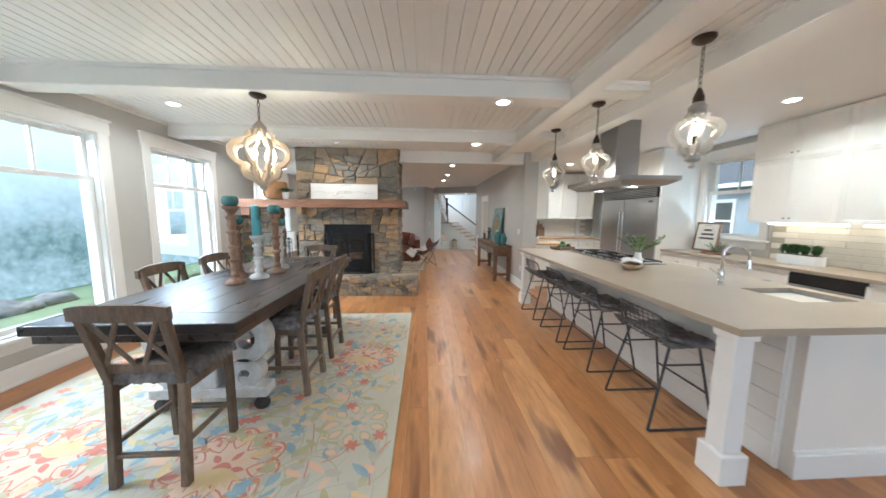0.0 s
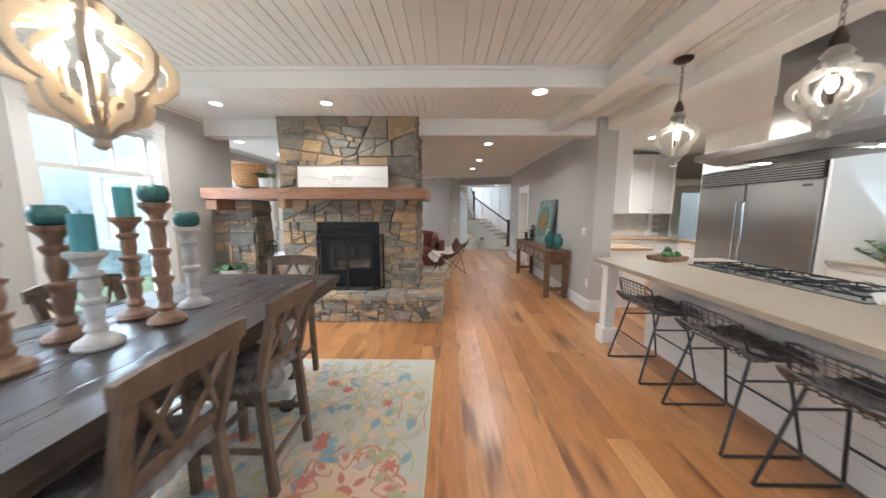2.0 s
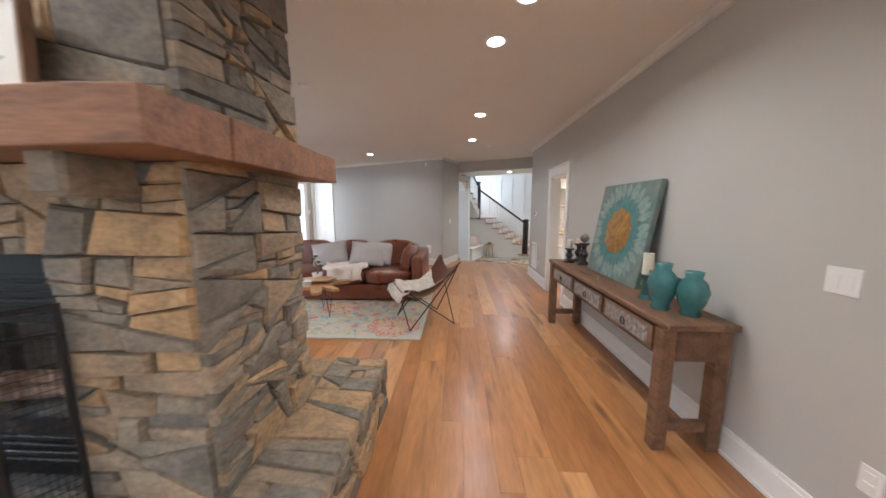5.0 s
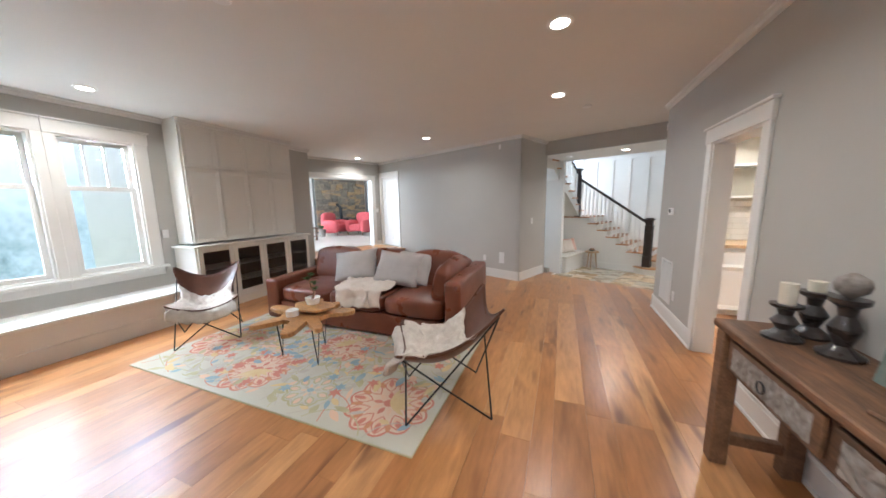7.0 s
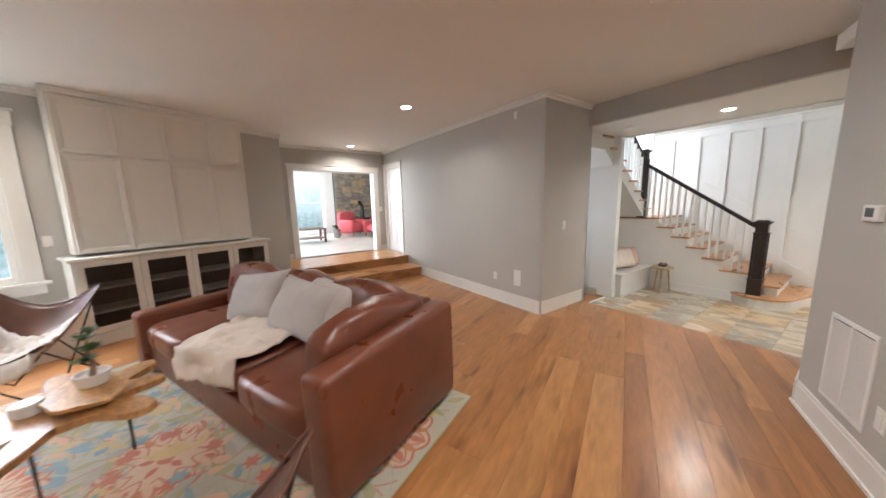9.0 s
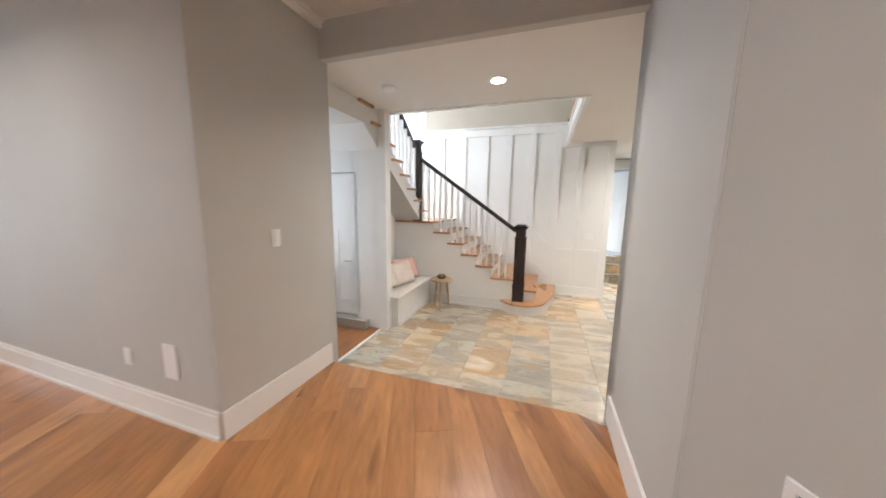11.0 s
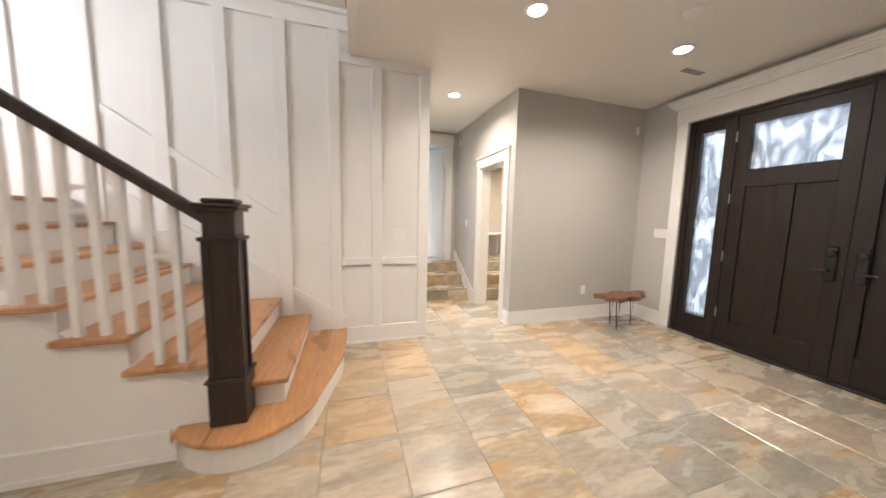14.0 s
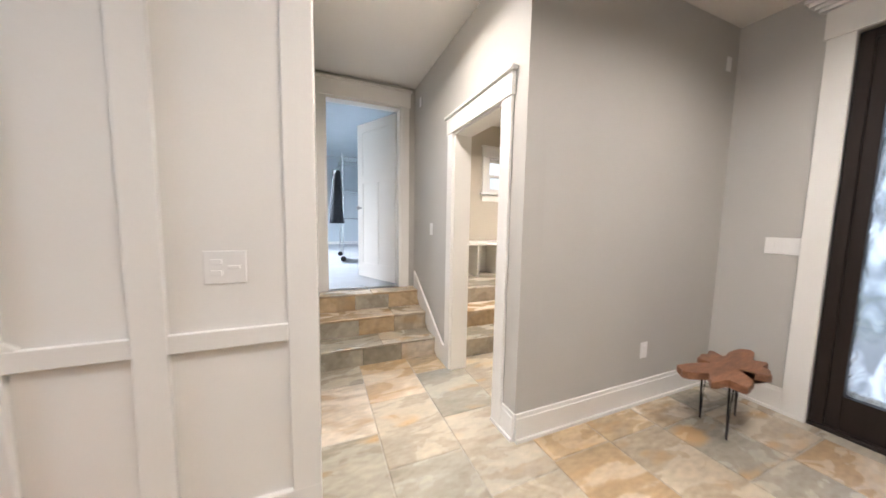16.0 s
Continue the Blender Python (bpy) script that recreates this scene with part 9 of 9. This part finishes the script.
for a, b, hx in ((0.457, 1.274, 1.20), (1.280, 2.098, 1.36)):
    lf = part("leaf", blocks([(a, 0.005, 0.03, a + 0.11, 0.055, 2.365), (b - 0.11, 0.005, 0.03, b, 0.055, 2.365), (a + 0.11, 0.005, 0.03, b - 0.11, 0.055, 0.27), (a + 0.11, 0.005, 1.66, b - 0.11, 0.055, 1.83), (a + 0.11, 0.005, 2.27, b - 0.11, 0.055, 2.365),
                              ((a + b) / 2 - 0.055, 0.005, 0.27, (a + b) / 2 + 0.055, 0.055, 1.66)], 0.003), DOORWOOD, FD, "dark panelled door leaf")
    part("panel", blocks([(a + 0.11, 0.024, 0.27, (a + b) / 2 - 0.055, 0.04, 1.66), ((a + b) / 2 + 0.055, 0.024, 0.27, b - 0.11, 0.04, 1.66)]), DOORWOOD, lf)
    part("pane", block(a + 0.108, 0.03, 1.832, b - 0.108, 0.036, 2.268), WAVY, lf, "wavy obscured glass").visible_shadow = False
    part("lockset", blocks([(hx - 0.035, -0.012, 0.84, hx + 0.035, 0.004, 1.13)], 0.01), BLACK, lf)
    part("lever", rod([(hx, -0.012, 0.93), (hx, -0.055, 0.93), (hx + (-0.09 if hx < 1.28 else 0.09), -0.06, 0.925)], 0.009, 8), BLACK, lf)
    part("deadbolt", turned([(0.03, 0), (0.03, 0.015), (0.018, 0.022)], 16), BLACK, lf).matrix_basis = pose(hx, -0.012, 1.07, 90)
    for z in (0.3, 0.9, 1.5, 2.12):
        hinge_x = a - 0.002 if a < 1 else b + 0.002
        part("hinge", rod([(hinge_x, -0.004, z), (hinge_x, -0.004, z + 0.1)], 0.008, 8), STEEL, lf)
fcg = tagged(new("trim"), "white door casing with a crowned head", "trim", "", "structure")
fcg.matrix_world = FOY @ pose(0.64, 15.98, TZ, 0, 0, -90)
part("side_casing", block(-0.12, -0.024, 0, -0.002, -0.001, 2.43, 0.003), TRIM, fcg), part("side_casing", block(2.492, -0.024, 0, 2.61, -0.001, 2.43, 0.003), TRIM, fcg)
part("head_casing", block(-0.13, -0.03, 2.43, 2.62, -0.001, 2.60, 0.003), TRIM, fcg)
cr = bmesh.new()
for z, o in ((2.60, 0.035), (2.62, 0.05), (2.64, 0.07), (2.665, 0.085)):
    box(cr, -0.12 - o, -0.02 - o, z, 2.61 + o, -0.001, z + 0.0245)
part("crown", cr, TRIM, fcg)

onfront = lambda f, z: FOY @ pose(0.64, f, z, 0, 0, -90)
onnorth = lambda r, z: FOY @ pose(r, 16.54, z)
plate("light_switch", onfront(16.17, 0.87), 0.21, 0.115, "white four-gang light switch plate", "switch", [(-0.069, 0, 0.03, 0.065), (-0.023, 0, 0.03, 0.065), (0.023, 0, 0.03, 0.065), (0.069, 0, 0.03, 0.065)])
sn = plate("motion_sensor", onnorth(0.52, 2.19), 0.055, 0.10, "small white alarm sensor in the corner", "sensor")
plate("wall_outlet", onnorth(-0.18, 0.11), 0.07, 0.115, "white wall outlet near the floor", "outlet", [(0, 0.022, 0.032, 0.03), (0, -0.022, 0.032, 0.03)])
plate("light_switch", FOY @ pose(-2.615, 16.48, 0.82), 0.13, 0.12, "white double light switch plate", "switch", [(-0.026, 0.02, 0.035, 0.02), (-0.026, -0.02, 0.035, 0.02), (0.028, 0, 0.035, 0.012)])
plate("light_switch", FOY @ pose(-1.27, 17.97, 0.92, 0, 0, -90), 0.07, 0.115, "white light switch on the wall", "switch", [(0, 0, 0.032, 0.065)])
plate("motion_sensor", FOY @ pose(-1.27, 18.35, 2.26, 0, 0, -90), 0.06, 0.10, "small white alarm sensor near the ceiling", "sensor")
vt = thing("ceiling_vent", "small bronze slotted ceiling vent", "vent", FOY @ pose(0.09, 15.63, FZ))
part("frame", block(-0.15, -0.05, -0.006, 0.15, 0.05, -0.0005, 0.002), PLASTIC, vt)
for i in range(6):
    part("slat", block(-0.13 + 0.045 * i, -0.035, -0.009, -0.105 + 0.045 * i, 0.035, -0.0061), GREYPLASTIC, vt)
for r, f in ((-0.82, 15.04), (-4.9, 13.3)):
    q = thing("smoke_detector", "white round smoke detector", "detector", FOY @ pose(r, f, FZ))
    part("body", turned([(0.05, -0.03), (0.062, -0.02), (0.065, -0.0005)], 20), PLASTIC, q)


def live_edge_stool():
    t = thing("live_edge_stool", "reddish live-edge wooden stool on black hairpin legs", "stool", FOY @ pose(0.08, 16.17, TZ + 0.001, 0, 0, 6))
    rq = random.Random(14)
    rim2 = []
    for i in range(64):
        a = 6.283 * i / 64
        r = 0.24 + 0.06 * math.cos(2 * a) + 0.06 * math.sin(5 * a + 1) + 0.05 * math.sin(8 * a) + 0.03 * math.sin(13 * a + 2) + rq.uniform(-0.014, 0.014)
        rim2.append((r * math.cos(a) * 1.15, r * math.sin(a) * 0.72))
    b = bmesh.new()
    prism(b, rim2, 0.36, 0.405, 0.006)
    part("slab", b, MANTELWOOD, t, "reddish live-edge slab")
    for x, y in ((-0.16, -0.07), (0.19, 0.0), (-0.05, 0.10)):
        part("hairpin_leg", rod([(x - 0.035, y, 0.359), (x, y, 0.007), (x + 0.035, y, 0.359)], 0.006, 8), BLACK, t)


live_edge_stool()
so = thing("side_table", "small round pale wooden side table by the bench", "table", FOY @ pose(-4.90, 14.98, TZ + 0.001))
part("top", turned([(0.002, 0.445), (0.165, 0.445), (0.175, 0.455), (0.175, 0.468), (0.168, 0.475), (0.002, 0.475)], 26), BUTCHER, so)
for k in range(3):
    a = 6.283 * k / 3 + 0.7
    part("leg", rod([(0.14 * math.cos(a), 0.14 * math.sin(a), 0), (0.09 * math.cos(a), 0.09 * math.sin(a), 0.446)], [0.012, 0.018], 8), BUTCHER, so)
bw3 = thing("decor_bowl", "small bowl of dark wooden balls on the side table", "bowl", FOY @ pose(-4.90, 14.98, TZ + 0.4775))
part("bowl", turned([(0.03, 0), (0.06, 0.01), (0.085, 0.035), (0.078, 0.035), (0.03, 0.012)], 18), TEAL, bw3)
for x, y in ((-0.025, 0.0), (0.03, 0.02), (0.01, -0.03)):
    part("ball", turned([(0.004, 0.012), (0.026, 0.03), (0.03, 0.042), (0.022, 0.062), (0.003, 0.07)], 12, (x, y, 0.004)), TURNED, bw3)
for (r, f, a, s, mt, lab) in ((-5.48, 14.85, 66, 1, PINKCLOTH, "coral striped cushion on the bench"), (-5.40, 14.55, 75, 2, IVORYCLOTH, "ivory textured cushion on the bench"), (-5.50, 14.20, 80, 3, IVORYCLOTH, "cream cushion with a red tassel on the bench")):
    c = thing("cushion", lab, "cushion", FOY @ pose(r, f, TZ + 0.425 + 0.19, -24, 0, a), "cushions on the bench")
    part("cover", pillow(0.50, 0.36, 0.17, s), mt, c, smooth=True)
    if s == 3:
        tq = bmesh.new()
        for k in range(14):
            aa = 6.283 * k / 14
            tube(tq, [(0.22, -0.02, 0.18), (0.22 + 0.03 * math.cos(aa), -0.05 + 0.03 * math.sin(aa), 0.17)], 0.006, 4)
        part("tassel", tq, REDCLOTH, c, "red tassel")

# alcove door
ad = panel_door(FOY @ pose(-6.42, 13.94, TZ + 0.12), 0.68, 1.9, "white panelled door in the side alcove", name="door_3")
part("lever", rod([(0.60, -0.008, 0.76), (0.60, -0.05, 0.76), (0.50, -0.055, 0.76)], 0.008, 8), STEEL, ad)
structure("alcove_wall", blocks([(-6.62, 13.97, TZ, -5.74, 13.989, 2.25), (-6.62, 13.90, 1.76, -5.74, 13.969, 2.25), (-5.735, 13.90, TZ, -5.70, 13.969, 1.76)]), TRIM, "white wall round the alcove door", "wall", FOY)
structure("alcove_step", block(-6.62, 13.80, TZ, -5.55, 13.969, TZ + 0.11), GROUT, "grey tiled step below the alcove door", "step", FOY)

# corridor end door, open into the far room
cd = panel_door(FOY @ pose(-1.43, 18.71, 0.235, 0, 0, 117), 0.76, 1.99, "white panelled door standing open", name="door_4")
for z in (0.25, 1.0, 1.72):
    part("hinge", rod([(0.0, -0.012, z), (0.0, -0.012, z + 0.1)], 0.009, 8), BRONZE, cd)
part("knob", turned([(0.01, 0), (0.01, 0.03), (0.026, 0.045), (0.022, 0.062)], 12), STEEL, cd).matrix_basis = pose(0.68, 0.038, 0.92, -90)
rk = thing("wire_rack", "chrome wire shelving rack on castors with a black coat", "rack", FOY @ pose(-1.66, 21.4, 0.2295))
for x in (-0.23, 0.23):
    for y in (-0.45, 0.45):
        p = part("post", rod([(x, y, 0.10), (x, y, 1.95)], 0.0125, 8), CHROME, rk)
        part("castor", turned([(0.02, -0.015), (0.05, -0.012), (0.05, 0.012), (0.02, 0.015)], 14), BLACK, p).matrix_basis = pose(x, y, 0.05, 90)
        part("castor_stem", rod([(x, y, 0.05), (x, y, 0.1)], 0.014, 6), CHROME, p)
for z in (0.3, 0.8, 1.3, 1.9):
    b = bmesh.new()
    for k in range(12):
        tube(b, [(-0.23 + 0.0418 * k, -0.45, z), (-0.23 + 0.0418 * k, 0.45, z)], 0.003, 4)
    for y in (-0.45, 0.0, 0.45):
        tube(b, [(-0.23, y, z - 0.012), (0.23, y, z - 0.012)], 0.005, 4)
    part("shelf", b, CHROME, rk)
ca2 = thing("coat", "black coat hanging on the rack", "coat", FOY @ pose(-1.98, 21.1, 0.2295))
def coat_fn(u, v):
    a = u * 6.28318
    r = 0.08 + 0.09 * v + 0.02 * math.sin(5 * a) * v
    return Vector((r * math.cos(a) * 0.7, r * math.sin(a) * 1.3, 1.65 - 0.95 * v))
part("garment", grid(coat_fn, 24, 12, 0.01), BLACKCLOTH, ca2, smooth=True)
part("hanger", rod([(0, 0, 1.62), (0, 0, 1.72), (0.12, 0, 1.76), (0.12, 0.02, 1.88)], 0.006, 6), CHROME, ca2)
gd2 = thing("door_5", "white glazed door at the end of the far room", "door", FOY @ pose(-2.98, 25.03, 0.25), kind="structure")
part("frame", blocks([(0, 0, 0, 0.1, 0.04, 1.93), (0.53, 0, 0, 0.63, 0.04, 1.93), (0.1, 0, 0, 0.53, 0.04, 0.25), (0.1, 0, 1.8, 0.53, 0.04, 1.93)]), TRIM, gd2)
part("pane", block(0.1, 0.018, 0.25, 0.53, 0.023, 1.8), PANE, gd2).visible_shadow = False

# mudroom cubbies
mc = thing("cubby_bench", "white mudroom bench with open cubbies", "bench", FOY @ pose(0.0, 19.28, 0.2315, 0, 0, 0))
part("seat", block(-1.0, -0.45, 0.44, 1.3, 0.0, 0.48, 0.004), CABINET, mc)
part("back", block(-1.0, -0.02, 0.0, 1.3, -0.001, 0.439), CABINET, mc)
for k in range(7):
    x = -1.0 + 0.38 * k
    part("divider", block(x - 0.012, -0.44, 0.0, x + 0.012, -0.021, 0.439), CABINET, mc)
# upper landing rail seen at the edge of the stairwell
ul = thing("landing_rail", "dark upper landing rail with white balusters", "railing", FOY, kind="structure")
part("nosing", block(-3.11, 14.05, FZ + 0.361, -2.98, 16.47, FZ + 0.39, 0.005), TREADWOOD, ul)
part("handrail", block(-3.075, 14.05, 3.72, -3.015, 16.47, 3.78, 0.01), NEWELWOOD, ul)
for k in range(22):
    part("baluster", block(-3.06, 14.15 + 0.105 * k - 0.015, FZ + 0.39, -3.03, 14.15 + 0.105 * k + 0.015, 3.72), TRIM, ul)

# ---- floors, piece by piece ----
def floors():
    rng = random.Random(5)
    fl = tagged(new("floor"), "wide oak plank floor in warm honey tones", "floor", "", "structure")
    part("subfloor", blocks([(-3.7, -3.3, -0.1, 5.0, 6.6, -0.022), (-4.6, 6.6, -0.1, 5.0, 12.0, -0.022)]), MORTAR, fl)
    sf = bmesh.new()
    prism(sf, [(-6.5, 12.0), (1.95, 12.0), (2.33, 12.66), (0.28, 13.58), (-0.25, 12.85), (-6.5, 15.4)], -0.1, -0.022)
    part("subfloor", sf, MORTAR, fl)
    sa, ca = math.sin(radians(23.5)), math.cos(radians(23.5))

    def top(x):
        r_lim = 11.70 if x < 0.02 else 12.57
        y = (r_lim - x * sa) / ca
        return min(y, 12.5) if x > 2.32 else y

    cache = {}
    rest = bmesh.new()
    widths, col, count = (0.19, 0.13, 0.21, 0.16, 0.24, 0.15), 0, 0

    def piece(bm, x0, x1, y0, ya, yb):
        g = 0.0003
        lo = [bm.verts.new(c) for c in ((x0 + g, y0 + g, -0.02), (x1 - g, y0 + g, -0.02), (x1 - g, yb - g, -0.02), (x0 + g, ya - g, -0.02))]
        md = [bm.verts.new((v.co.x, v.co.y, -0.0025)) for v in lo]
        e = 0.0005
        hi = [bm.verts.new(c) for c in ((x0 + g + e, y0 + g + e, 0), (x1 - g - e, y0 + g + e, 0), (x1 - g - e, yb - g - e, 0), (x0 + g + e, ya - g - e, 0))]
        bm.faces.new(hi)
        for i in range(4):
            j = (i + 1) % 4
            bm.faces.new((lo[i], lo[j], md[j], md[i])), bm.faces.new((md[i], md[j], hi[j], hi[i]))

    x = -6.1
    while x < 4.9:
        w = widths[col % 6]
        col += 1
        y = -3.2 - rng.uniform(0, 1.5)
        if x < -3.75:
            y = 6.75 if x > -4.7 else 12.0
        while True:
            end = min(top(x), top(x + w)) if x > -4.7 else top(x)
            length = rng.choice((1.2, 1.8, 2.4, 3.0))
            if y >= max(top(x), top(x + w)) - 0.02:
                break
            inside = -2.3 < x < 2.0 and 0.6 < y < 11.5 and y + length < end
            if inside and count < 296:
                if (w, length) not in cache:
                    b = bmesh.new()
                    piece(b, -w / 2, w / 2, -length / 2, length / 2, length / 2)
                    me = bpy.data.meshes.new("plank")
                    b.normal_update()
                    b.to_mesh(me)
                    b.free()
                    me.materials.append(OAK)
                    cache[w, length] = me
                share("plank", cache[w, length], fl, pose(x + w / 2, y + length / 2, 0))
                count += 1
            else:
                ya, yb = min(y + length, top(x)), min(y + length, top(x + w))
                if ya > y + 0.01 and yb > y + 0.01:
                    piece(rest, x, x + w, y, ya, yb)
            y += length
        x += w
    tagged(part("planks", rest, OAK, fl), kind="stuff")
    # slate
    sl = tagged(new("floor"), "slate tile floor in grey, beige and ochre", "floor", "", "structure")
    sl.matrix_world = FOY
    part("subfloor", blocks([(-5.356, 12.66, TZ - 0.1, 0.65, 16.6, TZ - 0.004), (-5.1, 12.5, TZ - 0.1, -2.9, 12.66, TZ - 0.004), (-2.33, 16.6, TZ - 0.1, 1.4, 18.7, TZ - 0.004)]), GROUT, sl)
    meshes = {}
    cw = 0.42

    def tile(r0, f0, r1, f1):
        key = (round(r1 - r0, 3), round(f1 - f0, 3), rng.randrange(3))
        if key not in meshes:
            b = bmesh.new()
            hx, hy, g = (r1 - r0) / 2 - 0.003, (f1 - f0) / 2 - 0.003, 0.004
            lo = [b.verts.new((x, y, -0.012)) for x, y in ((-hx, -hy), (hx, -hy), (hx, hy), (-hx, hy))]
            md = [b.verts.new((v.co.x + rng.uniform(-1, 1) * 0.0015, v.co.y + rng.uniform(-1, 1) * 0.0015, -0.003)) for v in lo]
            hi = [b.verts.new((x, y, rng.uniform(-0.001, 0.001))) for x, y in ((-hx + g, -hy + g), (hx - g, -hy + g), (hx - g, hy - g), (-hx + g, hy - g))]
            b.faces.new(hi)
            for i in range(4):
                j = (i + 1) % 4
                b.faces.new((lo[i], lo[j], md[j], md[i])), b.faces.new((md[i], md[j], hi[j], hi[i]))
            me = bpy.data.meshes.new("tile")
            b.normal_update()
            b.to_mesh(me)
            b.free()
            me.materials.append(SLATE)
            meshes[key] = me
        share("tile", meshes[key], sl, pose((r0 + r1) / 2, (f0 + f1) / 2, TZ))

    k, r = 0, -5.355
    while r < 1.38:
        r1 = min(r + cw, 1.39)
        f = 12.55 - rng.uniform(0, 0.35)
        stop = 16.56 if r < -2.45 or r > -1.2 else 17.80
        if -1.2 < r:
            stop = 17.66
        while f < stop:
            n = rng.choice((0.6, 0.6, 0.6, 0.42, 0.372))
            if r + cw > -5.1 or f > 12.6:
                if f < 16.5 or r > -2.45:
                    tile(r, f, r1, min(f + n, stop))
            f += n
        r += cw
    return fl


floors()
